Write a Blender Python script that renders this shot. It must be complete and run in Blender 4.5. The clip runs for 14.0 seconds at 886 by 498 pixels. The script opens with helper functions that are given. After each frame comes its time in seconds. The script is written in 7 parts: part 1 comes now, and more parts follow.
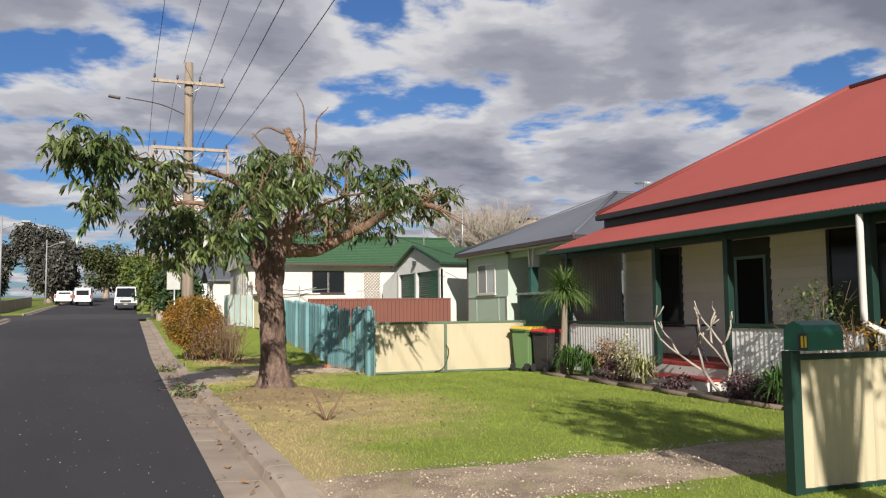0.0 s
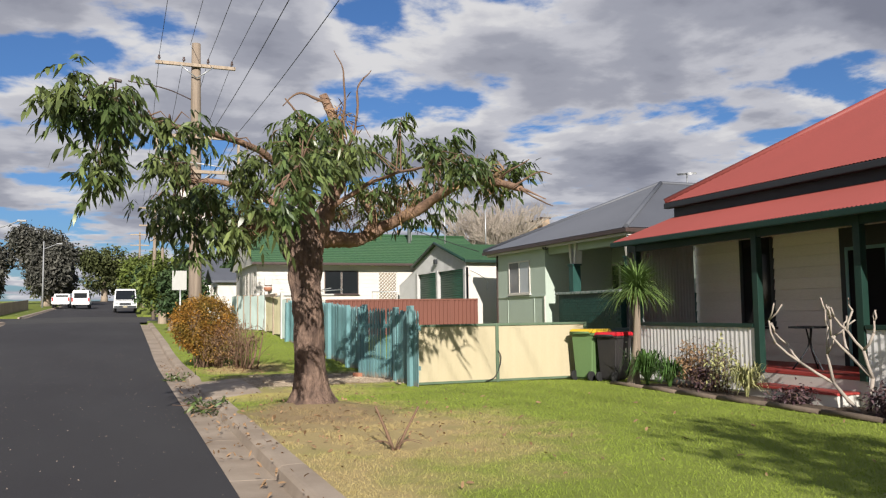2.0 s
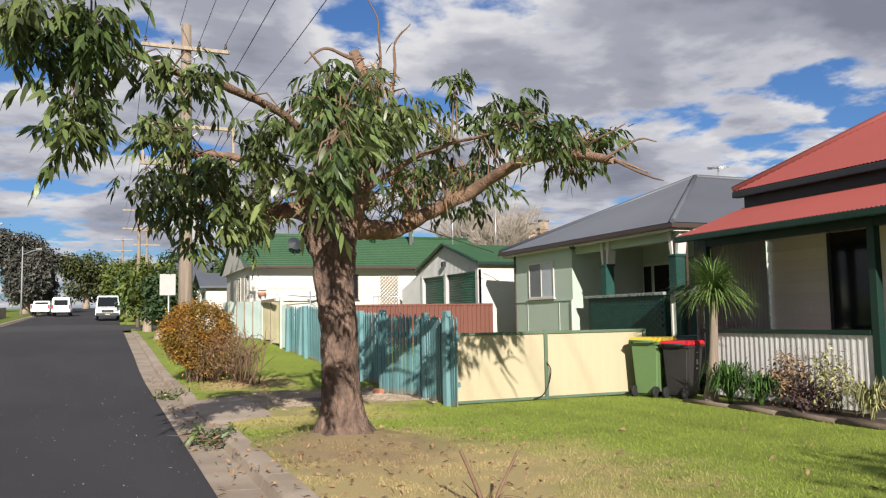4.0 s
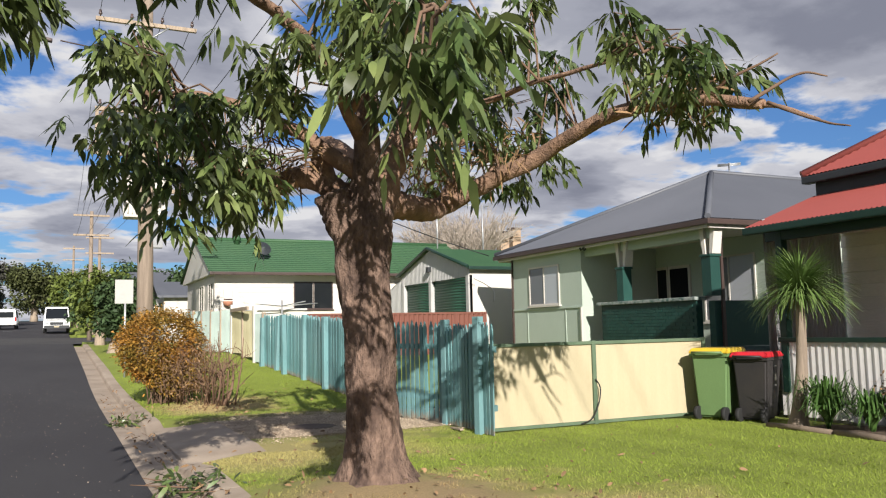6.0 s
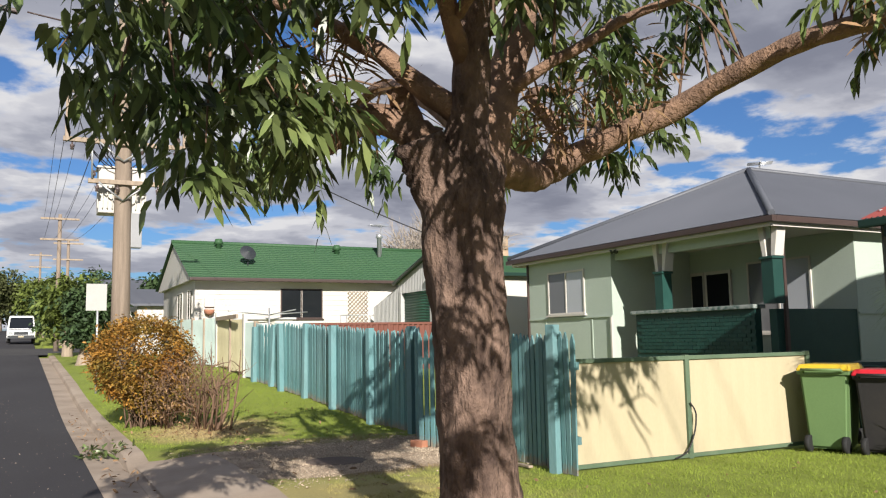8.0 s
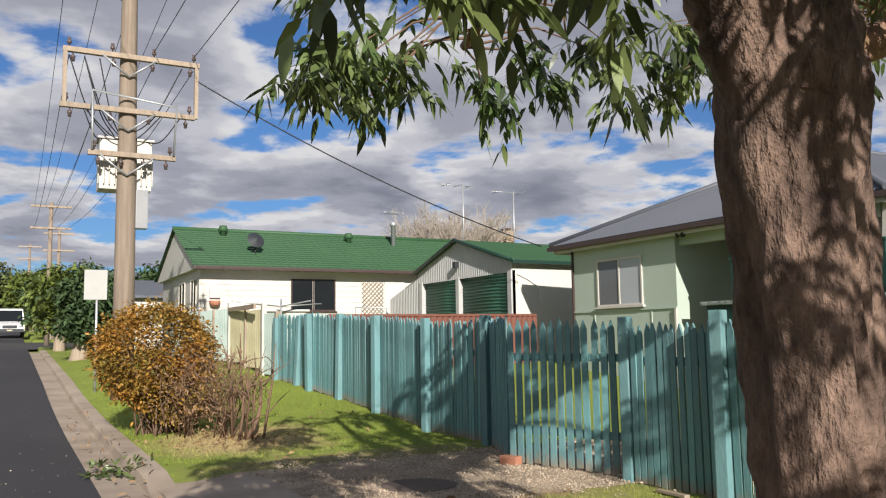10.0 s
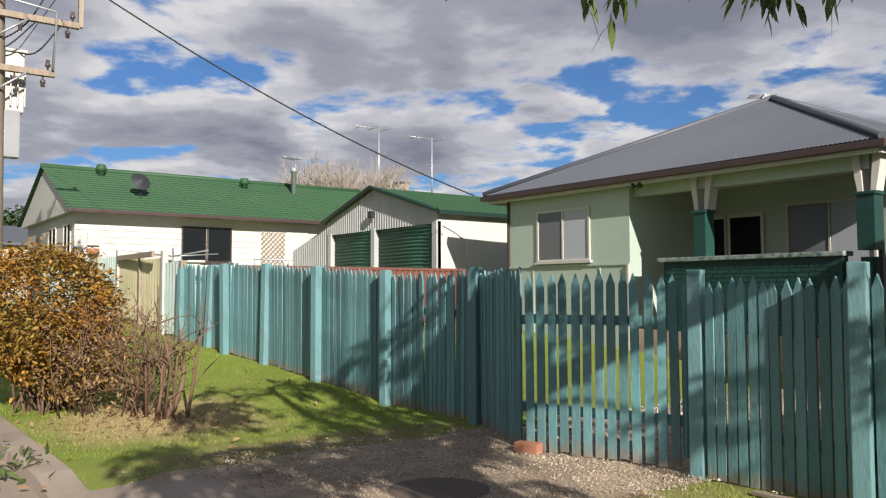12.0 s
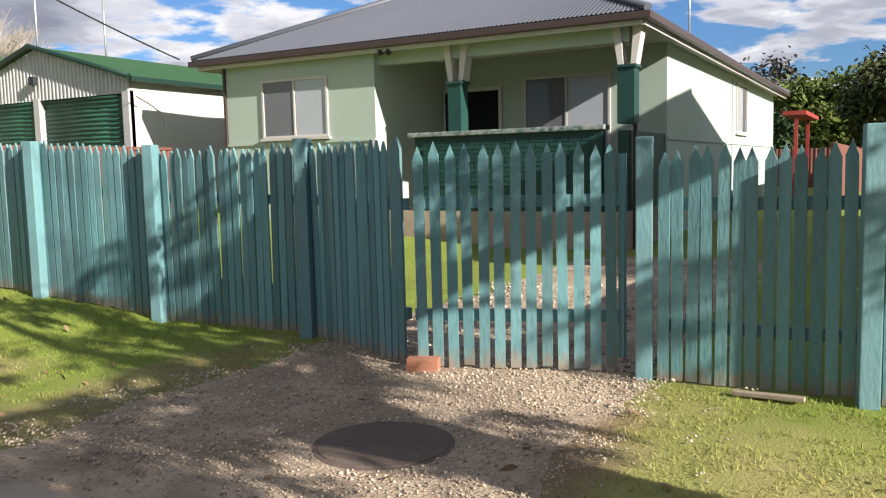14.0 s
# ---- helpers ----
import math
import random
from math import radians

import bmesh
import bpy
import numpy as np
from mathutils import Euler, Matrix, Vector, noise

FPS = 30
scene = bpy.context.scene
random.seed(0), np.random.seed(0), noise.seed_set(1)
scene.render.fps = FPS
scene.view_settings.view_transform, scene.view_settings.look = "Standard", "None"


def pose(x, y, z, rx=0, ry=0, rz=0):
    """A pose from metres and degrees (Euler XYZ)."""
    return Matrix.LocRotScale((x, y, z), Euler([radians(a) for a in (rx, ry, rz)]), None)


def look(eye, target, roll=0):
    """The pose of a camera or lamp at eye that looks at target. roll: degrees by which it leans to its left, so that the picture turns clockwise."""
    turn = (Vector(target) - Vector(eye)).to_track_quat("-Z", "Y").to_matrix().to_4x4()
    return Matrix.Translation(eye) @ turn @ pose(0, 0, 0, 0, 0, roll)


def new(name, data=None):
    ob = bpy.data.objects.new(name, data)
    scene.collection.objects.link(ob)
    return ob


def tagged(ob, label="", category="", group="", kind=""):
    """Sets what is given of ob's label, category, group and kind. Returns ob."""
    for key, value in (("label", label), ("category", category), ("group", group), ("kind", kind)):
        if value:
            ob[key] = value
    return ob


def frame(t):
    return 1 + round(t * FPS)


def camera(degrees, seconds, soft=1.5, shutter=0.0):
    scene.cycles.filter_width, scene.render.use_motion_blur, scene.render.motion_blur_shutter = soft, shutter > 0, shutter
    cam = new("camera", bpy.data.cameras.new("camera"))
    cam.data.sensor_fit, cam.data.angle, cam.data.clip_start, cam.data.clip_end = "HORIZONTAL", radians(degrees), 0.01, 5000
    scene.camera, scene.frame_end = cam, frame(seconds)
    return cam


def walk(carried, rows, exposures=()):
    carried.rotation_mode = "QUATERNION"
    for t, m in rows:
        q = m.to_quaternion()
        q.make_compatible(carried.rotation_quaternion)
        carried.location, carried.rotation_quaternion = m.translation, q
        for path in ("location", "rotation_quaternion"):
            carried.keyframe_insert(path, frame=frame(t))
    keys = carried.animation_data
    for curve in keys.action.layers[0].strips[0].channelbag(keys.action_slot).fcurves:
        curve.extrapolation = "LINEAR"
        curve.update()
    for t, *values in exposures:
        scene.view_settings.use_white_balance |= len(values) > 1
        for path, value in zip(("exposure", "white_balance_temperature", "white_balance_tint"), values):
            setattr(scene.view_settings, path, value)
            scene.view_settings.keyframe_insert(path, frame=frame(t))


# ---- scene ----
cam = camera(57.2, 14.0, soft=1.2)
PATH = [
    (0.0, (0.151, -0.096, 1.58), (1.959, 4.551, 1.948), -0.6),
    (0.5, (0.098, 0.578, 1.552), (1.899, 5.227, 1.924), -0.61),
    (1.0, (0.058, 1.208, 1.592), (1.876, 5.852, 1.956), -0.68),
    (1.5, (0.038, 1.876, 1.551), (1.854, 6.52, 1.924), -0.66),
    (2.0, (0.021, 2.547, 1.542), (1.839, 7.189, 1.927), -0.74),
    (2.5, (0.042, 3.184, 1.552), (1.876, 7.819, 1.947), -0.9),
    (3.0, (0.015, 3.845, 1.554), (1.87, 8.47, 1.955), -0.78),
    (5.5, (0.025, 7.185, 1.563), (2.077, 11.72, 2.032), -1.41),
    (6.0, (0.091, 7.907, 1.516), (2.227, 12.402, 2.004), -1.23),
    (6.5, (0.062, 8.545, 1.521), (2.289, 12.994, 2.019), -1.44),
    (7.0, (0.1, 9.15, 1.53), (2.412, 13.555, 2.029), -1.56),
    (7.5, (0.151, 9.81, 1.525), (2.476, 14.206, 2.052), -1.44),
    (8.0, (0.163, 10.415, 1.53), (2.445, 14.83, 2.084), -1.06),
    (8.5, (0.193, 11.055, 1.532), (2.376, 15.515, 2.114), -0.8),
    (11.0, (0.091, 14.003, 1.478), (2.714, 18.24, 1.892), -0.64),
    (11.5, (0.099, 14.58, 1.488), (2.908, 18.704, 1.823), -0.37),
    (12.0, (0.148, 15.209, 1.5), (3.125, 19.218, 1.754), -0.19),
    (12.5, (0.176, 15.826, 1.499), (3.431, 19.619, 1.632), 0.29),
    (13.0, (0.262, 16.491, 1.494), (3.878, 19.945, 1.461), 0.16),
    (13.5, (0.319, 17.151, 1.501), (4.442, 19.959, 1.16), -0.12),
    (14.0, (0.243, 17.644, 1.487), (4.59, 20.063, 0.986), -1.31),
]
walk(cam, [(t, look(eye, target, roll)) for t, eye, target, roll in PATH],
     exposures=((0.0, 0.28), (3.0, 0.36), (5.5, 0.45), (8.5, 0.43), (11.0, 0.29), (12.5, 0.34), (13.3, 0.48), (14.0, 0.82)))

# ---- world, sun ----
SUN_TO = Vector((-0.205, -0.887, 0.415)).normalized()   # towards the sun
world = bpy.data.worlds.new("world")
scene.world = world
world.use_nodes = True
wn, wl = world.node_tree.nodes, world.node_tree.links
wn.clear()


def wnode(kind, **kw):
    n = wn.new(kind)
    for k, v in kw.items():
        n.inputs[k].default_value = v
    return n


def wmath(op, a, b=None):
    n = wn.new("ShaderNodeMath")
    n.operation = op
    for i, v in enumerate((a, b)):
        if v is None:
            continue
        if isinstance(v, (int, float)):
            n.inputs[i].default_value = v
        else:
            wl.new(v, n.inputs[i])
    return n.outputs[0]


sky = wn.new("ShaderNodeTexSky")
sky.sky_type = "NISHITA"
sky.sun_disc = False
sky.sun_elevation = math.asin(SUN_TO.z)
sky.sun_rotation = math.atan2(SUN_TO.x, SUN_TO.y)
sky.ozone_density = 2.5
wtc = wn.new("ShaderNodeTexCoord")
wsep = wn.new("ShaderNodeSeparateXYZ")
wl.new(wtc.outputs["Generated"], wsep.inputs[0])
zz = wmath("ADD", wmath("MAXIMUM", wsep.outputs[2], 0.0), 0.13)
wcomb = wn.new("ShaderNodeCombineXYZ")
wl.new(wmath("DIVIDE", wsep.outputs[0], zz), wcomb.inputs[0])
wl.new(wmath("DIVIDE", wsep.outputs[1], zz), wcomb.inputs[1])
wcomb.inputs[2].default_value = 3.7


def cloud_noise(offset, scale, detail, near=1.0, rough=0.5):
    mp = wn.new("ShaderNodeVectorMath")
    mp.operation = "MULTIPLY_ADD"
    wl.new(wcomb.outputs[0], mp.inputs[0])
    mp.inputs[1].default_value = (near, near, 1.0)
    mp.inputs[2].default_value = offset
    n = wnode("ShaderNodeTexNoise", Scale=scale, Detail=detail, Roughness=rough, Distortion=0.1)
    wl.new(mp.outputs[0], n.inputs["Vector"])
    return n.outputs[0]


def wramp(fac, *stops):
    r = wn.new("ShaderNodeValToRGB")
    r.color_ramp.interpolation = "EASE"
    while len(r.color_ramp.elements) < len(stops):
        r.color_ramp.elements.new(0.5)
    for e, (p, c) in zip(r.color_ramp.elements, stops):
        e.position, e.color = p, (*c, 1)
    wl.new(fac, r.inputs[0])
    return r.outputs[0]


CLOUD_SHIFT = (2.2, 0.6, 0.0)
big = cloud_noise(CLOUD_SHIFT, 1.9, 12, 1.0, 0.55)
above = cloud_noise(CLOUD_SHIFT, 1.9, 10, 0.94, 0.53)      # the cloud a little higher in the sky: tops are lit, bases grey
wide = cloud_noise((7.0, 3.0, 0.0), 0.7, 3)
dens = wmath("ADD", wmath("MULTIPLY", big, 0.75), wmath("MULTIPLY", wide, 0.25))
deck = wn.new("ShaderNodeMapRange")                 # gaps open towards the horizon
deck.inputs["From Min"].default_value, deck.inputs["From Max"].default_value = 0.1, 0.3
deck.inputs["To Min"].default_value, deck.inputs["To Max"].default_value = -0.045, 0.032
wl.new(wsep.outputs[2], deck.inputs["Value"])
dens = wmath("ADD", dens, deck.outputs[0])
cover = wramp(dens, (0.415, (0, 0, 0)), (0.475, (1, 1, 1)))
high = wn.new("ShaderNodeMapRange")                 # cloud cover cut overhead, out of view, to lower the ambient light
high.inputs["From Min"].default_value, high.inputs["From Max"].default_value = 0.55, 0.85
high.inputs["To Min"].default_value, high.inputs["To Max"].default_value = 1.0, 0.35
wl.new(wsep.outputs[2], high.inputs["Value"])
cover = wmath("MULTIPLY", cover, high.outputs[0])
thick = wramp(wmath("ADD", wmath("MULTIPLY", dens, 0.45), wmath("MULTIPLY", above, 0.55)),
              (0.43, (1.5, 1.49, 1.53)), (0.475, (1.14, 1.15, 1.26)), (0.54, (0.74, 0.765, 0.90)), (0.64, (0.46, 0.485, 0.61)))
skyc = wn.new("ShaderNodeMix")
skyc.data_type = "RGBA"
skyc.blend_type = "MULTIPLY"
skyc.inputs["Factor"].default_value = 1.0
wl.new(sky.outputs[0], skyc.inputs["A"])
skyc.inputs["B"].default_value = (0.10, 0.145, 0.21, 1)
wmix = wn.new("ShaderNodeMix")
wmix.data_type = "RGBA"
wl.new(cover, wmix.inputs["Factor"])
wl.new(skyc.outputs["Result"], wmix.inputs["A"])
wl.new(thick, wmix.inputs["B"])
wbg = wnode("ShaderNodeBackground", Strength=0.37)
wl.new(wmix.outputs["Result"], wbg.inputs["Color"])
wout = wn.new("ShaderNodeOutputWorld")
wl.new(wbg.outputs[0], wout.inputs["Surface"])

sun = new("sun", bpy.data.lights.new("sun", "SUN"))
sun.data.energy, sun.data.angle, sun.data.color = 6.0, radians(0.53), (1.0, 0.94, 0.875)
sun.matrix_world = look(SUN_TO * 50, (0, 0, 0))
scene.view_settings.exposure = 0.0


# ---- materials ----
def material(name, color, rough=0.8, second=None, scale=1.5, fine=25.0, amount=0.5, grain=0.25, bump=0.15,
             metal=0.0, spread=0.0, stretch=(1, 1, 1), coat=0.0, translucent=0.0, specular=0.35, relief=0.02):
    """A surface whose colour drifts to `second` in patches and varies in a fine grain."""
    m = bpy.data.materials.new(name)
    m.use_nodes = True
    nt = m.node_tree
    n, l = nt.nodes, nt.links
    b = n["Principled BSDF"]
    geo = n.new("ShaderNodeNewGeometry")
    mp = n.new("ShaderNodeMapping")
    mp.inputs["Scale"].default_value = stretch
    l.new(geo.outputs["Position"], mp.inputs["Vector"])
    n1, n2 = n.new("ShaderNodeTexNoise"), n.new("ShaderNodeTexNoise")
    for k, s, d in ((n1, scale, 5.0), (n2, fine, 4.0)):
        k.inputs["Scale"].default_value, k.inputs["Detail"].default_value = s, d
        k.inputs["Roughness"].default_value = 0.6
        l.new(mp.outputs[0], k.inputs["Vector"])
    ramp = n.new("ShaderNodeValToRGB")
    ramp.color_ramp.elements[0].position, ramp.color_ramp.elements[1].position = 0.38, 0.66
    l.new(n1.outputs[0], ramp.inputs[0])
    amt = n.new("ShaderNodeMath")
    amt.operation = "MULTIPLY"
    amt.inputs[1].default_value = amount
    l.new(ramp.outputs[0], amt.inputs[0])
    mix = n.new("ShaderNodeMix")
    mix.data_type = "RGBA"
    l.new(amt.outputs[0], mix.inputs["Factor"])
    mix.inputs["A"].default_value = (*color, 1)
    mix.inputs["B"].default_value = (*(second or [c * 0.7 for c in color]), 1)
    hsv = n.new("ShaderNodeHueSaturation")
    l.new(mix.outputs["Result"], hsv.inputs["Color"])
    val = n.new("ShaderNodeMath")
    val.operation = "MULTIPLY_ADD"
    l.new(n2.outputs[0], val.inputs[0])
    val.inputs[1].default_value, val.inputs[2].default_value = 2 * grain, 1 - grain
    last = val.outputs[0]
    if spread:
        info = n.new("ShaderNodeObjectInfo")
        isl = n.new("ShaderNodeNewGeometry")
        add = n.new("ShaderNodeMath")
        add.operation = "ADD"
        l.new(info.outputs["Random"], add.inputs[0])
        l.new(isl.outputs["Random Per Island"], add.inputs[1])
        fr = n.new("ShaderNodeMath")
        fr.operation = "FRACT"
        l.new(add.outputs[0], fr.inputs[0])
        sp = n.new("ShaderNodeMath")
        sp.operation = "MULTIPLY_ADD"
        l.new(fr.outputs[0], sp.inputs[0])
        sp.inputs[1].default_value, sp.inputs[2].default_value = 2 * spread, 1 - spread
        mu = n.new("ShaderNodeMath")
        mu.operation = "MULTIPLY"
        l.new(last, mu.inputs[0])
        l.new(sp.outputs[0], mu.inputs[1])
        last = mu.outputs[0]
    l.new(last, hsv.inputs["Value"])
    l.new(hsv.outputs[0], b.inputs["Base Color"])
    b.inputs["Roughness"].default_value = rough
    b.inputs["Metallic"].default_value = metal
    b.inputs["Specular IOR Level"].default_value = specular
    b.inputs["Coat Weight"].default_value = coat
    if translucent:
        tr = n.new("ShaderNodeBsdfTranslucent")
        l.new(hsv.outputs[0], tr.inputs["Color"])
        ms = n.new("ShaderNodeMixShader")
        ms.inputs[0].default_value = translucent
        l.new(b.outputs[0], ms.inputs[1])
        l.new(tr.outputs[0], ms.inputs[2])
        l.new(ms.outputs[0], n["Material Output"].inputs["Surface"])
    if bump:
        bp = n.new("ShaderNodeBump")
        bp.inputs["Strength"].default_value = bump
        bp.inputs["Distance"].default_value = relief
        l.new(n2.outputs[0], bp.inputs["Height"])
        l.new(bp.outputs[0], b.inputs["Normal"])
    return m


def turf(name, green, straw, soil, translucent=0.0, bump=0.5):
    """Lawn whose colour goes from green to straw and bare soil round the tree and along the kerb."""
    m = material(name, green, 0.9, [c * 0.75 for c in green], 0.9, 60, 0.7, 0.45, bump, translucent=translucent)
    n, l = m.node_tree.nodes, m.node_tree.links
    hsv = next(k for k in n if k.bl_idname == "ShaderNodeHueSaturation")
    mix0 = hsv.inputs["Color"].links[0].from_socket
    geo = n.new("ShaderNodeNewGeometry")
    last = mix0
    for (cx, cy, rx, ry), col, soft, s in (((2.8, 12.2, 2.3, 3.0), straw, 0.85, 1.3), ((2.4, 17.6, 2.2, 1.6), straw, 0.6, 1.7),
                                           ((1.6, 8.0, 1.0, 4.0), straw, 0.8, 1.1), ((2.9, 24.2, 1.2, 1.4), straw, 0.9, 2.0),
                                           ((2.55, 14.2, 1.2, 1.5), soil, 0.8, 2.0), ((4.3, 18.7, 1.5, 0.7), straw, 0.3, 2.6),
                                           ((3.9, 19.1, 1.2, 0.42), soil, 0.9, 3.0), ((3.6, 21.9, 2.0, 0.5), soil, 0.6, 3.0)):
        mp = n.new("ShaderNodeMapping")
        mp.vector_type = "POINT"
        mp.inputs["Location"].default_value = (-cx / rx, -cy / ry, 0)
        mp.inputs["Scale"].default_value = (1 / rx, 1 / ry, 0)
        l.new(geo.outputs["Position"], mp.inputs["Vector"])
        ln = n.new("ShaderNodeVectorMath")
        ln.operation = "LENGTH"
        l.new(mp.outputs[0], ln.inputs[0])
        nz = n.new("ShaderNodeTexNoise")
        nz.inputs["Scale"].default_value, nz.inputs["Detail"].default_value = s, 6
        nz.inputs["Roughness"].default_value = 0.7
        l.new(geo.outputs["Position"], nz.inputs["Vector"])
        ad = n.new("ShaderNodeMath")
        ad.operation = "MULTIPLY_ADD"
        l.new(nz.outputs[0], ad.inputs[0])
        ad.inputs[1].default_value = 1.6
        l.new(ln.outputs["Value"], ad.inputs[2])
        mr = n.new("ShaderNodeMapRange")
        mr.inputs["From Min"].default_value, mr.inputs["From Max"].default_value = 2.0, 1.25
        mr.inputs["To Max"].default_value = soft
        l.new(ad.outputs[0], mr.inputs["Value"])
        mx = n.new("ShaderNodeMix")
        mx.data_type = "RGBA"
        l.new(mr.outputs[0], mx.inputs["Factor"])
        l.new(last, mx.inputs["A"])
        mx.inputs["B"].default_value = (*col, 1)
        last = mx.outputs["Result"]
    l.new(last, hsv.inputs["Color"])
    return m


def glass(name, tint=(0.02, 0.025, 0.03), rough=0.06):
    m = bpy.data.materials.new(name)
    m.use_nodes = True
    b = m.node_tree.nodes["Principled BSDF"]
    b.inputs["Base Color"].default_value = (*tint, 1)
    b.inputs["Roughness"].default_value = rough
    b.inputs["Specular IOR Level"].default_value = 0.35
    nz = m.node_tree.nodes.new("ShaderNodeTexNoise")
    nz.inputs["Scale"].default_value = 1.2
    bp = m.node_tree.nodes.new("ShaderNodeBump")
    bp.inputs["Strength"].default_value, bp.inputs["Distance"].default_value = 0.05, 0.02
    m.node_tree.links.new(nz.outputs[0], bp.inputs["Height"])
    m.node_tree.links.new(bp.outputs[0], b.inputs["Normal"])
    return m


GREEN, STRAW, SOIL = (0.20, 0.245, 0.036), (0.40, 0.295, 0.145), (0.24, 0.165, 0.095)
M_lawn = turf("lawn", GREEN, STRAW, SOIL)
M_blade = turf("grass_blade", (0.255, 0.325, 0.05), (0.48, 0.36, 0.18), (0.31, 0.215, 0.12), 0.25, 0.0)
M_asphalt = material("asphalt", (0.047, 0.045, 0.048), 0.9, (0.061, 0.06, 0.062), 0.35, 160, 0.8, 0.4, 0.35, stretch=(1, 0.3, 1), specular=0.12)
M_asphalt2 = material("asphalt_worn", (0.075, 0.072, 0.07), 0.9, (0.055, 0.055, 0.055), 0.5, 120, 0.7, 0.35, 0.3, specular=0.12)
M_concrete = material("concrete", (0.37, 0.30, 0.232), 0.9, (0.22, 0.17, 0.125), 0.9, 70, 0.8, 0.16, 0.12, spread=0.03)
M_gravel = material("gravel", (0.47, 0.365, 0.255), 0.95, (0.24, 0.175, 0.12), 2.2, 60, 0.9, 0.6, 1.0)
M_stone = material("pebble", (0.48, 0.39, 0.285), 0.9, (0.25, 0.20, 0.15), 2, 30, 0.6, 0.3, 0.2, spread=0.45)
M_iron = material("rusty_iron", (0.115, 0.088, 0.072), 0.9, (0.165, 0.12, 0.09), 4, 60, 0.7, 0.35, 0.4)
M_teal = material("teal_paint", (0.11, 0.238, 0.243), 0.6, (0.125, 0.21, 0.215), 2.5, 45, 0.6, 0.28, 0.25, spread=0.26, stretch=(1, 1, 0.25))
M_tealwood = material("teal_post_paint", (0.13, 0.26, 0.268), 0.6, (0.155, 0.245, 0.25), 3, 45, 0.6, 0.2, 0.2, spread=0.12, stretch=(1, 1, 0.3))
M_cream = material("cream_sheet", (0.44, 0.38, 0.25), 0.6, (0.39, 0.33, 0.21), 1.2, 40, 0.5, 0.07, 0.03, stretch=(1, 1, 0.4))


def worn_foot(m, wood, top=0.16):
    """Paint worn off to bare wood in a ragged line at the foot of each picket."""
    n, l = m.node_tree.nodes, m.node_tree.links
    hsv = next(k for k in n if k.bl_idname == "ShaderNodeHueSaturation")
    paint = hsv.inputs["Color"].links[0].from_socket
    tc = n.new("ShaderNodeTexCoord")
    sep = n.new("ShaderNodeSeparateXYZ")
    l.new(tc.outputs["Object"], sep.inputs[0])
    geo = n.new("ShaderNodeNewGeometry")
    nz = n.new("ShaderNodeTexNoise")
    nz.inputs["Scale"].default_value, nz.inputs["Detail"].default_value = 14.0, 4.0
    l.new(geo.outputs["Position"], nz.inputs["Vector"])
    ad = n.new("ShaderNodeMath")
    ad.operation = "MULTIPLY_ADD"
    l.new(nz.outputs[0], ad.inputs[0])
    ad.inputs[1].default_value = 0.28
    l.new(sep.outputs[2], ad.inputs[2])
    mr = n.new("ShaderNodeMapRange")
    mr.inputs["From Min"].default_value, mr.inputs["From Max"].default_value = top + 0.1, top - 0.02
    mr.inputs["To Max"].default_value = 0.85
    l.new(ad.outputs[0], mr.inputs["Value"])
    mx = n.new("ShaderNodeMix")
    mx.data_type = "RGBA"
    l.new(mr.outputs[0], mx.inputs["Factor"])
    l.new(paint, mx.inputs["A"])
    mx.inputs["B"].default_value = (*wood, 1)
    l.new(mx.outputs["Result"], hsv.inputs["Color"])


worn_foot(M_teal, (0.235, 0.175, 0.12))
M_dkgreen = material("dark_green_paint", (0.009, 0.03, 0.022), 0.45, (0.014, 0.04, 0.029), 2, 40, 0.5, 0.2, 0.05)
M_greenbrick = material("green_brick_paint", (0.011, 0.049, 0.04), 0.5, (0.019, 0.064, 0.051), 4, 40, 0.5, 0.2, 0.15, spread=0.15)
M_red = material("red_roof", (0.235, 0.054, 0.045), 0.6, (0.20, 0.049, 0.04), 0.5, 30, 0.6, 0.1, 0.04, stretch=(0.4, 1, 1))
M_redtrim = material("red_paint", (0.31, 0.045, 0.038), 0.5, None, 2, 30, 0.4, 0.15, 0.05)
M_greyroof = material("grey_roof", (0.098, 0.104, 0.12), 0.5, (0.082, 0.088, 0.102), 0.4, 30, 0.6, 0.1, 0.04, metal=0.0)
M_greenroof = material("green_roof", (0.03, 0.085, 0.035), 0.6, (0.042, 0.10, 0.04), 0.8, 20, 0.6, 0.25, 0.15)
M_sage = material("sage_wall", (0.40, 0.465, 0.395), 0.7, (0.355, 0.42, 0.355), 0.8, 30, 0.5, 0.08, 0.04)
M_white = material("white_paint", (0.53, 0.505, 0.455), 0.6, (0.50, 0.47, 0.41), 1.1, 40, 0.4, 0.08, 0.05, spread=0.05)
M_board = material("cream_weatherboard", (0.78, 0.755, 0.69), 0.6, (0.70, 0.67, 0.605), 1.6, 40, 0.5, 0.1, 0.08, spread=0.06, stretch=(1, 0.3, 1))
M_corr = material("white_corrugated", (0.70, 0.68, 0.66), 0.5, (0.50, 0.47, 0.44), 2.2, 30, 0.55, 0.12, 0.05, stretch=(1, 1, 0.3))
M_zinc = material("zinc_sheet", (0.47, 0.465, 0.45), 0.5, (0.38, 0.375, 0.36), 1.4, 30, 0.5, 0.12, 0.05, metal=0.1)
M_brown = material("brown_sheet", (0.16, 0.06, 0.042), 0.6, (0.13, 0.05, 0.035), 1.0, 30, 0.4, 0.1, 0.03)
M_gutter = material("dark_gutter", (0.06, 0.04, 0.035), 0.4, None, 2, 30, 0.4, 0.15, 0.03)
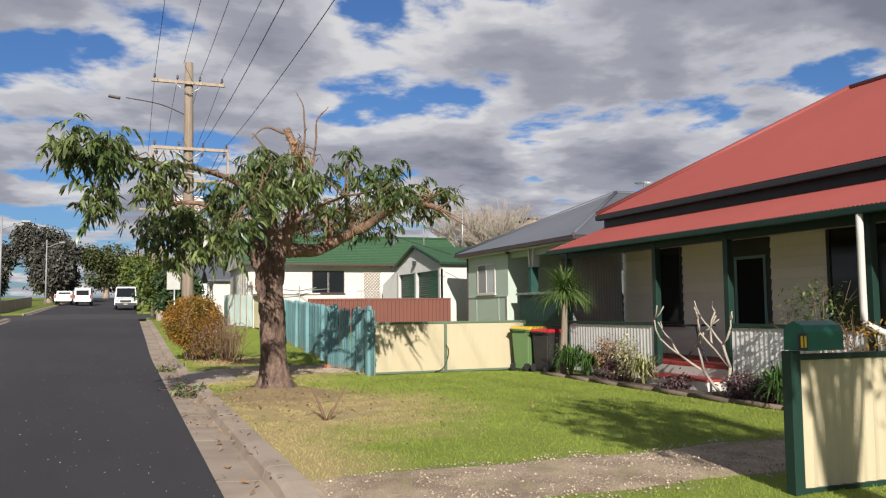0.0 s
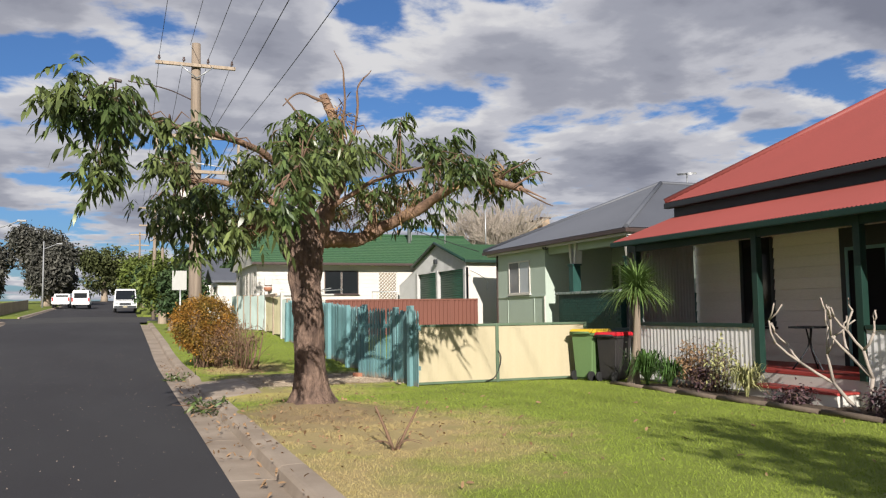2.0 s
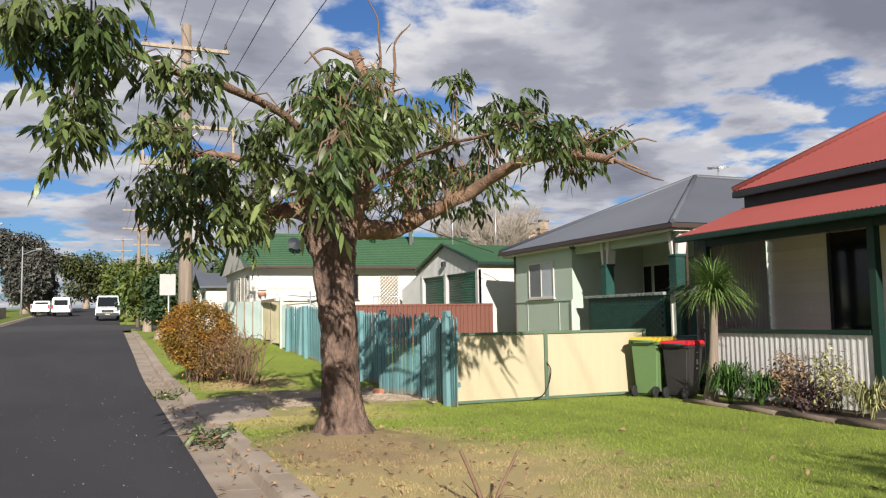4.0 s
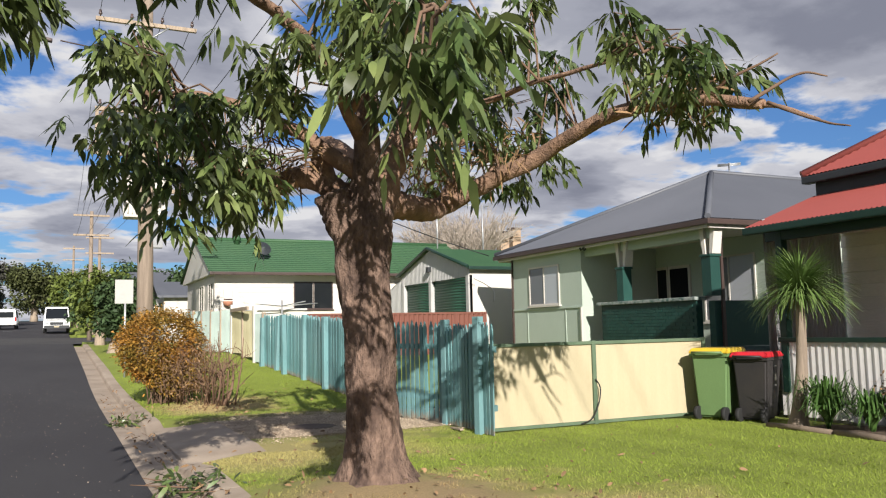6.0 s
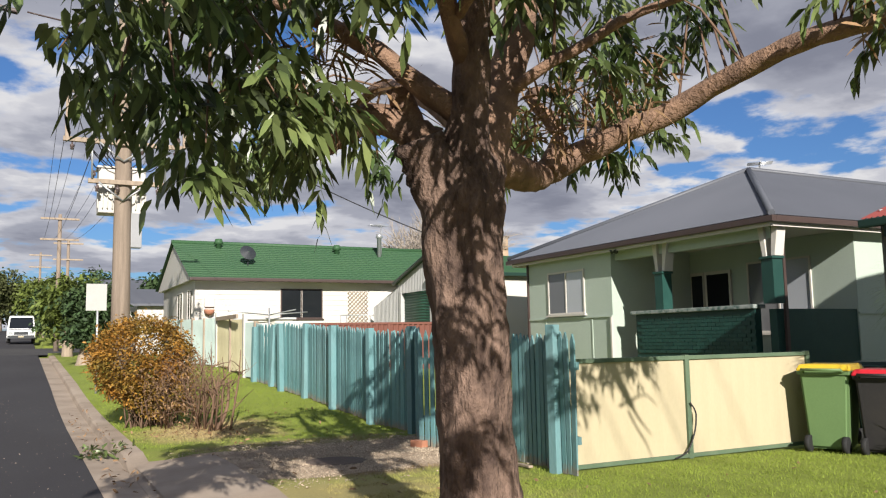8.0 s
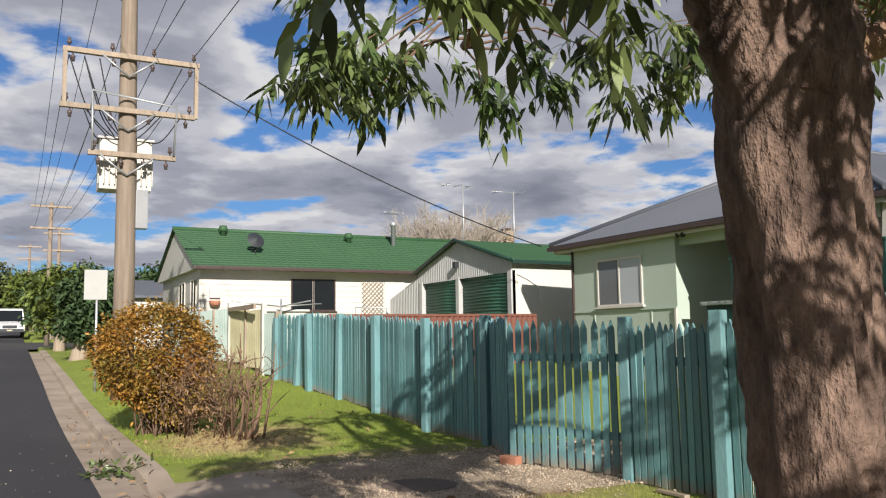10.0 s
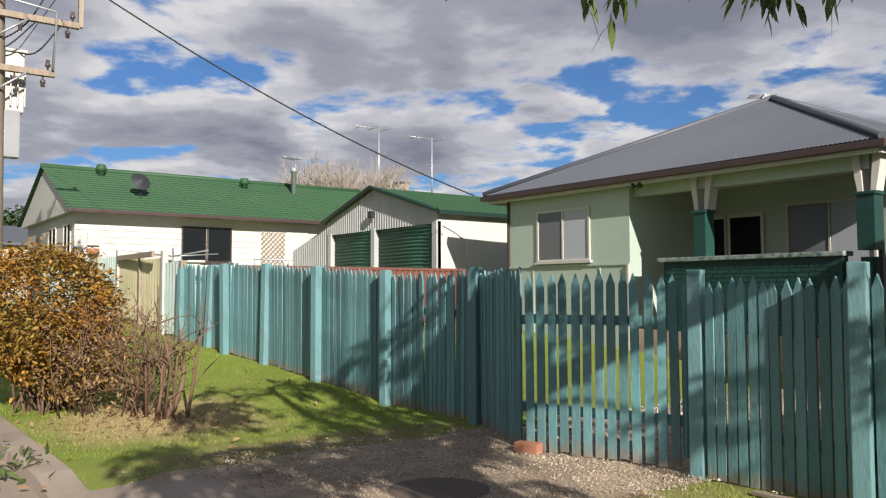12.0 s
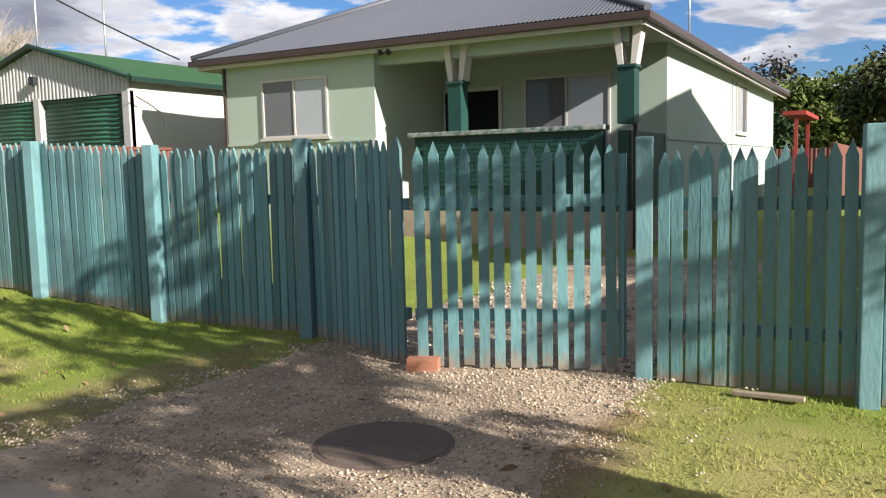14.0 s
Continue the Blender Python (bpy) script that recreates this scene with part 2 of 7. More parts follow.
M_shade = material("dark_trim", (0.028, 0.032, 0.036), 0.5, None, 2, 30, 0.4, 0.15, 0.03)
M_cable = material("dull_grey_sheet", (0.27, 0.275, 0.28), 0.5, (0.21, 0.215, 0.22), 2, 30, 0.5, 0.1, 0.02)
M_roller = material("green_roller", (0.03, 0.10, 0.065), 0.5, None, 2, 30, 0.4, 0.15, 0.03)
M_glass = glass("window_glass", (0.012, 0.014, 0.016), 0.08)
M_dark_screen = material("dark_doorway_screen", (0.012, 0.013, 0.015), 0.9, None, 4, 60, 0.3, 0.2, 0.0, specular=0.1)
M_flaking = material("flaking_coping", (0.30, 0.32, 0.30), 0.8, (0.05, 0.10, 0.085), 9, 40, 1.0, 0.3, 0.3)
M_curtain = material("net_curtain", (0.42, 0.44, 0.46), 0.9, (0.32, 0.34, 0.37), 3, 20, 0.5, 0.1, 0.0, stretch=(1, 6, 0.3))
M_timber = material("grey_timber", (0.34, 0.27, 0.20), 0.85, (0.21, 0.165, 0.125), 2.5, 45, 0.7, 0.3, 0.3, spread=0.1, stretch=(4, 4, 0.25))
M_palebark = material("pole_timber", (0.26, 0.205, 0.155), 0.85, (0.16, 0.125, 0.095), 3, 40, 0.7, 0.25, 0.35, stretch=(5, 5, 0.3))
M_bark = material("bark", (0.21, 0.14, 0.104), 0.95, (0.065, 0.042, 0.033), 8, 30, 0.95, 0.5, 1.0, stretch=(1, 1, 0.5), relief=0.05)
M_limb = material("limb_bark", (0.29, 0.18, 0.118), 0.9, (0.12, 0.076, 0.055), 7, 28, 0.8, 0.4, 0.8, relief=0.04)
M_twig = material("twig", (0.16, 0.10, 0.065), 0.9, None, 5, 40, 0.5, 0.3, 0.0)
M_leaf = material("leaf", (0.066, 0.105, 0.032), 0.36, (0.235, 0.26, 0.09), 1.6, 8, 0.55, 0.3, 0.0, spread=0.65, translucent=0.32, specular=0.45)
M_wire = material("wire", (0.02, 0.02, 0.022), 0.5, None, 2, 30, 0.2, 0.1, 0.0)
M_steel = material("galvanised", (0.45, 0.46, 0.46), 0.45, None, 3, 40, 0.4, 0.15, 0.03, metal=0.6)
M_porcelain = material("porcelain", (0.10, 0.075, 0.07), 0.25, None, 3, 30, 0.3, 0.1, 0.0)


# ---- builders ----
def rise(y):
    """The street climbs gently past the second driveway."""
    d = min(max(y - 27.0, 0.0), 130.0)
    return 0.032 * d * min(1.0, d / 14.0 + 0.3)


def box(bm, x0, x1, y0, y1, z0, z1, m=None):
    v = [bm.verts.new((x, y, z)) for z in (z0, z1) for y in (y0, y1) for x in (x0, x1)]
    if m is not None:
        for k in v:
            k.co = m @ k.co
    for f in ((0, 2, 3, 1), (4, 5, 7, 6), (0, 1, 5, 4), (2, 6, 7, 3), (0, 4, 6, 2), (1, 3, 7, 5)):
        bm.faces.new([v[i] for i in f])
    return v


def bevelled(bm, x0, x1, y0, y1, z0, z1, r=0.01, m=None, segments=2):
    b2 = bmesh.new()
    box(b2, x0, x1, y0, y1, z0, z1)
    bmesh.ops.bevel(b2, geom=b2.edges[:], offset=r, segments=segments, profile=0.7, affect="EDGES")
    add(bm, b2, m)


def add(bm, other, m=None):
    vs = {v: bm.verts.new(m @ v.co if m is not None else v.co) for v in other.verts}
    for f in other.faces:
        k = bm.faces.new([vs[v] for v in f.verts])
        k.smooth = f.smooth
    other.free()


def tube(bm, points, radii, sides=8, rough=0.0, cap=True, seed=0):
    """A tapered limb through points."""
    rnd = random.Random(seed)
    pts = [Vector(p) for p in points]
    if isinstance(radii, (int, float)):
        radii = [radii] * len(pts)
    rings, up = [], Vector((0.13, 0.21, 0.97))
    for i, p in enumerate(pts):
        d = (pts[min(i + 1, len(pts) - 1)] - pts[max(i - 1, 0)]).normalized()
        a = d.cross(up)
        a = (a if a.length > 0.05 else d.cross(Vector((1, 0, 0)))).normalized()
        b = d.cross(a)
        ring = []
        for k in range(sides):
            w = 2 * math.pi * k / sides
            r = radii[i] * (1 + rough * rnd.uniform(-1, 1))
            ring.append(bm.verts.new(p + (a * math.cos(w) + b * math.sin(w)) * r))
        rings.append(ring)
    for r0, r1 in zip(rings, rings[1:]):
        for k in range(sides):
            f = bm.faces.new((r0[k], r0[(k + 1) % sides], r1[(k + 1) % sides], r1[k]))
            f.smooth = True
    if cap:
        bm.faces.new(rings[0])
        bm.faces.new(rings[-1][::-1])


def spline(points, n=6):
    """Catmull-Rom through points."""
    p = [Vector(q) for q in points]
    p = [2 * p[0] - p[1], *p, 2 * p[-1] - p[-2]]
    out = []
    for a, b, c, d in zip(p, p[1:], p[2:], p[3:]):
        for i in range(n):
            t = i / n
            out.append(0.5 * (2 * b + (c - a) * t + (2 * a - 5 * b + 4 * c - d) * t * t + (3 * b - a - 3 * c + d) * t ** 3))
    return [*out, p[-2]]


def prism(bm, outline, a, b):
    """Extrudes a closed outline of (x, z) from y = a to y = b."""
    r0, r1 = ([bm.verts.new((x, y, z)) for x, z in outline] for y in (a, b))
    n = len(outline)
    for i in range(n):
        bm.faces.new((r0[i], r0[(i + 1) % n], r1[(i + 1) % n], r1[i]))
    bm.faces.new(r0[::-1])
    bm.faces.new(r1)


def sheet(bm, p, u, v, wave=0.076, height=0.018, thick=0.004, square=False, clip=None):
    """A profiled metal sheet: from corner p along u (the ribs lie side by side) and v (along the ribs). clip(s) gives the span of v at s."""
    p, u, v = Vector(p), Vector(u), Vector(v)
    nrm = u.cross(v).normalized()
    steps = max(2, int(u.length / wave * 4))
    rows = []
    for i in range(steps + 1):
        s = i / steps
        ph = s * u.length / wave
        h = height * (0.5 + 0.5 * math.cos(2 * math.pi * ph)) if not square else height * (1.0 if (i // 2) % 2 else 0.0)
        lo, hi = clip(s) if clip else (0, 1)
        rows.append((bm.verts.new(p + u * s + v * lo + nrm * h), bm.verts.new(p + u * s + v * hi + nrm * h),
                     bm.verts.new(p + u * s + v * lo + nrm * (h - thick)), bm.verts.new(p + u * s + v * hi + nrm * (h - thick))))
    for a, b in zip(rows, rows[1:]):
        for q in ((a[0], b[0], b[1], a[1]), (a[2], a[3], b[3], b[2]), (a[0], a[2], b[2], b[0]), (a[1], b[1], b[3], a[3])):
            bm.faces.new(q)
    bm.faces.new((rows[0][0], rows[0][1], rows[0][3], rows[0][2]))
    bm.faces.new((rows[-1][0], rows[-1][2], rows[-1][3], rows[-1][1]))


def mesh_of(name, bm, mat):
    bmesh.ops.recalc_face_normals(bm, faces=bm.faces[:])
    me = bpy.data.meshes.new(name)
    bm.to_mesh(me)
    bm.free()
    me.materials.append(mat)
    return me


AT = {}


def thing(name, at, label="", category="", group="", kind=""):
    ob = new(name)
    ob.empty_display_size = 0.1
    ob.location = at
    AT[ob.name] = Vector(at)
    return tagged(ob, label, category, group, kind)


def part(name, bm, mat, parent, label=""):
    """Links a bmesh in world places (or a ready mesh) as one mesh object under a thing or part."""
    me = bm if isinstance(bm, bpy.types.Mesh) else mesh_of(name, bm, mat)
    ob = new(name, me)
    ob.parent = parent
    if parent.name in AT:
        ob.matrix_parent_inverse = Matrix.Translation(-AT[parent.name])
    return tagged(ob, label)


def solid(name, bm, mat, label="", category="", group="", kind=""):
    return tagged(new(name, mesh_of(name, bm, mat)), label, category, group, kind)


def boxpart(name, b, mat, parent, label="", r=0.0):
    bm = bmesh.new()
    if r:
        bevelled(bm, *b, r=r)
    else:
        box(bm, *b)
    return part(name, bm, mat, parent, label)


def fast_mesh(name, verts, faces, mat, smooth=False):
    me = bpy.data.meshes.new(name)
    me.from_pydata([tuple(v) for v in verts], [], [tuple(f) for f in faces])
    me.materials.append(mat)
    if smooth:
        me.polygons.foreach_set("use_smooth", [True] * len(me.polygons))
    me.update()
    return me


# ---- ground, road, kerbs, driveways ----
KERB_IN, KERB_OUT, GUTTER = 1.64, 1.44, 0.95
DROPS = ((3.4, 7.0), (16.9, 22.1))      # dropped kerbs at the two driveways


def drop(y):
    """0 on a full kerb, 1 on a dropped one."""
    return max(max(0.0, min(1.0, (y - a) / 0.9, (b - y) / 0.9)) for a, b in DROPS)


def ground_z(x, y):
    base = rise(y)
    if 61.2 < y < 71.8:
        return base - 0.12
    if x < -7.4:
        return base + 0.10
    if x < KERB_OUT:
        return base - 0.12
    side = min(1.0, (x - KERB_OUT) / 0.9)
    z = 0.10 - 0.095 * drop(y) * (1 - side)
    hump = 0.16 * math.exp(-((x - 2.65) ** 2 + (y - 14.8) ** 2) / 0.5)
    soft = 0.02 * noise.noise((x * 0.7, y * 0.7, 1.0)) + 0.008 * noise.noise((x * 3, y * 3, 2.0))
    bank = 0.12 + 0.082 * min(max(y - 23.6, 0.0), 9.6) - base - 0.10
    bank = max(0.0, bank) * min(1.0, max(0.0, (x - 1.75) / 3.0)) if y > 23.6 else 0.0
    return base + z + hump + bank + (soft if x > 1.7 else 0)


def steps(*spans):
    out = []
    for a, b, s in spans:
        n = max(1, round((b - a) / s))
        out += [a + (b - a) * i / n for i in range(n)]
    return out + [spans[-1][1]]


gx = steps((-600, -60, 60), (-60, -7.45, 8), (-7.45, -7.35, 0.1), (-7.35, KERB_OUT - 0.02, 3), (KERB_OUT - 0.02, KERB_OUT + 0.02, 0.04),
           (KERB_OUT + 0.02, 9.6, 0.2), (9.6, 32, 2), (32, 60, 7), (60, 600, 60))
gy = steps((-600, -60, 60), (-60, 0, 6), (0, 34, 0.2), (34, 60, 2), (60, 61, 1), (61, 61.4, 0.4), (61.4, 71.6, 5.1), (71.6, 72, 0.4), (72, 160, 5), (160, 1200, 60))
gv = [(x, y, ground_z(x, y)) for y in gy for x in gx]
w = len(gx)
gf = [(j * w + i, j * w + i + 1, (j + 1) * w + i + 1, (j + 1) * w + i) for j in range(len(gy) - 1) for i in range(w - 1)]
tagged(new("ground", fast_mesh("ground", gv, gf, M_lawn, True)), "mown green lawn with dry straw patches", "lawn", kind="structure")


def strip(name, xs, ys, zfun, mat, label, category):
    v = [(x, y, zfun(x, y)) for y in ys for x in xs]
    n = len(xs)
    f = [(j * n + i, j * n + i + 1, (j + 1) * n + i + 1, (j + 1) * n + i) for j in range(len(ys) - 1) for i in range(n - 1)]
    return tagged(new(name, fast_mesh(name, v, f, mat, True)), label, category, kind="structure")


road_y = steps((-60, 0, 5), (0, 40, 1), (40, 160, 4), (160, 300, 20))
strip("road", steps((-7.0, GUTTER, 0.8)), road_y, lambda x, y: rise(y) + 0.05 * (1 - ((x + 3) / 4) ** 2) - 0.0, M_asphalt,
      "dark grey asphalt road with scattered grit", "road")
strip("cross_street", steps((-60, -7, 6), (-7, 0.95, 0.795), (0.95, 30, 3)), [60.6 + 1.2 * k for k in range(10)], lambda x, y: rise(y) + 0.007 + (0.05 * (1 - ((x + 3) / 4) ** 2) if -7 < x < 1 else 0), M_asphalt2,
      "paler worn asphalt of the crossing street", "road")

kerb = thing("kerb", (1.3, 10, 0), "worn concrete kerb and gutter along the asphalt", "kerb", kind="structure")
for k in range(-3, 22):
    a, b = k * 2.6 + 0.006, (k + 1) * 2.6 - 0.006
    bm = bmesh.new()
    ys = steps((a, b, 0.26))
    prof = []
    for y in ys:
        h = 0.115 - 0.09 * drop(y)
        r = rise(y)
        prof.append([bm.verts.new((x, y, z + r)) for x, z in (
            (GUTTER, 0.006), (1.37, -0.012), (1.395 - 0.02 * drop(y), h - 0.03), (1.43, h - 0.006), (1.47, h), (KERB_IN, h + 0.002), (KERB_IN, -0.15), (GUTTER, -0.15))])
    for p, q in zip(prof, prof[1:]):
        for i in range(8):
            bm.faces.new((p[i], p[(i + 1) % 8], q[(i + 1) % 8], q[i]))
    bm.faces.new(prof[0])
    bm.faces.new(prof[-1][::-1])
    part("kerb_segment", bm, M_concrete, kerb)
bm = bmesh.new()
prism(bm, [(-7.45, -0.2), (-7.45, 0.13), (-7.2, 0.12), (-7.1, 0.0), (-6.9, -0.01), (-6.9, -0.2)], -20, 24)
for a, b in ((24, 62), (71, 160)):
    b2 = bmesh.new()
    prism(b2, [(-7.45, -0.2), (-7.45, 0.13), (-7.2, 0.12), (-7.1, 0.0), (-6.9, -0.01), (-6.9, -0.2)], a, b)
    for v in b2.verts:
        v.co.z += rise(v.co.y)
    add(bm, b2)
solid("far_kerb", bm, M_concrete, "concrete kerb on the opposite side of the road", "kerb", kind="structure")


def patch(name, x0, x1, y0, y1, mat, label, category, lift=0.012, wob=0.25, n=0.2):
    """A loose patch of gravel or concrete laid on the lawn, with an uneven rim."""
    xs, ys = steps((x0, x1, n)), steps((y0, y1, n))
    v, f = [], []
    for y in ys:
        for x in xs:
            ex, ey = (x - x0) / (x1 - x0), (y - y0) / (y1 - y0)
            k = wob * noise.noise((x * 1.1, y * 1.1, 7.0))
            yy = y + (k if ey in (0, 1) else k * (1 - min(ey, 1 - ey) * 2) * 0.5)
            edge = min(1.0, min(ey, 1 - ey) * 6)
            near = 0.004 * max(0.0, 1 - (x - KERB_OUT) / 0.7) if x0 < KERB_IN else 0.0
            v.append((x, yy, ground_z(x, yy) + (lift + near) * edge - 0.02 * (1 - edge)))
    m = len(xs)
    f = [(j * m + i, j * m + i + 1, (j + 1) * m + i + 1, (j + 1) * m + i) for j in range(len(ys) - 1) for i in range(m - 1)]
    return tagged(new(name, fast_mesh(name, v, f, mat, True)), label, category, kind="structure")


patch("gravel_driveway", KERB_IN, 12, 5.5, 7.25, M_gravel, "stony grey gravel driveway worn into the lawn", "driveway")
patch("gravel_gateway", 2.1, 12, 18.7, 21.9, M_gravel, "brown gravel driveway in front of the gate", "driveway", 0.014, 0.55)
patch("concrete_crossover", KERB_OUT + 0.01, 2.4, 17.5, 21.8, M_concrete, "cracked concrete driveway crossover by the kerb", "driveway", 0.034, 0.4, 0.1)


# ---- grey-roofed house behind the teal fence ----
def corrugated_face(bm, e0, e1, r0, r1, wave=0.076, height=0.018):
    """A corrugated slope between the eave e0-e1 and the ridge r0-r1 (which may be one point); the ribs run up the slope."""
    e0, e1, r0, r1 = (Vector(p) for p in (e0, e1, r0, r1))
    u = e1 - e0
    un = u.normalized()
    a, b = (r0 - e0).dot(un) / u.length, (r1 - e0).dot(un) / u.length
    up = r0 - e0 - un * (r0 - e0).dot(un)

    def clip(s):
        if s < a:
            return 0, max(0.002, s / max(a, 1e-6))
        if s > b:
            return 0, max(0.002, (1 - s) / max(1 - b, 1e-6))
        return 0, 1
    sheet(bm, e0, u, up, wave, height, clip=clip)


def framed_window(parent, axis, at, a0, a1, z0, z1, out, frame_mat, panes=2, rim=0.045, glass_mat=None, name="window", curtain=False):
    """A sash window in a wall across `axis` at `at`, looking towards out (+1 or -1)."""
    def put(bm, lo, hi, b0, b1, c0, c1):
        lo, hi = sorted((lo, hi))
        if axis == "x":
            box(bm, lo, hi, b0, b1, c0, c1)
        else:
            box(bm, b0, b1, lo, hi, c0, c1)
    bm = bmesh.new()
    f, bk = at + out * 0.035, at - out * 0.04
    put(bm, f, bk, a0, a1, z0, z0 + rim)
    put(bm, f, bk, a0, a1, z1 - rim, z1)
    put(bm, f, bk, a0, a0 + rim, z0 + rim, z1 - rim)
    put(bm, f, bk, a1 - rim, a1, z0 + rim, z1 - rim)
    for k in range(1, panes):
        c = a0 + (a1 - a0) * k / panes
        put(bm, f - out * 0.006, bk, c - rim * 0.45, c + rim * 0.45, z0 + rim, z1 - rim)
    win = part(name, bm, frame_mat, parent)
    for k in range(panes):
        c0, c1 = a0 + (a1 - a0) * k / panes + rim * 0.8, a0 + (a1 - a0) * (k + 1) / panes - rim * 0.8
        bm = bmesh.new()
        put(bm, at + out * 0.012, at + out * 0.006, c0, c1, z0 + rim * 0.8, z1 - rim * 0.8)
        part("pane", bm, ((M_curtain_sky if k % 2 == 0 else M_dimglass) if curtain else glass_mat or M_glass), win, "pane tinted for pale curtain and reflected sky" if curtain else "")
    bm = bmesh.new()
    put(bm, at + out * 0.075, at, a0 - 0.05, a1 + 0.05, z0 - 0.05, z0 - 0.004)
    part("sill", bm, frame_mat, win)
    return win


# pale tint puts reflected sky as well as curtain into the pane colour
M_curtain_sky = glass("curtain_sky_glass", (0.40, 0.42, 0.45), 0.12)

M_dimglass = glass("dim_curtain_sky_glass", (0.15, 0.155, 0.165), 0.1)

GZ = 0.1
house = thing("house_grey_roof", (14, 25.5, GZ), "low sage-green clad house with grey corrugated hip roof", "house")
X0, XW, XR, XE = 12.75, 15.3, 30.0, 30.6      # front, porch back wall, rear wall, rear eave
YS, YP, YN = 21.3, 25.95, 29.6               # south wall, porch side, north wall
EZ = 3.64
bm = bmesh.new()
box(bm, X0, XR, YP, YN, GZ - 0.1, EZ)
box(bm, XW, XR, YS, YP - 0.001, GZ - 0.1, EZ)
wall = part("wall", bm, M_sage, house)
# cladding battens, string course and base
for y in (26.75, 28.75):
    boxpart("batten", (X0 - 0.014, X0, y - 0.02, y + 0.02, GZ, 2.0), M_sage, wall)
boxpart("string_course", (X0 - 0.03, X0, YP, YN, 2.0, 2.04), M_sage, wall)
boxpart("string_course", (XW, XR, YS - 0.03, YS, 1.9, 1.94), M_sage, wall)
boxpart("downpipe", (X0 - 0.05, X0, YN - 0.06, YN - 0.01, GZ, 3.6), M_gutter, wall, "dark downpipe")
boxpart("corner_pipe", (X0 - 0.05, X0, YP - 0.0, YP + 0.05, GZ, 2.0), M_white, wall, "white corner pipe")
boxpart("vertical_batten", (22.0, 22.05, YS - 0.025, YS, GZ, EZ - 0.1), M_sage, wall)
framed_window(house, "x", X0, 27.0, 28.6, 2.12, 3.25, -1, M_white, 2, curtain=True)
framed_window(house, "x", XW, 22.35, 24.1, 1.55, 3.2, -1, M_white, 2, curtain=True)
framed_window(house, "y", YS, 22.6, 24.3, 2.2, 3.5, -1, M_white, 2, curtain=True)
door = boxpart("door", (XW - 0.05, XW - 0.002, 24.58, 25.42, 0.7, 3.08), M_white, house, "white framed screen door")
boxpart("screen", (XW - 0.056, XW - 0.05, 24.65, 25.35, 0.85, 3.0), M_dark_screen, door, "dark insect screen")
sidelight = boxpart("sidelight", (XW - 0.05, XW - 0.002, 25.46, 25.9, 0.7, 3.08), M_white, house, "white framed sidelight")
boxpart("pane", (XW - 0.056, XW - 0.05, 25.5, 25.86, 0.8, 3.0), M_glass, sidelight)
# eaves, fascia, gutter
bm = bmesh.new()
EY0, EY1, EX0 = 20.9, 30.2, 12.48
box(bm, EX0 + 0.1, XE - 0.1, EY0 + 0.1, EY1 - 0.1, EZ, EZ + 0.06)
part("soffit", bm, M_white, house)
for nm, b in (("fascia", (EX0 + 0.07, EX0 + 0.1, EY0 + 0.1, EY1 - 0.1, EZ - 0.10, EZ + 0.09)), ("fascia", (EX0 + 0.1, XE, EY0 + 0.07, EY0 + 0.1, EZ - 0.1, EZ + 0.09)),
              ("fascia", (EX0 + 0.1, XE, EY1 - 0.1, EY1 - 0.07, EZ - 0.1, EZ + 0.09))):
    boxpart(nm, b, M_white, house, "white painted fascia")
for b in ((EX0 - 0.05, EX0 + 0.068, EY0 - 0.05, EY1 + 0.05, EZ - 0.03, EZ + 0.085), (EX0 + 0.07, XE, EY0 - 0.05, EY0 + 0.068, EZ - 0.03, EZ + 0.085),
          (EX0 + 0.07, XE, EY1 - 0.068, EY1 + 0.05, EZ - 0.03, EZ + 0.085)):
    boxpart("gutter", b, M_gutter, house, "dark brown gutter", 0.015)
RA, RB, RC = (16.9, 25.3, 5.77), (26.0, 25.3, 5.77), EZ + 0.10
c = [(EX0, EY0, RC), (XE, EY0, RC), (XE, EY1, RC), (EX0, EY1, RC)]
for e0, e1, r0, r1 in ((c[3], c[0], RA, RA), (c[0], c[1], RA, RB), (c[1], c[2], RB, RB), (c[2], c[3], RB, RA)):
    bm = bmesh.new()
    corrugated_face(bm, e0, e1, r0, r1)
    part("roof_slope", bm, M_greyroof, house)
for p, q in ((c[0], RA), (c[3], RA), (RA, RB), (c[1], RB), (c[2], RB)):
    bm = bmesh.new()
    tube(bm, [Vector(p) + Vector((0, 0, 0.03)), Vector(q) + Vector((0, 0, 0.03))], 0.07, 6)
    part("ridge_cap", bm, M_greyroof, house)
# porch: floor, balustrade of painted bricks, pillars
boxpart("porch_floor", (X0, XW, YS, YP, GZ, 0.72), M_concrete, house)
balus = boxpart("balustrade", (X0 + 0.03, X0 + 0.2, YS + 0.4, 25.15, GZ, 2.02), M_greenbrick, house, "dark green painted brick balustrade")
boxpart("coping", (X0 - 0.06, X0 + 0.28, YS + 0.35, 25.25, 2.02, 2.1), M_flaking, balus, "flaking white coping", 0.02)
boxpart("balustrade_return", (X0 + 0.2, XW, YS + 0.03, YS + 0.2, GZ, 2.0), M_greenbrick, house)
bm = bmesh.new()
box(bm, 0, 0.02, 0, 0.215, 0, 0.068)
brick_me = mesh_of("brick", bm, M_greenbrick)


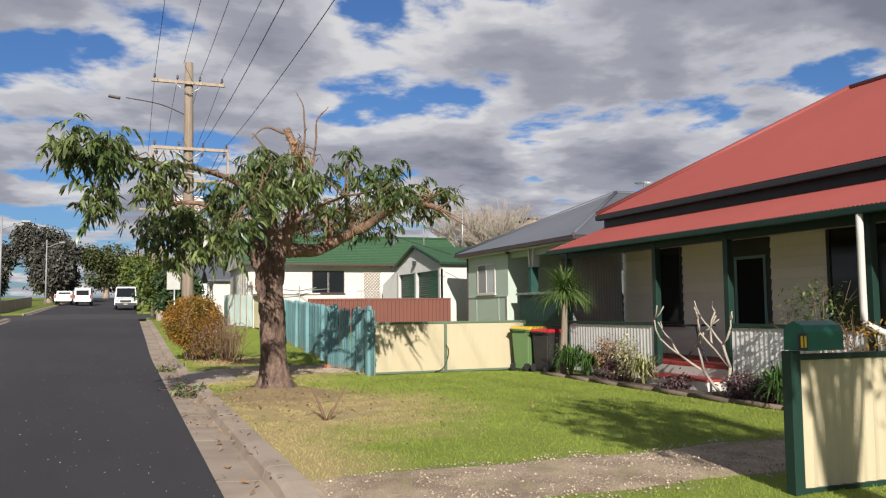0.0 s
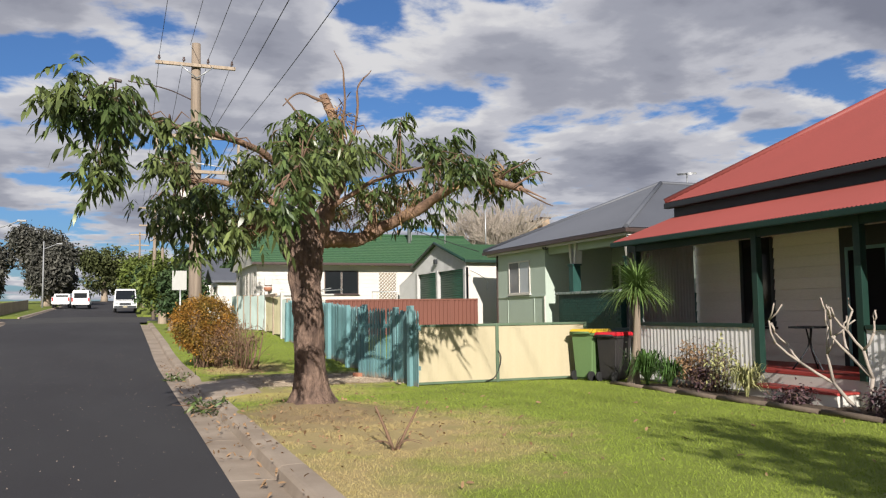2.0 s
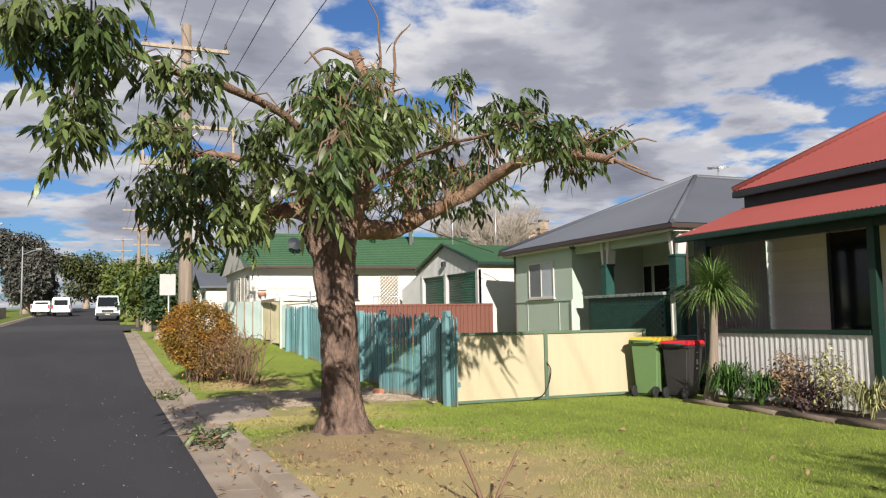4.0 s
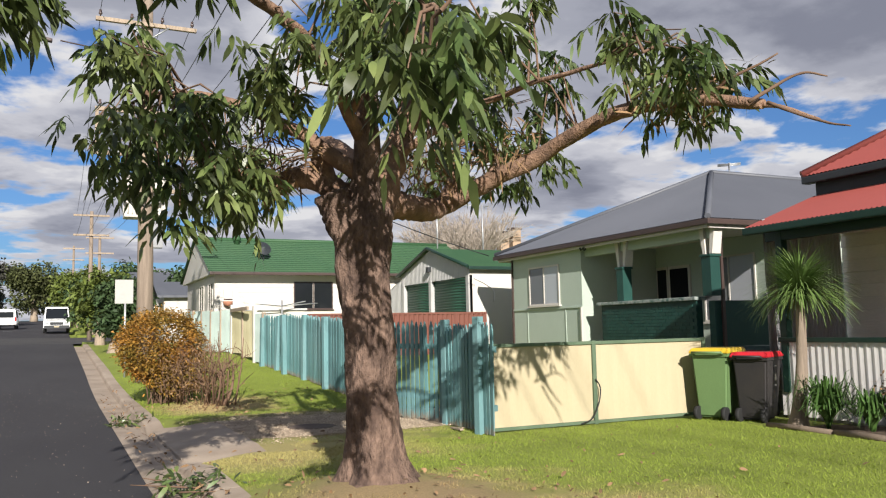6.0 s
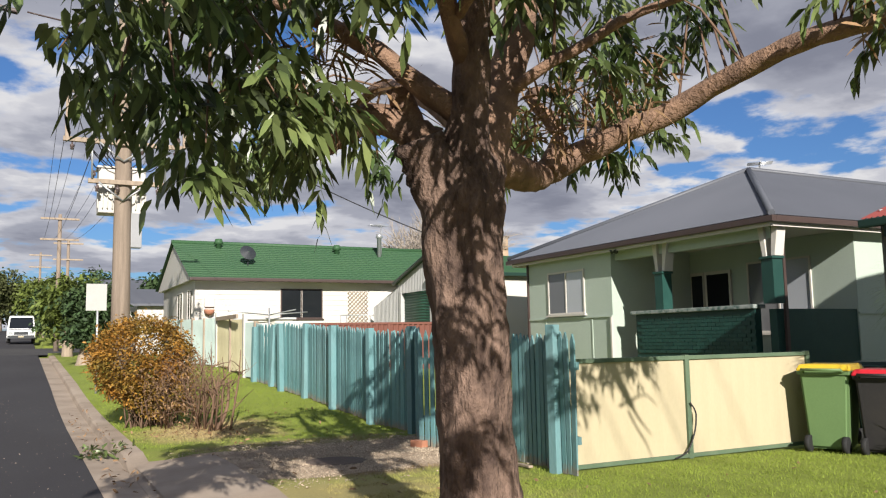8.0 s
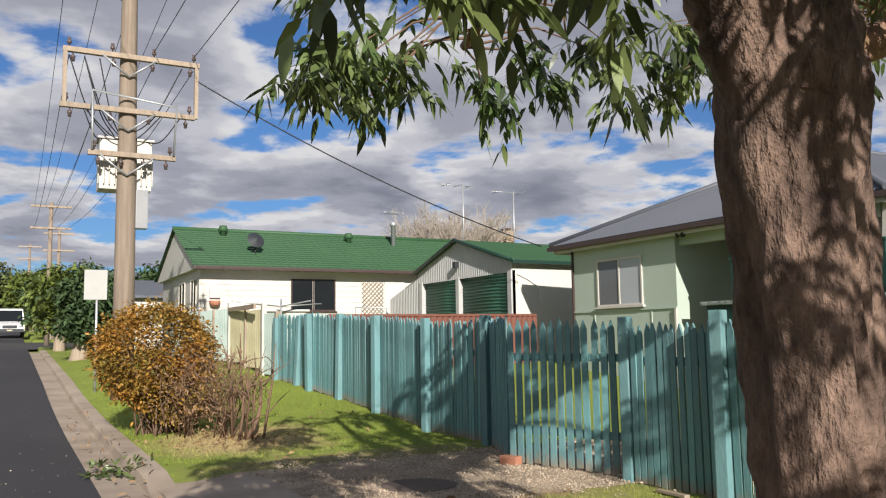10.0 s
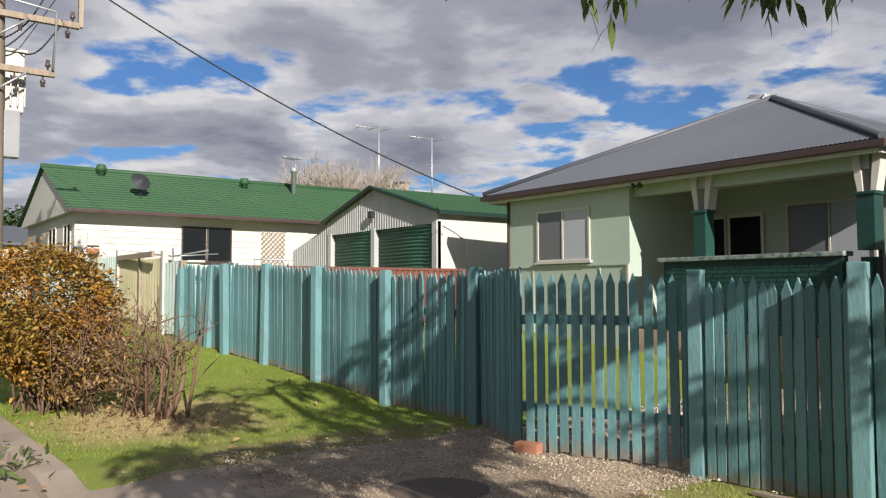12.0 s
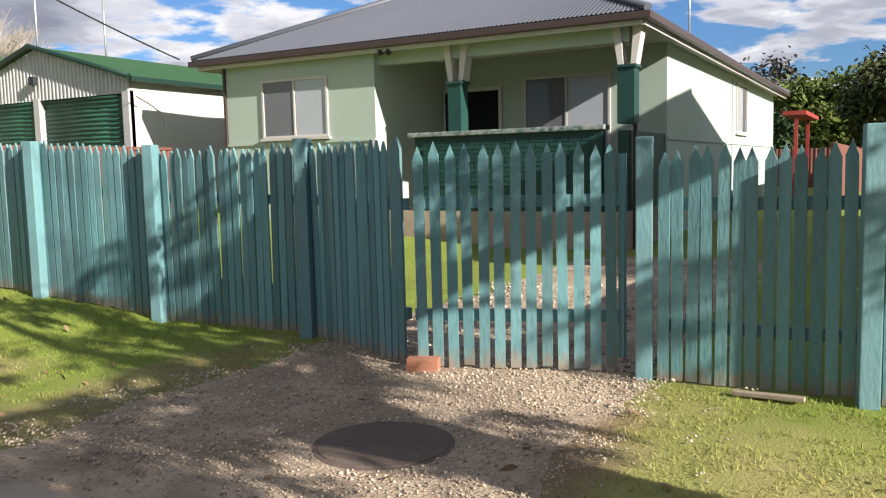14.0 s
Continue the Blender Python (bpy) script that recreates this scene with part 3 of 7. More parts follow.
def bricks(parent, x, y0, y1, z0, z1, limit=400):
    n = 0
    z, row = z0, 0
    while z + 0.07 < z1 and n < limit:
        y = y0 + (0.11 if row % 2 else 0)
        while y + 0.215 <= y1 + 0.001:
            o = part("brick", brick_me, None, parent)
            o.matrix_basis = Matrix.Translation((x - 0.02, y, z))
            o.matrix_parent_inverse = Matrix()
            y += 0.226
            n += 1
        z += 0.079
        row += 1


for y0, y1, top, nm in ((YS - 0.12, YS + 0.15, 2.95, "pillar"), (24.19, 24.44, 2.9, "pillar")):
    zb = GZ if top > 3 else 2.1
    pil = boxpart(nm, (X0 + 0.0, X0 + 0.27, y0, y1, zb, top), M_greenbrick, house, "dark green painted brick pillar")
    boxpart("pillar_cap", (X0 - 0.03, X0 + 0.3, y0 - 0.03, y1 + 0.03, top, top + 0.05), M_greenbrick, pil, r=0.012)
    for s in (-1, 1):
        ym = (y0 + y1) / 2
        bm = bmesh.new()
        vs = box(bm, X0 + 0.06, X0 + 0.3, ym + s * 0.1 - 0.07, ym + s * 0.1 + 0.07, top + 0.06, EZ)
        for v in vs[4:]:
            v.co.y += s * 0.08
        for v in vs[:4]:
            v.co.y = ym + s * 0.1 + (v.co.y - ym - s * 0.1) * 0.6
        part("tapered_bracket", bm, M_white, pil, "white tapered timber bracket")
boxpart("porch_beam", (X0 + 0.13, X0 + 0.3, YS, YP, EZ - 0.28, EZ - 0.001), M_sage, house)
bricks(balus, X0 + 0.03, YS + 0.4, 25.15, 1.15, 2.0)
boxpart("porch_rain_pipe", (X0 + 0.36, X0 + 0.43, YS - 0.06, YS + 0.0, GZ, 3.5), M_gutter, house, "brown rain pipe")
bm = bmesh.new()
for s in (-1, 1):
    tube(bm, [(X0 - 0.08, 25.6, 3.6), (X0 - 0.2, 25.6 + s * 0.1, 3.52)], [0.03, 0.06], 8)
box(bm, X0 - 0.1, X0 - 0.0, 25.54, 25.66, 3.58, 3.7)
part("floodlight", bm, M_shade, house, "small black twin floodlight")

# ---- red-roofed house with verandah ----
red = thing("house_red_roof", (11, 11, GZ), "cream weatherboard cottage with red metal roof and verandah", "house")
VX, WX, VY1, VY0 = 9.83, 11.6, 16.75, 2.0
FZ = 0.48
boxpart("wall_core", (WX, 19.0, VY0, 17.0, GZ - 0.1, 3.6), M_board, red)
boards = boxpart("front_wall", (WX - 0.004, WX - 0.001, VY0, 17.0, FZ, 3.5), M_board, red, "cream weatherboards")
OPEN = ((14.7, 15.6, FZ + 0.7, 3.05), (12.05, 13.15, FZ, 3.05), (9.2, 10.7, FZ + 0.5, 3.05))
z = FZ
while z < 3.4:
    cuts = sorted((a, b) for a, b, lo, hi in OPEN if lo < z + 0.08 < hi)
    y = VY0
    for a, b in (*cuts, (17.0, 17.0)):
        if a - y > 0.1:
            bm = bmesh.new()
            vs = box(bm, WX - 0.042, WX - 0.004, y, a, z, z + 0.194)
            for v in vs[4:]:
                if v.co.x < WX - 0.02:
                    v.co.x += 0.026
            part("board", bm, M_board, boards)
        y = b
    z += 0.2
for i, (a, b, lo, hi) in enumerate(OPEN):
    if i == 1:
        # the doorway's shade is put in as near-black panels behind the frame
        d = boxpart("door", (WX - 0.03, WX - 0.006, a, b, lo, hi), M_shade, red, "shaded doorway painted dark, with screen door")
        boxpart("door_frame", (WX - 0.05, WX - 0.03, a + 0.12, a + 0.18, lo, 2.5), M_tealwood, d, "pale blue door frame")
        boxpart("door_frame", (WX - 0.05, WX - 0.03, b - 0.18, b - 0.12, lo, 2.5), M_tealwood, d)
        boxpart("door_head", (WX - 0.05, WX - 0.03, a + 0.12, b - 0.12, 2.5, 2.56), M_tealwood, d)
        boxpart("screen", (WX - 0.036, WX - 0.03, a + 0.18, b - 0.18, lo, 2.5), M_dark_screen, d)
    else:
        framed_window(red, "x", WX - 0.02, a, b, lo, hi, -1, M_shade, 1, 0.07)
boxpart("verandah_floor", (VX + 0.03, WX, VY0, VY1, GZ, FZ), M_white, red, "white painted verandah base", 0.01)
boxpart("verandah_deck", (VX + 0.025, WX, VY0, VY1, FZ + 0.002, FZ + 0.05), M_redtrim, red, "red painted verandah floor")
step = boxpart("step", (VX - 0.4, VX + 0.028, 11.35, 13.1, GZ, 0.28), M_white, red, "white step")
boxpart("tread", (VX - 0.42, VX + 0.02, 11.33, 13.12, 0.282, 0.32), M_redtrim, step, "red tread", 0.008)
for y in (13.25, 11.2, 8.3, 5.4, VY1 - 0.1):
    boxpart("post", (VX - 0.06, VX + 0.06, y - 0.06, y + 0.06, FZ, 2.95), M_dkgreen, red, "dark green verandah post", 0.01)
for a, b in ((13.33, VY1), (8.38, 11.12), (5.48, 8.22), (2.0, 5.32)):
    bm = bmesh.new()
    sheet(bm, (VX - 0.03, b, 0.15), (0, a - b, 0), (0, 0, 1.06), 0.11, 0.009)
    part("corrugated_parapet", bm, M_corr, red, "white corrugated iron parapet")
    boxpart("rail", (VX - 0.07, VX + 0.05, a, b, 1.215, 1.28), M_dkgreen, red, "dark green rail", 0.008)
bm = bmesh.new()
sheet(bm, (11.5, 16.95, FZ), (-1.7, 0.0, 0), (0, 0, 2.6), 0.076, 0.014)
part("side_screen", bm, M_cable, red, "dull corrugated side screen")
# verandah roof, fascia band and main roof
VE, VT = (9.5, 2.93), (11.05, 3.50)
bm = bmesh.new()
corrugated_face(bm, (VE[0], 17.0, VE[1]), (VE[0], VY0, VE[1]), (VT[0], 17.0, VT[1]), (VT[0], VY0, VT[1]))
part("verandah_roof", bm, M_red, red, "red corrugated verandah roof")
boxpart("verandah_beam", (VX - 0.05, VX + 0.05, VY0, 16.9, 2.72, 2.88), M_dkgreen, red)
boxpart("verandah_gutter", (VE[0] - 0.08, VE[0] + 0.04, VY0, 17.0, VE[1] - 0.11, VE[1] - 0.005), M_dkgreen, red, "dark green gutter", 0.02)
boxpart("verandah_ceiling", (VX, WX, VY0, 16.95, 2.9, 2.93), M_board, red)
bm = bmesh.new()
prism(bm, [(VX, 2.94), (WX, 2.94), (WX, 3.55)], 16.9, 16.95)
part("verandah_end", bm, M_board, red)
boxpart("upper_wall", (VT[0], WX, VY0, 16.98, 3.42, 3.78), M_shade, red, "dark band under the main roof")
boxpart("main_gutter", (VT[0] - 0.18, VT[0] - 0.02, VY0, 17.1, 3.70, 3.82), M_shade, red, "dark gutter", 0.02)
k = 0.585
RX = 15.5
rz = 3.84 + k * (RX - 10.95)
bm = bmesh.new()
corrugated_face(bm, (10.95, 17.15, 3.84), (10.95, VY0, 3.84), (RX, 13.55, rz), (RX, VY0, rz))
part("main_roof", bm, M_red, red, "red metal main roof")
bm = bmesh.new()
corrugated_face(bm, (20.05, 17.15, 3.84), (10.95, 17.15, 3.84), (RX, 13.55, rz), (RX, 13.55, rz))
part("hip_roof", bm, M_red, red)
bm = bmesh.new()
corrugated_face(bm, (20.05, VY0, 3.84), (20.05, 17.15, 3.84), (RX, VY0, rz), (RX, 13.55, rz))
part("rear_roof", bm, M_red, red)
for p, q in (((10.95, 17.15, 3.86), (RX, 13.55, rz + 0.02)), ((RX, 13.55, rz + 0.02), (RX, VY0, rz + 0.02))):
    bm = bmesh.new()
    tube(bm, [p, q], 0.075, 6)
    part("ridge_cap", bm, M_red, red)
bm = bmesh.new()
prism(bm, [(10.95, 3.8), (20.05, 3.8), (RX, rz - 0.02)], VY0, VY0 + 0.1)
part("end_gable", bm, M_board, red)
bm = bmesh.new()
tube(bm, spline([(VE[0] - 0.02, 8.15, 2.86), (VE[0] - 0.02, 8.15, 1.5), (VE[0] - 0.02, 8.12, 1.32), (VE[0] + 0.1, 8.0, 1.22), (VE[0] + 0.2, 7.98, 1.1), (VE[0] + 0.2, 7.98, 0.3)], 4), 0.05, 8)
part("downpipe", bm, M_white, red, "white downpipe with an elbow")

# ---- garage and green-roofed house beyond ----
def ground_at(y):
    return 0.1 + rise(y)


gar = thing("garage", (13, 35, ground_at(34)), "white garage with zinc gable and two green roller doors", "garage")
GX, GY0, GY1, GYM = 12.6, 32.2, 39.9, 35.3
gz = ground_at(34)
boxpart("side_wall", (GX + 0.002, 22.0, GY0, GY0 + 0.1, gz, 3.55), M_white, gar)
boxpart("rear_wall", (21.9, 22.0, GY0 + 0.1, 37.9, gz, 3.55), M_white, gar)
boxpart("side_wall", (GX + 0.002, 22.0, 37.9, 38.0, gz, 3.4), M_white, gar)
bm = bmesh.new()
sheet(bm, (GX, 38.2, 0), (0, GY0 - 38.2, 0), (0, 0, 1), 0.13, 0.025, square=True,
      clip=lambda s: (3.25, 3.6 + 0.85 * (1 - abs(38.2 - 6.0 * s - GYM) / 3.1)))
part("gable", bm, M_zinc, gar, "ribbed zinc gable")
bm = bmesh.new()
sheet(bm, (GX, 40.6, gz), (0, -2.6, 0), (0, 0, 1), 0.13, 0.025, square=True, clip=lambda s: (0, 2.85 - gz + 0.7 * s))
part("lean_to_wall", bm, M_zinc, gar, "ribbed zinc wall")
for y in (32.3, 35.35, 37.95):
    boxpart("door_post", (GX - 0.05, GX + 0.1, y - 0.1, y + 0.1, gz, 3.3), M_zinc, gar)
for a, b in ((32.4, 35.25), (35.45, 37.85)):
    dr = boxpart("roller_door", (GX + 0.12, GX + 0.16, a, b, gz, 3.25), M_roller, gar, "dark green roller door")
    z = gz
    while z < 3.2:
        bm = bmesh.new()
        tube(bm, [(GX + 0.12, a, z + 0.05), (GX + 0.12, b, z + 0.05)], 0.035, 6)
        part("slat", bm, M_roller, dr)
        z += 0.1
for e, r in (((GX - 0.2, GY0 - 0.15, 3.58), 1), ((GX - 0.2, 38.3, 3.58), -1)):
    bm = bmesh.new()
    if r == 1:
        corrugated_face(bm, (GX - 0.15, GY0 - 0.2, 3.56), (22.2, GY0 - 0.2, 3.56), (GX - 0.15, GYM, 4.48), (22.2, GYM, 4.48), 0.1)
    else:
        corrugated_face(bm, (22.2, 38.3, 3.6), (GX - 0.15, 38.3, 3.6), (22.2, GYM, 4.48), (GX - 0.15, GYM, 4.48), 0.1)
    part("roof_slope", bm, M_greenroof, gar)
boxpart("gutter", (GX - 0.15, 22.2, GY0 - 0.28, GY0 - 0.16, 3.47, 3.58), M_dkgreen, gar, "green gutter", 0.02)
bm = bmesh.new()
tube(bm, [(GX - 0.17, GY0 - 0.2, 3.58), (GX - 0.17, GYM, 4.5), (GX - 0.17, 38.3, 3.62)], 0.06, 6)
part("barge", bm, M_dkgreen, gar)

gh = thing("house_green_roof", (10, 44, ground_at(42)), "white clad house with green tiled gable roof", "house")
hz = ground_at(42)
HX0, HX1, HY0, HY1 = 5.8, 17.5, 41.5, 49.0
boxpart("wall", (HX0, HX1, HY0, HY1, hz - 0.2, 3.95), M_white, gh)
z = hz + 0.2
wf = boxpart("front_cladding", (HX0, HX1, HY0 - 0.012, HY0 - 0.001, hz, 3.9), M_white, gh)
while z < 3.85:
    bm = bmesh.new()
    vs = box(bm, HX0, HX1, HY0 - 0.035, HY0 - 0.012, z, z + 0.2)
    for v in vs[4:]:
        v.co.y += 0.018 if v.co.y < HY0 - 0.02 else 0
    part("board", bm, M_white, wf)
    z += 0.2
framed_window(gh, "y", HY0 - 0.03, 9.05, 10.75, 2.45, 3.62, -1, M_gutter, 2)
framed_window(gh, "x", HX0, 41.9, 42.9, 2.2, 3.6, -1, M_white, 2)
framed_window(gh, "x", HX0, 44.0, 45.2, 2.2, 3.6, -1, M_white, 2)
M_lattice = material("brown_lattice", (0.30, 0.245, 0.18), 0.7, (0.24, 0.19, 0.14), 3, 40, 0.5, 0.15, 0.05)
d = boxpart("door", (11.8, 12.7, HY0 - 0.055, HY0 - 0.036, hz + 0.6, 3.55), M_white, gh, "white door behind a brown lattice screen")
LZ0, LZ1, LX0, LX1 = hz + 0.62, 3.53, 11.82, 12.68
for sl in (-1, 1):
    c = LZ0 - 0.8 if sl > 0 else LZ0 + 0.06
    while c < (LZ1 if sl > 0 else LZ1 + 0.8):
        ends = sorted(((LZ0 - c) * sl, (LZ1 - c) * sl))
        xa, xb = max(0.0, ends[0]), min(LX1 - LX0, ends[1])
        if xb - xa > 0.04:
            bm = bmesh.new()
            tube(bm, [(LX0 + xa, HY0 - 0.066 - 0.01 * sl, c + sl * xa), (LX0 + xb, HY0 - 0.066 - 0.01 * sl, c + sl * xb)], 0.02, 4)
            part("lattice_slat", bm, M_lattice, d)
        c += 0.17
boxpart("door_frame", (12.75, 13.6, HY0 - 0.06, HY0 - 0.036, hz + 0.6, 3.6), M_white, d)
ER, ES = (HX0 - 0.3, HX1 + 0.5), HY0 - 0.55
ridge_y, ridge_z, eave_z = 45.2, 5.72, 3.95
bm = bmesh.new()
n = 17
for i in range(n):
    a, b = i / n, (i + 1) / n
    y0, y1 = ES + (ridge_y - ES) * a, ES + (ridge_y - ES) * b
    z0, z1 = eave_z + (ridge_z - eave_z) * a, eave_z + (ridge_z - eave_z) * b
    steps_x = steps((ER[0], ER[1], 0.15))
    lo = [bm.verts.new((x, y0 - 0.03, z0 + 0.035 + 0.012 * math.cos(x * 2 * math.pi / 0.3))) for x in steps_x]
    hi = [bm.verts.new((x, y1, z1 + 0.005 + 0.012 * math.cos(x * 2 * math.pi / 0.3))) for x in steps_x]
    un = [bm.verts.new((x, y0 - 0.03, z0 - 0.01)) for x in steps_x]
    for j in range(len(steps_x) - 1):
        bm.faces.new((lo[j], lo[j + 1], hi[j + 1], hi[j]))
        bm.faces.new((un[j], un[j + 1], lo[j + 1], lo[j]))
part("tiled_roof", bm, M_greenroof, gh, "green tiled roof slope")
bm = bmesh.new()
prism(bm, [(ES, eave_z - 0.05), (ridge_y, ridge_z - 0.03), (HY1 + 0.5, eave_z - 0.05)], ER[0] + 0.12, ER[1] - 0.1)
for v in bm.verts:
    v.co.x, v.co.y = v.co.y, v.co.x
part("gable_end", bm, M_white, gh)
bm = bmesh.new()
box(bm, ER[0], ER[1], ridge_y, HY1 + 0.5, 0, 0.04)
for v in bm.verts:
    v.co.z += ridge_z + (eave_z - ridge_z) * (v.co.y - ridge_y) / (HY1 + 0.5 - ridge_y)
part("rear_roof", bm, M_greenroof, gh)
boxpart("gutter", (ER[0], ER[1], ES - 0.14, ES - 0.02, eave_z - 0.1, eave_z + 0.02), M_gutter, gh, "dark gutter", 0.02)
bm = bmesh.new()
tube(bm, [(ER[0], ridge_y, ridge_z + 0.03), (ER[1], ridge_y, ridge_z + 0.03)], 0.09, 6)
part("ridge_cap", bm, M_greenroof, gh)


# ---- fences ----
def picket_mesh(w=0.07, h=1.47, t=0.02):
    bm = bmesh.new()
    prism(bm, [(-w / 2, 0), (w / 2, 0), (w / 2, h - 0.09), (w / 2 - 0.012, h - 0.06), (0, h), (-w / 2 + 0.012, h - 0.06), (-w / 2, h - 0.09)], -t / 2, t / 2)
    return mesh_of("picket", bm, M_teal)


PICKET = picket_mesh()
rnd = random.Random(5)


def picket_run(parent, a, b, pitch, z, tilt=0.0, tall=1.0):
    """Pickets and two rails from a to b (x, y)."""
    a, b = Vector((*a, 0)), Vector((*b, 0))
    d = b - a
    n = max(1, int(d.length / pitch))
    ang = math.atan2(d.y, d.x)
    for i in range(n):
        p = a + d * ((i + 0.5) / n)
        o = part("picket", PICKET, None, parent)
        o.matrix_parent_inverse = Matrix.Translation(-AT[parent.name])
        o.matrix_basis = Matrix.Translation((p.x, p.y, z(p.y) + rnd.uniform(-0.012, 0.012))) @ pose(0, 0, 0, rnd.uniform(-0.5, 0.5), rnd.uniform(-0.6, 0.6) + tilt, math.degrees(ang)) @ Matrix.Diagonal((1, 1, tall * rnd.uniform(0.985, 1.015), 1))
    nrm = Vector((-d.y, d.x, 0)).normalized() * -0.035 if d.y > 0 else Vector((d.y, -d.x, 0)).normalized() * -0.035
    nrm = Vector((abs(nrm.x), nrm.y * (1 if nrm.x > 0 else -1), 0))
    for h in (0.35, 1.12):
        bm = bmesh.new()
        p, q = a + nrm, b + nrm
        box(bm, 0, d.length, -0.022, 0.022, -0.04, 0.04)
        sl = (z(b.y) - z(a.y))
        for v in bm.verts:
            s = v.co.x / d.length
            w_ = p + (q - p) * s + nrm.normalized() * v.co.y
            v.co = (w_.x, w_.y, v.co.z + z(a.y) + sl * s + h)
        part("rail", bm, M_teal, parent)


def fence_post(parent, x, y, z, h=1.6, s=0.1, tilt=0.0):
    bm = bmesh.new()
    bevelled(bm, -s / 2, s / 2, -s / 2, s / 2, 0, h, 0.008, Matrix.Translation((x, y, z)) @ pose(0, 0, 0, 0, tilt, 12))
    part("post", bm, M_tealwood, parent)


def fz(y):
    return 0.015 + ground_z(5.3, y)


fence = thing("picket_fence", (5.6, 25, 0.1), "weathered teal wooden picket fence", "fence")
POSTS = [(5.03, 20.62), (5.56, 21.86), (5.60, 23.66), (5.46, 25.2), (5.44, 26.84), (5.27, 28.0), (5.26, 28.74), (5.09, 29.65)]
TALL = (1.07, 1.07, 1.07, 1.03, 1.0, 0.96, 0.93)
for (a, b), tall in zip(zip(POSTS, POSTS[1:]), TALL):
    picket_run(fence, a, b, 0.083, fz, 0.0, tall)
for i, (x, y) in enumerate(POSTS[1:]):
    fence_post(fence, x - 0.06, y, fz(y) - 0.1, (1.72, 1.71, 1.66, 1.62, 1.56, 1.48, 1.38)[i], 0.11, (0, 0, 0, 1, -1, 3, 1)[i])
fence2 = thing("picket_fence", (5.0, 18.3, 0.1), "weathered teal picket fence beside the gate", "fence")
picket_run(fence2, (5.36, 17.8), (5.37, 18.95), 0.083, fz)
picket_run(fence2, (5.3, 17.41), (5.3, 17.68), 0.083, fz)
fence_post(fence2, 5.38, 19.03, 0.05, 1.6, 0.105)
fence_post(fence2, 5.26, 17.74, 0.05, 1.62, 0.11)

gate = thing("picket_gate", (5.1, 19.9, 0.1), "teal picket gate standing slightly ajar", "gate")
picket_run(gate, (5.42, 19.2), (4.96, 20.5), 0.1, lambda y: 0.13, 0.0, 1.03)
bm = bmesh.new()
bevelled(bm, -0.03, 0.03, -0.02, 0.02, 0.0, 1.35, 0.005, Matrix.Translation((5.47, 19.2, 0.2)))
part("stile", bm, M_teal, gate)
brick1 = bmesh.new()
bevelled(brick1, -0.055, 0.055, -0.11, 0.11, 0, 0.1, 0.008, pose(4.92, 20.42, 0.1, 0, 0, 20))
M_redbrick = material("red_brick", (0.38, 0.17, 0.10), 0.9, (0.28, 0.12, 0.075), 8, 60, 0.5, 0.2, 0.3)
solid("brick", brick1, M_redbrick, "loose red brick at the foot of the gate", "brick")

M_olivetrim = material("olive_trim", (0.085, 0.13, 0.08), 0.6, (0.12, 0.16, 0.10), 3, 30, 0.6, 0.2, 0.05)
# cream sheet fence in olive frames
cf = thing("cream_fence", (7.2, 17.7, 0.1), "pale cream steel sheet fence in olive green frame", "fence")


def cream_panel(parent, a, b, y, z0, z1, ribs=0.16, depth=0.012, trim=None):
    bm = bmesh.new()
    sheet(bm, (a, y - 0.0, z0 + 0.04), (b - a, 0, 0), (0, 0, z1 - z0 - 0.06), ribs, depth)
    pnl = part("panel", bm, M_cream, parent)
    for nm, bx in (("top_rail", (a, b, y - 0.03, y + 0.03, z1 - 0.035, z1 + 0.012)), ("bottom_rail", (a, b, y - 0.03, y + 0.03, z0, z0 + 0.045))):
        boxpart(nm, bx, trim or M_dkgreen, pnl, "green frame rail", 0.006)


for a, b in ((5.40, 7.08), (7.14, 9.15)):
    cream_panel(cf, a, b, 17.7, 0.12, 1.28, 0.2, 0.003, M_olivetrim)
for x in (5.37, 7.11, 9.18):
    boxpart("post", (x - 0.032, x + 0.032, 17.665, 17.735, 0.05, 1.3), M_olivetrim, cf, "olive green post", 0.006)
nf = thing("near_cream_fence", (6.5, 5, 0.1), "cream corrugated fence panel with dark green posts", "fence")
cream_panel(nf, 5.10, 7.3, 4.95, 0.1, 1.18, 0.13, 0.02)
cream_panel(nf, 7.36, 9.6, 4.95, 0.1, 1.18, 0.13, 0.02)
for x in (5.06, 7.33):
    boxpart("post", (x - 0.05, x + 0.05, 4.9, 5.0, 0.02, 1.22), M_dkgreen, nf, "dark green post", 0.008)
# brown sheet fence
bf = thing("brown_fence", (10, 31, 0.2), "red-brown ribbed steel fence", "fence")
x = 6.7
while x < 12.5:
    x1 = min(x + 2.37, 12.55)
    bm = bmesh.new()
    sheet(bm, (x, 31.0, 0.25), (x1 - x, 0, 0), (0, 0, 1.72), 0.16, 0.03, square=True)
    p = part("panel", bm, M_brown, bf)
    boxpart("top_rail", (x, x1, 30.96, 31.05, 1.97, 2.03), M_brown, p)
    boxpart("post", (x - 0.035, x + 0.035, 30.95, 31.06, 0.1, 2.02), M_brown, bf)
    x = x1 + 0.002


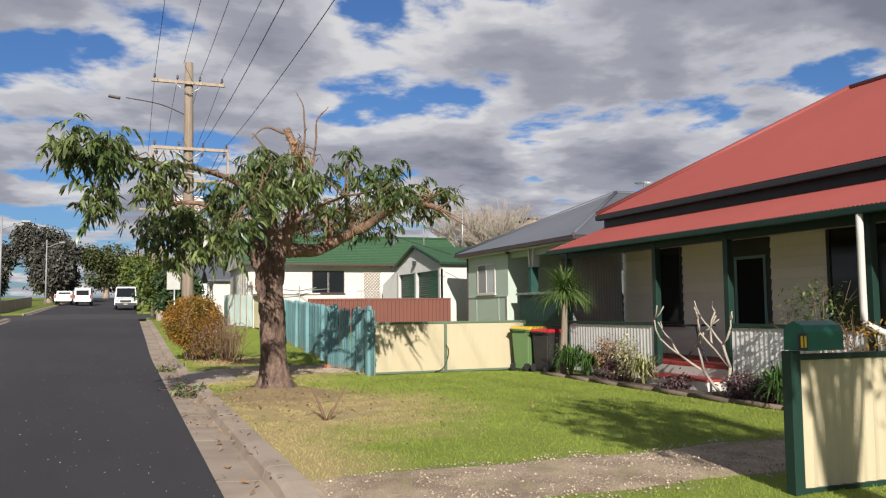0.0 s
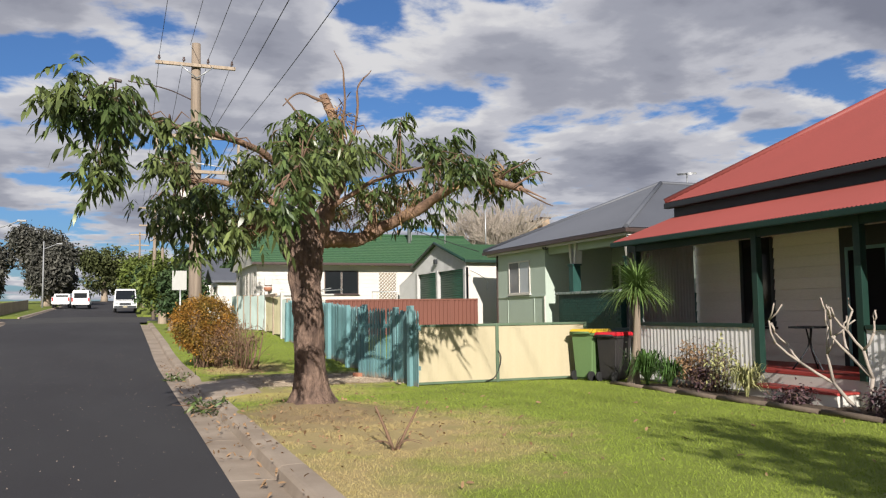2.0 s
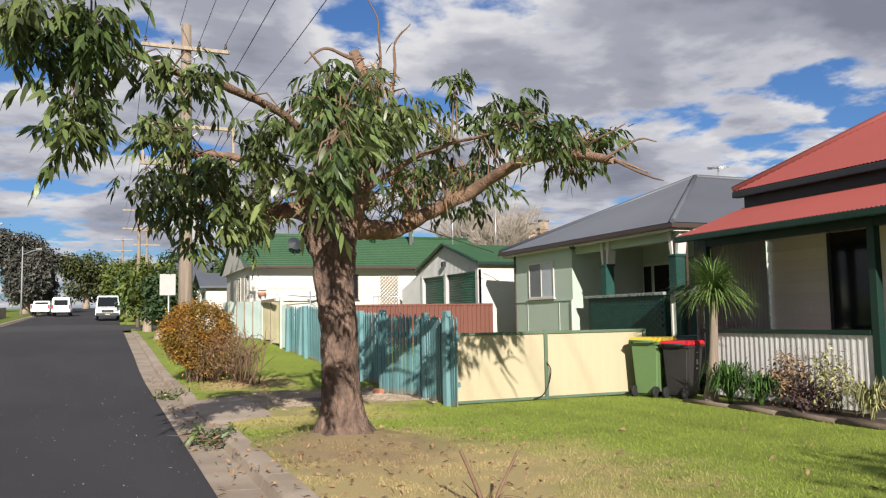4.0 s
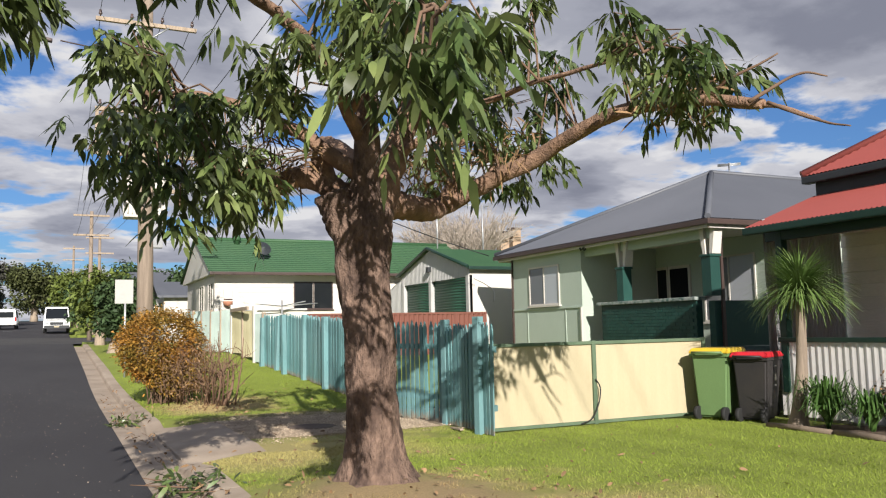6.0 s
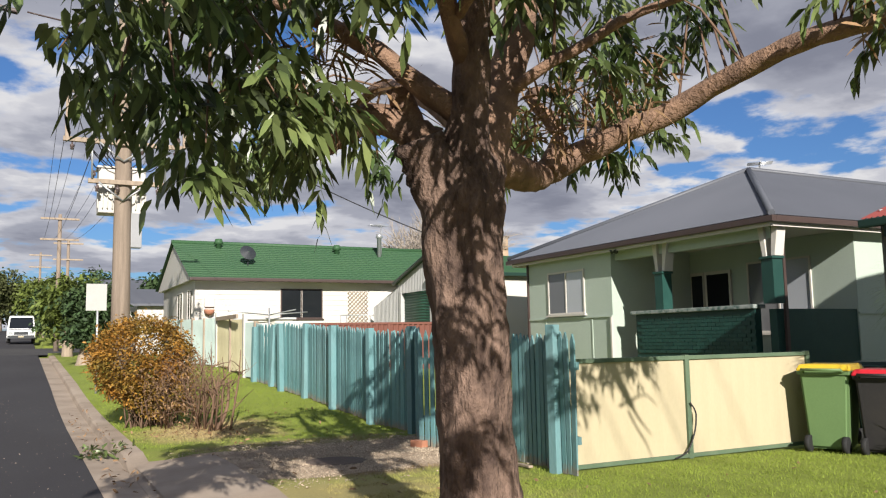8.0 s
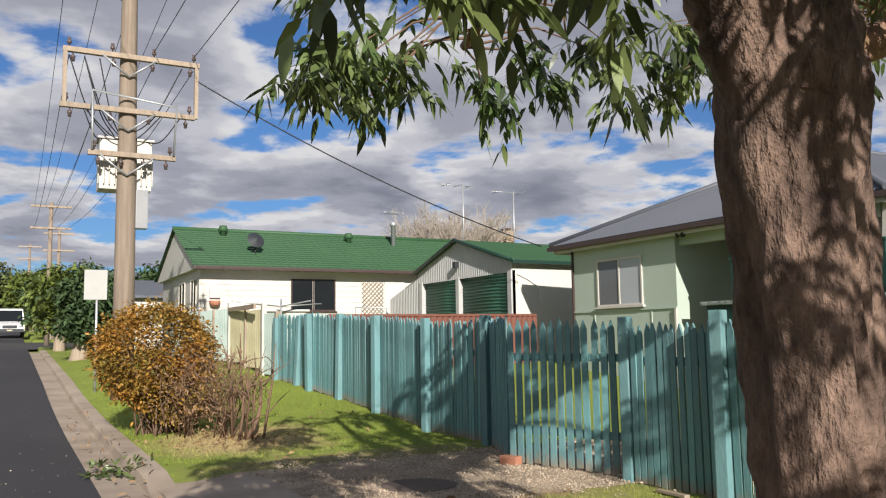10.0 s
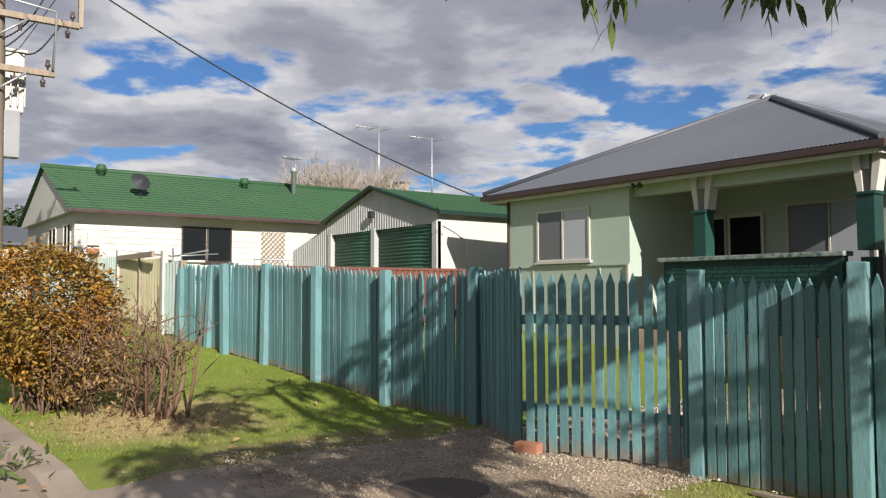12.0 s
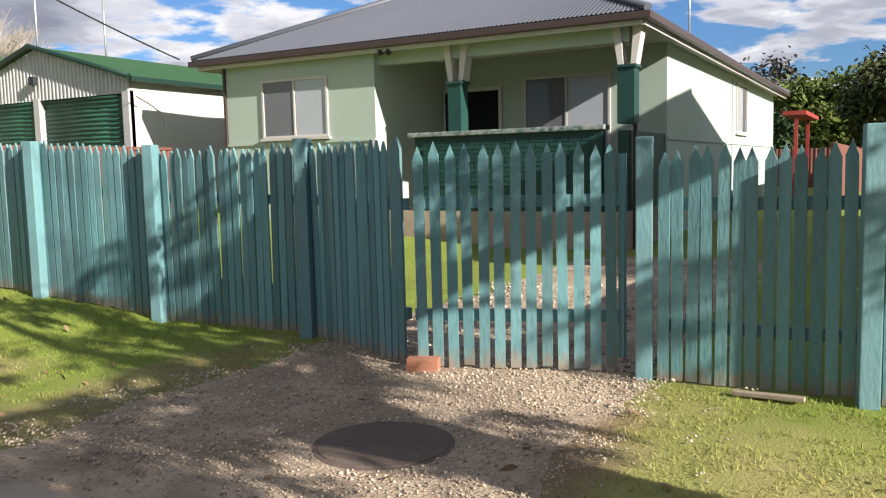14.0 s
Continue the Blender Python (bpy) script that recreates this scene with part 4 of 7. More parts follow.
# ---- vegetation ----
def leaf_mesh(name, centres, per, length, width, spread, droop, mat, seed=1, outward=None, wind=(0, 0, 0)):
    """Folded pointed leaves in whorls round the centres, as one mesh."""
    rng = np.random.default_rng(seed)
    c = np.repeat(np.array(centres, float), per, 0)
    n = len(c)
    d = rng.normal(size=(n, 3))
    d[:, 2] *= 0.6
    if outward is not None:
        d += np.repeat(np.array(outward, float), per, 0)
    d[:, 2] -= droop
    d += np.array(wind)
    d /= np.linalg.norm(d, axis=1)[:, None]
    base = c + rng.normal(size=(n, 3)) * spread
    side = np.cross(d, rng.normal(size=(n, 3)) * 0.5 + np.array([0, 0, 1.0]))
    side /= np.linalg.norm(side, axis=1)[:, None] + 1e-9
    nrm = np.cross(side, d)
    ln = length * rng.uniform(0.65, 1.25, n)[:, None]
    wd = width * rng.uniform(0.7, 1.2, n)[:, None]
    sag = np.array([0, 0, -1.0]) * ln * 0.12
    tip = base + d * ln + sag * 1.6
    q1, q2 = base + d * ln * 0.3, base + d * ln * 0.66 + sag * 0.6
    v = np.stack([base, q1 + side * wd * 0.46, q1 - side * wd * 0.46, q2 + side * wd * 0.42, q2 - side * wd * 0.42, tip], 1)
    v[:, 1:3] += (nrm * wd * 0.12)[:, None]
    v = v.reshape(-1, 3)
    k = np.arange(n)[:, None] * 6
    f = np.concatenate([k + np.array([q]) for q in ((0, 2, 1), (1, 2, 4), (1, 4, 3), (3, 4, 5))])
    me = bpy.data.meshes.new(name)
    me.vertices.add(len(v))
    me.vertices.foreach_set("co", v.astype(np.float32).ravel())
    me.loops.add(len(f) * 3)
    me.loops.foreach_set("vertex_index", f.astype(np.int32).ravel())
    me.polygons.add(len(f))
    me.polygons.foreach_set("loop_start", np.arange(0, len(f) * 3, 3, dtype=np.int32))
    me.update(calc_edges=True)
    me.materials.append(mat)
    return me


def in_ball(rng, c, r, n, shell=0.35):
    p = rng.normal(size=(n, 3))
    p /= np.linalg.norm(p, axis=1)[:, None]
    p *= (shell + (1 - shell) * rng.random(n) ** 0.5)[:, None]
    return np.array(c) + p * np.array(r)


def spray_mesh(name, centres, sprays, per, length, width, reach, mat, seed=1, wind=(0, 0, 0), sag=0.55):
    """Hanging sprays round the centres: each a bent shoot with leaves on both its sides, as one mesh of leaves."""
    rng = np.random.default_rng(seed)
    c = np.repeat(np.array(centres, float), sprays, 0)
    m = len(c)
    ax = rng.normal(size=(m, 3)) * np.array([1, 1, 0.45]) + np.array(wind) + np.array([0, 0, -0.1])
    ax /= np.linalg.norm(ax, axis=1)[:, None]
    sd = np.cross(ax, np.array([0, 0, 1.0]))
    sd /= np.linalg.norm(sd, axis=1)[:, None] + 1e-9
    rl = reach * rng.uniform(0.6, 1.2, m)
    c = c + rng.normal(size=(m, 3)) * 0.06
    t = np.tile((np.arange(per) + 0.6) / per, (m, 1))
    foot = c[:, None] + ax[:, None] * (t * rl[:, None])[..., None] + np.array([0, 0, -1.0]) * (sag * rl[:, None] * t ** 2)[..., None]
    way = np.where(np.arange(per) % 2, 1.0, -1.0)[None, :, None]
    d = ax[:, None] * 0.55 + sd[:, None] * way * (1.0 - 0.6 * t)[..., None] + np.array([0, 0, -0.75]) + rng.normal(size=(m, per, 3)) * 0.28
    foot, d = foot.reshape(-1, 3), d.reshape(-1, 3)
    n = len(foot)
    d /= np.linalg.norm(d, axis=1)[:, None]
    side = np.cross(d, rng.normal(size=(n, 3)) * 0.45 + np.array([0, 0, 1.0]))
    side /= np.linalg.norm(side, axis=1)[:, None] + 1e-9
    nrm = np.cross(side, d)
    ln = length * rng.uniform(0.6, 1.2, n)[:, None]
    wd = width * rng.uniform(0.7, 1.2, n)[:, None]
    low = np.array([0, 0, -1.0]) * ln * 0.14
    q1, q2 = foot + d * ln * 0.3, foot + d * ln * 0.66 + low * 0.5
    v = np.stack([foot, q1 + side * wd * 0.46, q1 - side * wd * 0.46, q2 + side * wd * 0.4, q2 - side * wd * 0.4, foot + d * ln + low * 1.5], 1)
    v[:, 1:3] += (nrm * wd * 0.14)[:, None]
    k = np.arange(n)[:, None] * 6
    f = np.concatenate([k + np.array([q]) for q in ((0, 2, 1), (1, 2, 4), (1, 4, 3), (3, 4, 5))])
    return scatter_mesh(name, v.reshape(-1, 3), f, mat)


def scatter_mesh(name, verts, faces, mat):
    """A mesh of many loose faces, all with the same number of corners."""
    me = bpy.data.meshes.new(name)
    me.vertices.add(len(verts))
    me.vertices.foreach_set("co", verts.astype(np.float32).ravel())
    n = faces.shape[1]
    me.loops.add(len(faces) * n)
    me.loops.foreach_set("vertex_index", faces.astype(np.int32).ravel())
    me.polygons.add(len(faces))
    me.polygons.foreach_set("loop_start", np.arange(0, len(faces) * n, n, dtype=np.int32))
    me.update(calc_edges=True)
    me.materials.append(mat)
    return me


tree = thing("street_tree", (2.65, 14.8, 0.15), "lopped street tree with shaggy brown bark and drooping leaves", "tree")
rng = np.random.default_rng(11)
bm = bmesh.new()
tp = spline([(2.68, 14.8, 0.0), (2.67, 14.8, 0.25), (2.65, 14.8, 0.6), (2.62, 14.8, 1.2), (2.58, 14.8, 1.9), (2.57, 14.8, 2.35), (2.58, 14.8, 2.75)], 22)
tr = np.interp([p.z for p in tp], [0.0, 0.12, 0.25, 0.4, 0.55, 0.7, 1.2, 1.9, 2.3, 2.6, 2.75], [0.54, 0.44, 0.34, 0.27, 0.245, 0.235, 0.228, 0.226, 0.245, 0.24, 0.15])
tube(bm, tp, list(tr), 64, 0.0)
for v in bm.verts:
    o = v.co - Vector((2.62, 14.8, v.co.z))
    a = math.atan2(o.y, o.x)
    ca, sa = math.cos(a), math.sin(a)
    n1 = noise.noise((4.0 * ca, 4.0 * sa, v.co.z * 1.9))
    n2 = noise.noise((9 * ca, 9 * sa, v.co.z * 3.4 + 4))
    n3 = noise.noise((2.0 * ca, 2.0 * sa, v.co.z * 1.7 + 9))
    ridge = 0.022 * (1 - 2.2 * abs(n1)) + 0.016 * (1 - 2.4 * abs(n2)) + 0.055 * n3
    flare = 0.12 * max(0, 0.45 - v.co.z) * math.sin(a * 5 + 1)
    o.normalize()
    v.co += o * (ridge + flare - 0.02)
part("trunk", bm, M_bark, tree, "thick trunk with peeling brown bark")
TREE_LIMBS = [  # (points, radius at foot, radius at tip, material)
    ([(2.6, 14.8, 2.05), (2.7, 14.82, 2.6), (2.96, 14.9, 3.25), (3.18, 15.0, 3.9), (3.1, 15.05, 4.5), (2.9, 15.0, 5.0)], 0.195, 0.065, M_limb),
    ([(2.52, 14.75, 2.3), (2.56, 14.62, 3.1), (2.46, 14.35, 3.9), (2.3, 14.0, 4.35)], 0.17, 0.04, M_bark),
    ([(2.57, 14.8, 2.0), (2.38, 14.78, 2.5), (2.26, 14.78, 2.74)], 0.175, 0.16, M_bark),
    ([(2.42, 14.9, 2.5), (2.3, 14.95, 2.85), (2.2, 14.95, 3.1)], 0.1, 0.085, M_limb),
    ([(2.45, 14.9, 2.75), (2.1, 15.0, 2.9), (1.86, 15.02, 2.83), (1.74, 15.05, 2.72)], 0.11, 0.085, M_limb),
    ([(2.80, 14.95, 2.7), (3.2, 15.2, 2.72), (3.55, 15.45, 2.74), (3.95, 15.55, 2.92), (4.5, 14.9, 3.25), (4.75, 14.0, 3.47), (4.9, 13.2, 3.42), (5.05, 12.45, 3.22)], 0.15, 0.045, M_limb),
    ([(4.2, 15.7, 3.0), (4.9, 16.4, 3.5), (5.4, 17.1, 3.75)], 0.06, 0.02, M_limb),
    ([(3.7, 15.5, 2.8), (3.9, 15.6, 3.15), (3.7, 15.7, 3.45), (4.2, 15.9, 3.6)], 0.09, 0.03, M_limb),
    ([(5.03, 12.55, 3.25), (5.12, 12.3, 3.16), (5.25, 12.1, 3.03)], 0.03, 0.007, M_limb),
    ([(4.93, 12.95, 3.36), (5.0, 12.6, 3.5), (5.15, 12.35, 3.6)], 0.02, 0.007, M_twig),
    ([(4.9, 12.45, 3.22), (5.2, 12.25, 3.4), (5.35, 12.1, 3.36)], 0.018, 0.006, M_twig),
    ([(5.0, 12.35, 3.2), (5.15, 12.0, 2.98), (5.2, 11.8, 2.9)], 0.016, 0.006, M_twig),
    ([(2.5, 14.6, 3.2), (1.9, 14.0, 3.75), (1.1, 13.2, 3.85), (0.4, 12.5, 3.8), (-0.3, 12.0, 3.85)], 0.065, 0.022, M_limb),
    ([(2.35, 14.4, 3.4), (2.2, 13.4, 3.65), (2.05, 12.6, 3.4), (1.8, 11.7, 3.2), (1.5, 10.85, 2.85)], 0.04, 0.008, M_limb),
    ([(2.88, 14.9, 3.1), (3.45, 14.1, 3.5), (3.75, 13.3, 3.55), (3.95, 12.5, 3.5)], 0.045, 0.01, M_limb),
    ([(2.5, 14.7, 2.9), (1.9, 14.8, 3.3), (1.3, 14.8, 3.5), (0.7, 14.6, 3.4)], 0.08, 0.025, M_limb),
    ([(2.7, 14.95, 2.9), (2.7, 15.8, 3.4), (2.8, 16.9, 3.7), (3.0, 17.9, 3.6)], 0.10, 0.03, M_limb),
    ([(2.95, 15.0, 3.6), (2.6, 14.6, 4.3), (2.2, 14.5, 4.75)], 0.05, 0.012, M_twig),
    ([(2.95, 15.0, 3.8), (3.4, 15.0, 4.4), (3.5, 15.1, 5.2), (3.7, 15.1, 5.5)], 0.04, 0.008, M_twig),
    ([(3.0, 15.0, 4.0), (3.2, 14.9, 4.7), (3.2, 14.9, 5.3), (3.05, 14.9, 5.7)], 0.035, 0.006, M_twig),
    ([(2.9, 15.0, 4.9), (2.5, 15.0, 4.98), (2.25, 15.0, 4.75)], 0.03, 0.008, M_twig),
]
nodes = []
for i, (pts, r0, r1, mat) in enumerate(TREE_LIMBS):
    sp = spline(pts, 7)
    sp = [p + Vector((0.03 * noise.noise(p * 3), 0.03 * noise.noise(p * 3 + Vector((9, 0, 0))), 0.02 * noise.noise(p * 3 + Vector((0, 9, 0))))) for p in sp]
    rr = [r0 + (r1 - r0) * (k / (len(sp) - 1)) ** 0.8 for k in range(len(sp))]
    bm = bmesh.new()
    tube(bm, sp, rr, 12 if r0 > 0.07 else 7, 0.13, seed=i)
    part("limb", bm, mat, tree)
    nodes += [(p, r) for p, r in zip(sp, rr)]
CROWN = [((-0.4, 11.95, 3.85), (0.55, 0.6, 0.36), 40), ((-0.22, 11.95, 3.15), (0.17, 0.25, 0.33), 13), ((0.5, 12.7, 3.75), (0.45, 0.4, 0.2), 11),
         ((0.87, 14.5, 3.02), (0.66, 0.85, 0.42), 48), ((1.2, 14.4, 2.6), (0.4, 0.5, 0.24), 16), ((1.4, 13.9, 3.2), (0.5, 0.5, 0.3), 5), ((0.55, 14.5, 3.68), (0.5, 0.6, 0.24), 15), ((1.45, 14.2, 3.65), (0.3, 0.4, 0.24), 10),
         ((1.95, 13.4, 3.65), (0.5, 0.6, 0.36), 18), ((2.5, 13.5, 3.95), (0.8, 0.75, 0.4), 32), ((2.1, 12.5, 3.35), (0.5, 0.45, 0.26), 15), ((1.45, 10.8, 2.68), (0.26, 0.26, 0.2), 9), ((1.75, 11.6, 3.15), (0.3, 0.3, 0.2), 6),
         ((2.9, 14.6, 4.1), (0.85, 0.85, 0.4), 22), ((3.6, 14.8, 3.65), (0.35, 0.55, 0.4), 10), ((4.0, 12.4, 3.6), (0.5, 0.45, 0.26), 13), ((4.9, 16.5, 3.6), (0.95, 0.8, 0.45), 24),
         ((3.0, 18.0, 3.5), (1.0, 0.6, 0.3), 9), ((4.95, 13.3, 3.6), (0.5, 0.6, 0.28), 20), ((4.3, 17.6, 3.6), (0.9, 0.7, 0.32), 26), ((1.9, 17.6, 3.2), (0.5, 0.4, 0.24), 18), ((1.6, 16.5, 3.35), (0.6, 0.6, 0.25), 6), ((4.5, 15.6, 3.65), (0.5, 0.5, 0.25), 4), ((4.5, 15.2, 4.2), (0.6, 0.5, 0.28), 18), ((3.7, 13.8, 4.35), (0.12, 0.12, 0.12), 3), ((4.45, 13.5, 4.1), (0.12, 0.12, 0.12), 3)]
twigs = bmesh.new()
seed = 0
for c, r, n in CROWN:
    cs = in_ball(rng, c, r, n)
    cs = cs[cs[:, 2] > 2.25]
    for k, p in enumerate(cs):
        q = Vector(p)
        cand = sorted(nodes, key=lambda t: (t[0] - q).length)[:6]
        foot = cand[min(len(cand) - 1, k % 6)][0]
        if (foot - q).length > 1.1 or k % 2:
            continue
        midp = foot.lerp(q, 0.55) + Vector((0, 0, 0.12))
        tube(twigs, [foot, midp, q], [0.013, 0.009, 0.004], 4, cap=False)
    seed += 1
    part("leaf_clump", spray_mesh("leaf_clump", cs, 3, 9, 0.155, 0.045, 0.25, M_leaf, seed, (0.35, 0.1, 0)), None, tree)["kind"] = "stuff"
part("twig_growth", twigs, M_twig, tree)["kind"] = "stuff"
M_deadleaf = material("dead_leaf", (0.25, 0.155, 0.08), 0.9, (0.16, 0.10, 0.055), 6, 30, 0.6, 0.3, 0.0, spread=0.3)
dead = np.concatenate([in_ball(rng, c, r, n) for c, r, n in (((1.7, 15.0, 3.1), (0.45, 0.4, 0.3), 26), ((3.5, 15.3, 3.1), (0.4, 0.35, 0.22), 15), ((3.0, 14.6, 4.5), (0.25, 0.3, 0.2), 12), ((4.8, 13.1, 3.45), (0.35, 0.5, 0.2), 14), ((4.1, 15.1, 3.4), (0.5, 0.4, 0.25), 20))])
part("dead_foliage", leaf_mesh("dead_foliage", dead, 14, 0.2, 0.02, 0.09, 0.4, M_deadleaf, 77), None, tree, "withered brown twigs and leaves")

# clipped bush and twiggy shrub on the verge
M_goldleaf = material("gold_leaf", (0.36, 0.17, 0.03), 0.55, (0.15, 0.135, 0.027), 2.2, 12, 0.8, 0.3, 0.0, spread=0.45, translucent=0.2)
bush = thing("bush", (2.1, 25.8, 0.1), "rounded bush with orange and olive leaves", "bush")
cs = np.concatenate([in_ball(rng, (2.05, 25.8, 1.28), (0.85, 1.15, 0.72), 1150, 0.72), in_ball(rng, (2.3, 25.2, 0.85), (0.7, 0.7, 0.5), 200, 0.6)])
part("foliage", leaf_mesh("leaves", cs, 13, 0.07, 0.031, 0.07, 0.0, M_goldleaf, 5, outward=(cs - np.array([2.1, 25.8, 1.0])) * 0.8), None, bush)
bm = bmesh.new()
for i in range(60):
    a = rng.uniform(0, 6.28)
    e = Vector((2.1 + 0.75 * math.cos(a) * rng.uniform(0.4, 1), 25.75 + 0.95 * math.sin(a) * rng.uniform(0.4, 1), rng.uniform(0.7, 1.7)))
    f = Vector((2.15 + rng.normal() * 0.15, 25.7 + rng.normal() * 0.18, 0.05))
    tube(bm, spline([f, f.lerp(e, 0.5) + Vector((rng.normal() * 0.06, rng.normal() * 0.06, 0.08)), e], 3), [0.018, 0.015, 0.013, 0.011, 0.009, 0.007, 0.005], 5)
part("stem_growth", bm, M_twig, bush)["kind"] = "stuff"
shrub = thing("bare_shrub", (2.85, 24.5, 0.1), "leafless reddish-brown twiggy shrub", "shrub")
M_redtwig = material("red_twig", (0.18, 0.11, 0.07), 0.9, (0.115, 0.073, 0.05), 6, 40, 0.5, 0.3, 0.0)
bm = bmesh.new()


def twig_fan(bm, foot, height, spreadr, n, rng, r=0.012, fork=4):
    for i in range(n):
        a = rng.uniform(0, 6.28)
        f = Vector(foot) + Vector((rng.normal() * 0.1, rng.normal() * 0.1, 0))
        e = f + Vector((math.cos(a) * spreadr * rng.uniform(0.2, 1), math.sin(a) * spreadr * rng.uniform(0.2, 1), height * rng.uniform(0.55, 1.0)))
        m = f.lerp(e, 0.5) + Vector((rng.normal() * 0.06, rng.normal() * 0.06, 0.1 * height))
        tube(bm, [f, m, e], [r, r * 0.7, r * 0.3], 5)
        for k in range(fork):
            s = f.lerp(m, rng.uniform(0.4, 1)) if k % 2 else m.lerp(e, rng.uniform(0, 0.8))
            t = s + Vector((rng.normal() * 0.16, rng.normal() * 0.16, rng.uniform(0.05, 0.35))) * (height / 1.2)
            tube(bm, [s, s.lerp(t, 0.5) + Vector((0, 0, 0.02)), t], [r * 0.5, r * 0.4, r * 0.15], 4, cap=False)


twig_fan(bm, (2.8, 24.5, 0.08), 1.25, 0.95, 24, rng, 0.009, 10)
twig_fan(bm, (2.35, 24.9, 0.08), 1.3, 0.8, 18, rng, 0.009, 9)
part("stem_growth", bm, M_redtwig, shrub)["kind"] = "stuff"
cs = in_ball(rng, (2.6, 24.7, 0.8), (0.85, 0.7, 0.6), 420, 0.2)
part("withered_leaves", leaf_mesh("withered_leaves", cs, 4, 0.06, 0.022, 0.05, 0.3, M_deadleaf, 9), None, shrub)
sap = thing("bare_sapling", (3.05, 24.15, 0.08), "small leafless sapling with pale stem", "sapling")
bm = bmesh.new()
twig_fan(bm, (3.05, 24.15, 0.08), 1.5, 0.4, 7, rng, 0.02, 6)
part("twig_growth", bm, M_redtwig, sap)["kind"] = "stuff"
bm = bmesh.new()
tube(bm, spline([(2.95, 24.2, 0.05), (3.1, 24.1, 0.25), (3.2, 24.1, 0.55), (3.22, 24.15, 0.95)], 4), [0.045, 0.042, 0.04, 0.038, 0.036, 0.033, 0.03, 0.028, 0.025, 0.022, 0.02, 0.018, 0.015], 7)
part("stem", bm, M_redtwig, sap)


# garden bed before the verandah
def tuft(name, at, n, h, spreadr, w, mat, label, category, lean=0.8, seed=3):
    """Strap leaves arching from one foot."""
    r = np.random.default_rng(seed)
    verts, faces = [], []
    for i in range(n):
        a, out, hh = r.uniform(0, 6.28), spreadr * r.uniform(0.35, 1), h * r.uniform(0.6, 1.1)
        b = len(verts)
        for k in range(6):
            t = k / 5
            x, z = out * t ** 1.4, hh * (2 * t - (1 + lean * r.uniform(0.0, 0.5)) * t * t)
            ww = w * (1 - t) ** 0.6 * 0.5
            ca, sa = math.cos(a), math.sin(a)
            for s in (-1, 1):
                verts.append((at[0] + ca * x - sa * ww * s, at[1] + sa * x + ca * ww * s, at[2] + max(z, 0.01 - 0.2 * t)))
        faces += [(b + 2 * k, b + 2 * k + 1, b + 2 * k + 3, b + 2 * k + 2) for k in range(5)]
    return tagged(new(name, fast_mesh(name, verts, faces, mat, True)), label, category)


M_strap = material("strap_leaf", (0.06, 0.125, 0.028), 0.45, (0.10, 0.17, 0.05), 5, 20, 0.5, 0.3, 0.0, spread=0.35, translucent=0.15)
M_varieg = material("variegated_leaf", (0.38, 0.36, 0.17), 0.55, (0.17, 0.21, 0.06), 9, 20, 0.7, 0.3, 0.0, spread=0.35)
M_purple = material("purple_leaf", (0.075, 0.04, 0.05), 0.6, (0.10, 0.07, 0.05), 6, 20, 0.6, 0.3, 0.0, spread=0.4)
M_palm = material("ponytail_leaf", (0.12, 0.20, 0.05), 0.5, (0.20, 0.26, 0.09), 4, 20, 0.5, 0.3, 0.0, spread=0.35, translucent=0.2)
tuft("strap_plant", (9.15, 15.45, 0.1), 190, 0.75, 0.62, 0.05, M_strap, "clump of dark green strap leaves", "plant", 1.6, 3)
tuft("strap_plant", (9.2, 14.85, 0.1), 120, 0.6, 0.5, 0.05, M_strap, "small clump of dark green strap leaves", "plant", 1.6, 4)
tuft("variegated_plant", (9.25, 12.95, 0.1), 170, 0.6, 0.45, 0.04, M_varieg, "pale yellow-green variegated grassy plant", "plant", 1.7, 5)
tuft("strap_plant", (9.0, 9.2, 0.1), 170, 0.7, 0.6, 0.05, M_strap, "bright green strap-leaved clump", "plant", 1.7, 6)
tuft("strap_plant", (9.15, 8.4, 0.1), 140, 0.65, 0.55, 0.05, M_strap, "green strap-leaved clump by the verandah", "plant", 1.7, 7)
for at, h, n, mat, lab, sd in (((9.45, 14.5, 0.1), 0.85, 60, M_deadleaf, "dry brown bushy perennial", 1), ((9.45, 13.75, 0.1), 0.95, 40, M_varieg, "upright pale green leafy shrub", 2),
                               ((9.4, 14.1, 0.1), 0.4, 30, M_purple, "low dark purple plant", 3), ((9.3, 10.35, 0.1), 0.42, 60, M_purple, "sprawling dark purple plant", 4),
                               ((9.2, 9.75, 0.1), 0.4, 50, M_purple, "low purple-leaved plant in mulch", 5), ((9.35, 12.0, 0.1), 0.25, 40, M_purple, "low dark groundcover in the bed", 6),
                               ((9.5, 9.0, 0.1), 1.85, 34, M_leaf, "leggy green shrub against the verandah", 7), ((9.4, 8.1, 0.1), 1.35, 14, M_goldleaf, "thin shrub with yellowing leaves", 8)):
    r2 = np.random.default_rng(40 + sd)
    pl = thing("garden_shrub", at, lab, "shrub")
    bm = bmesh.new()
    twig_fan(bm, at, h, 0.32 if h < 1 else 0.55, 10 if h < 1 else 8, r2, 0.008, 3)
    part("stem_growth", bm, M_twig, pl)["kind"] = "stuff"
    zc = at[2] + h * (0.55 if h < 1.2 else 0.78)
    cs = in_ball(r2, (at[0], at[1], zc), (0.3, 0.36, h * 0.45) if h < 1.2 else (0.45, 0.6, 0.32), n * 2, 0.2)
    part("foliage", leaf_mesh("leaves", cs, 7, 0.08, 0.03, 0.06, 0.2, mat, sd), None, pl)
palm = thing("ponytail_palm", (9.25, 15.9, 0.1), "ponytail palm with a mop of thin leaves", "palm")
bm = bmesh.new()
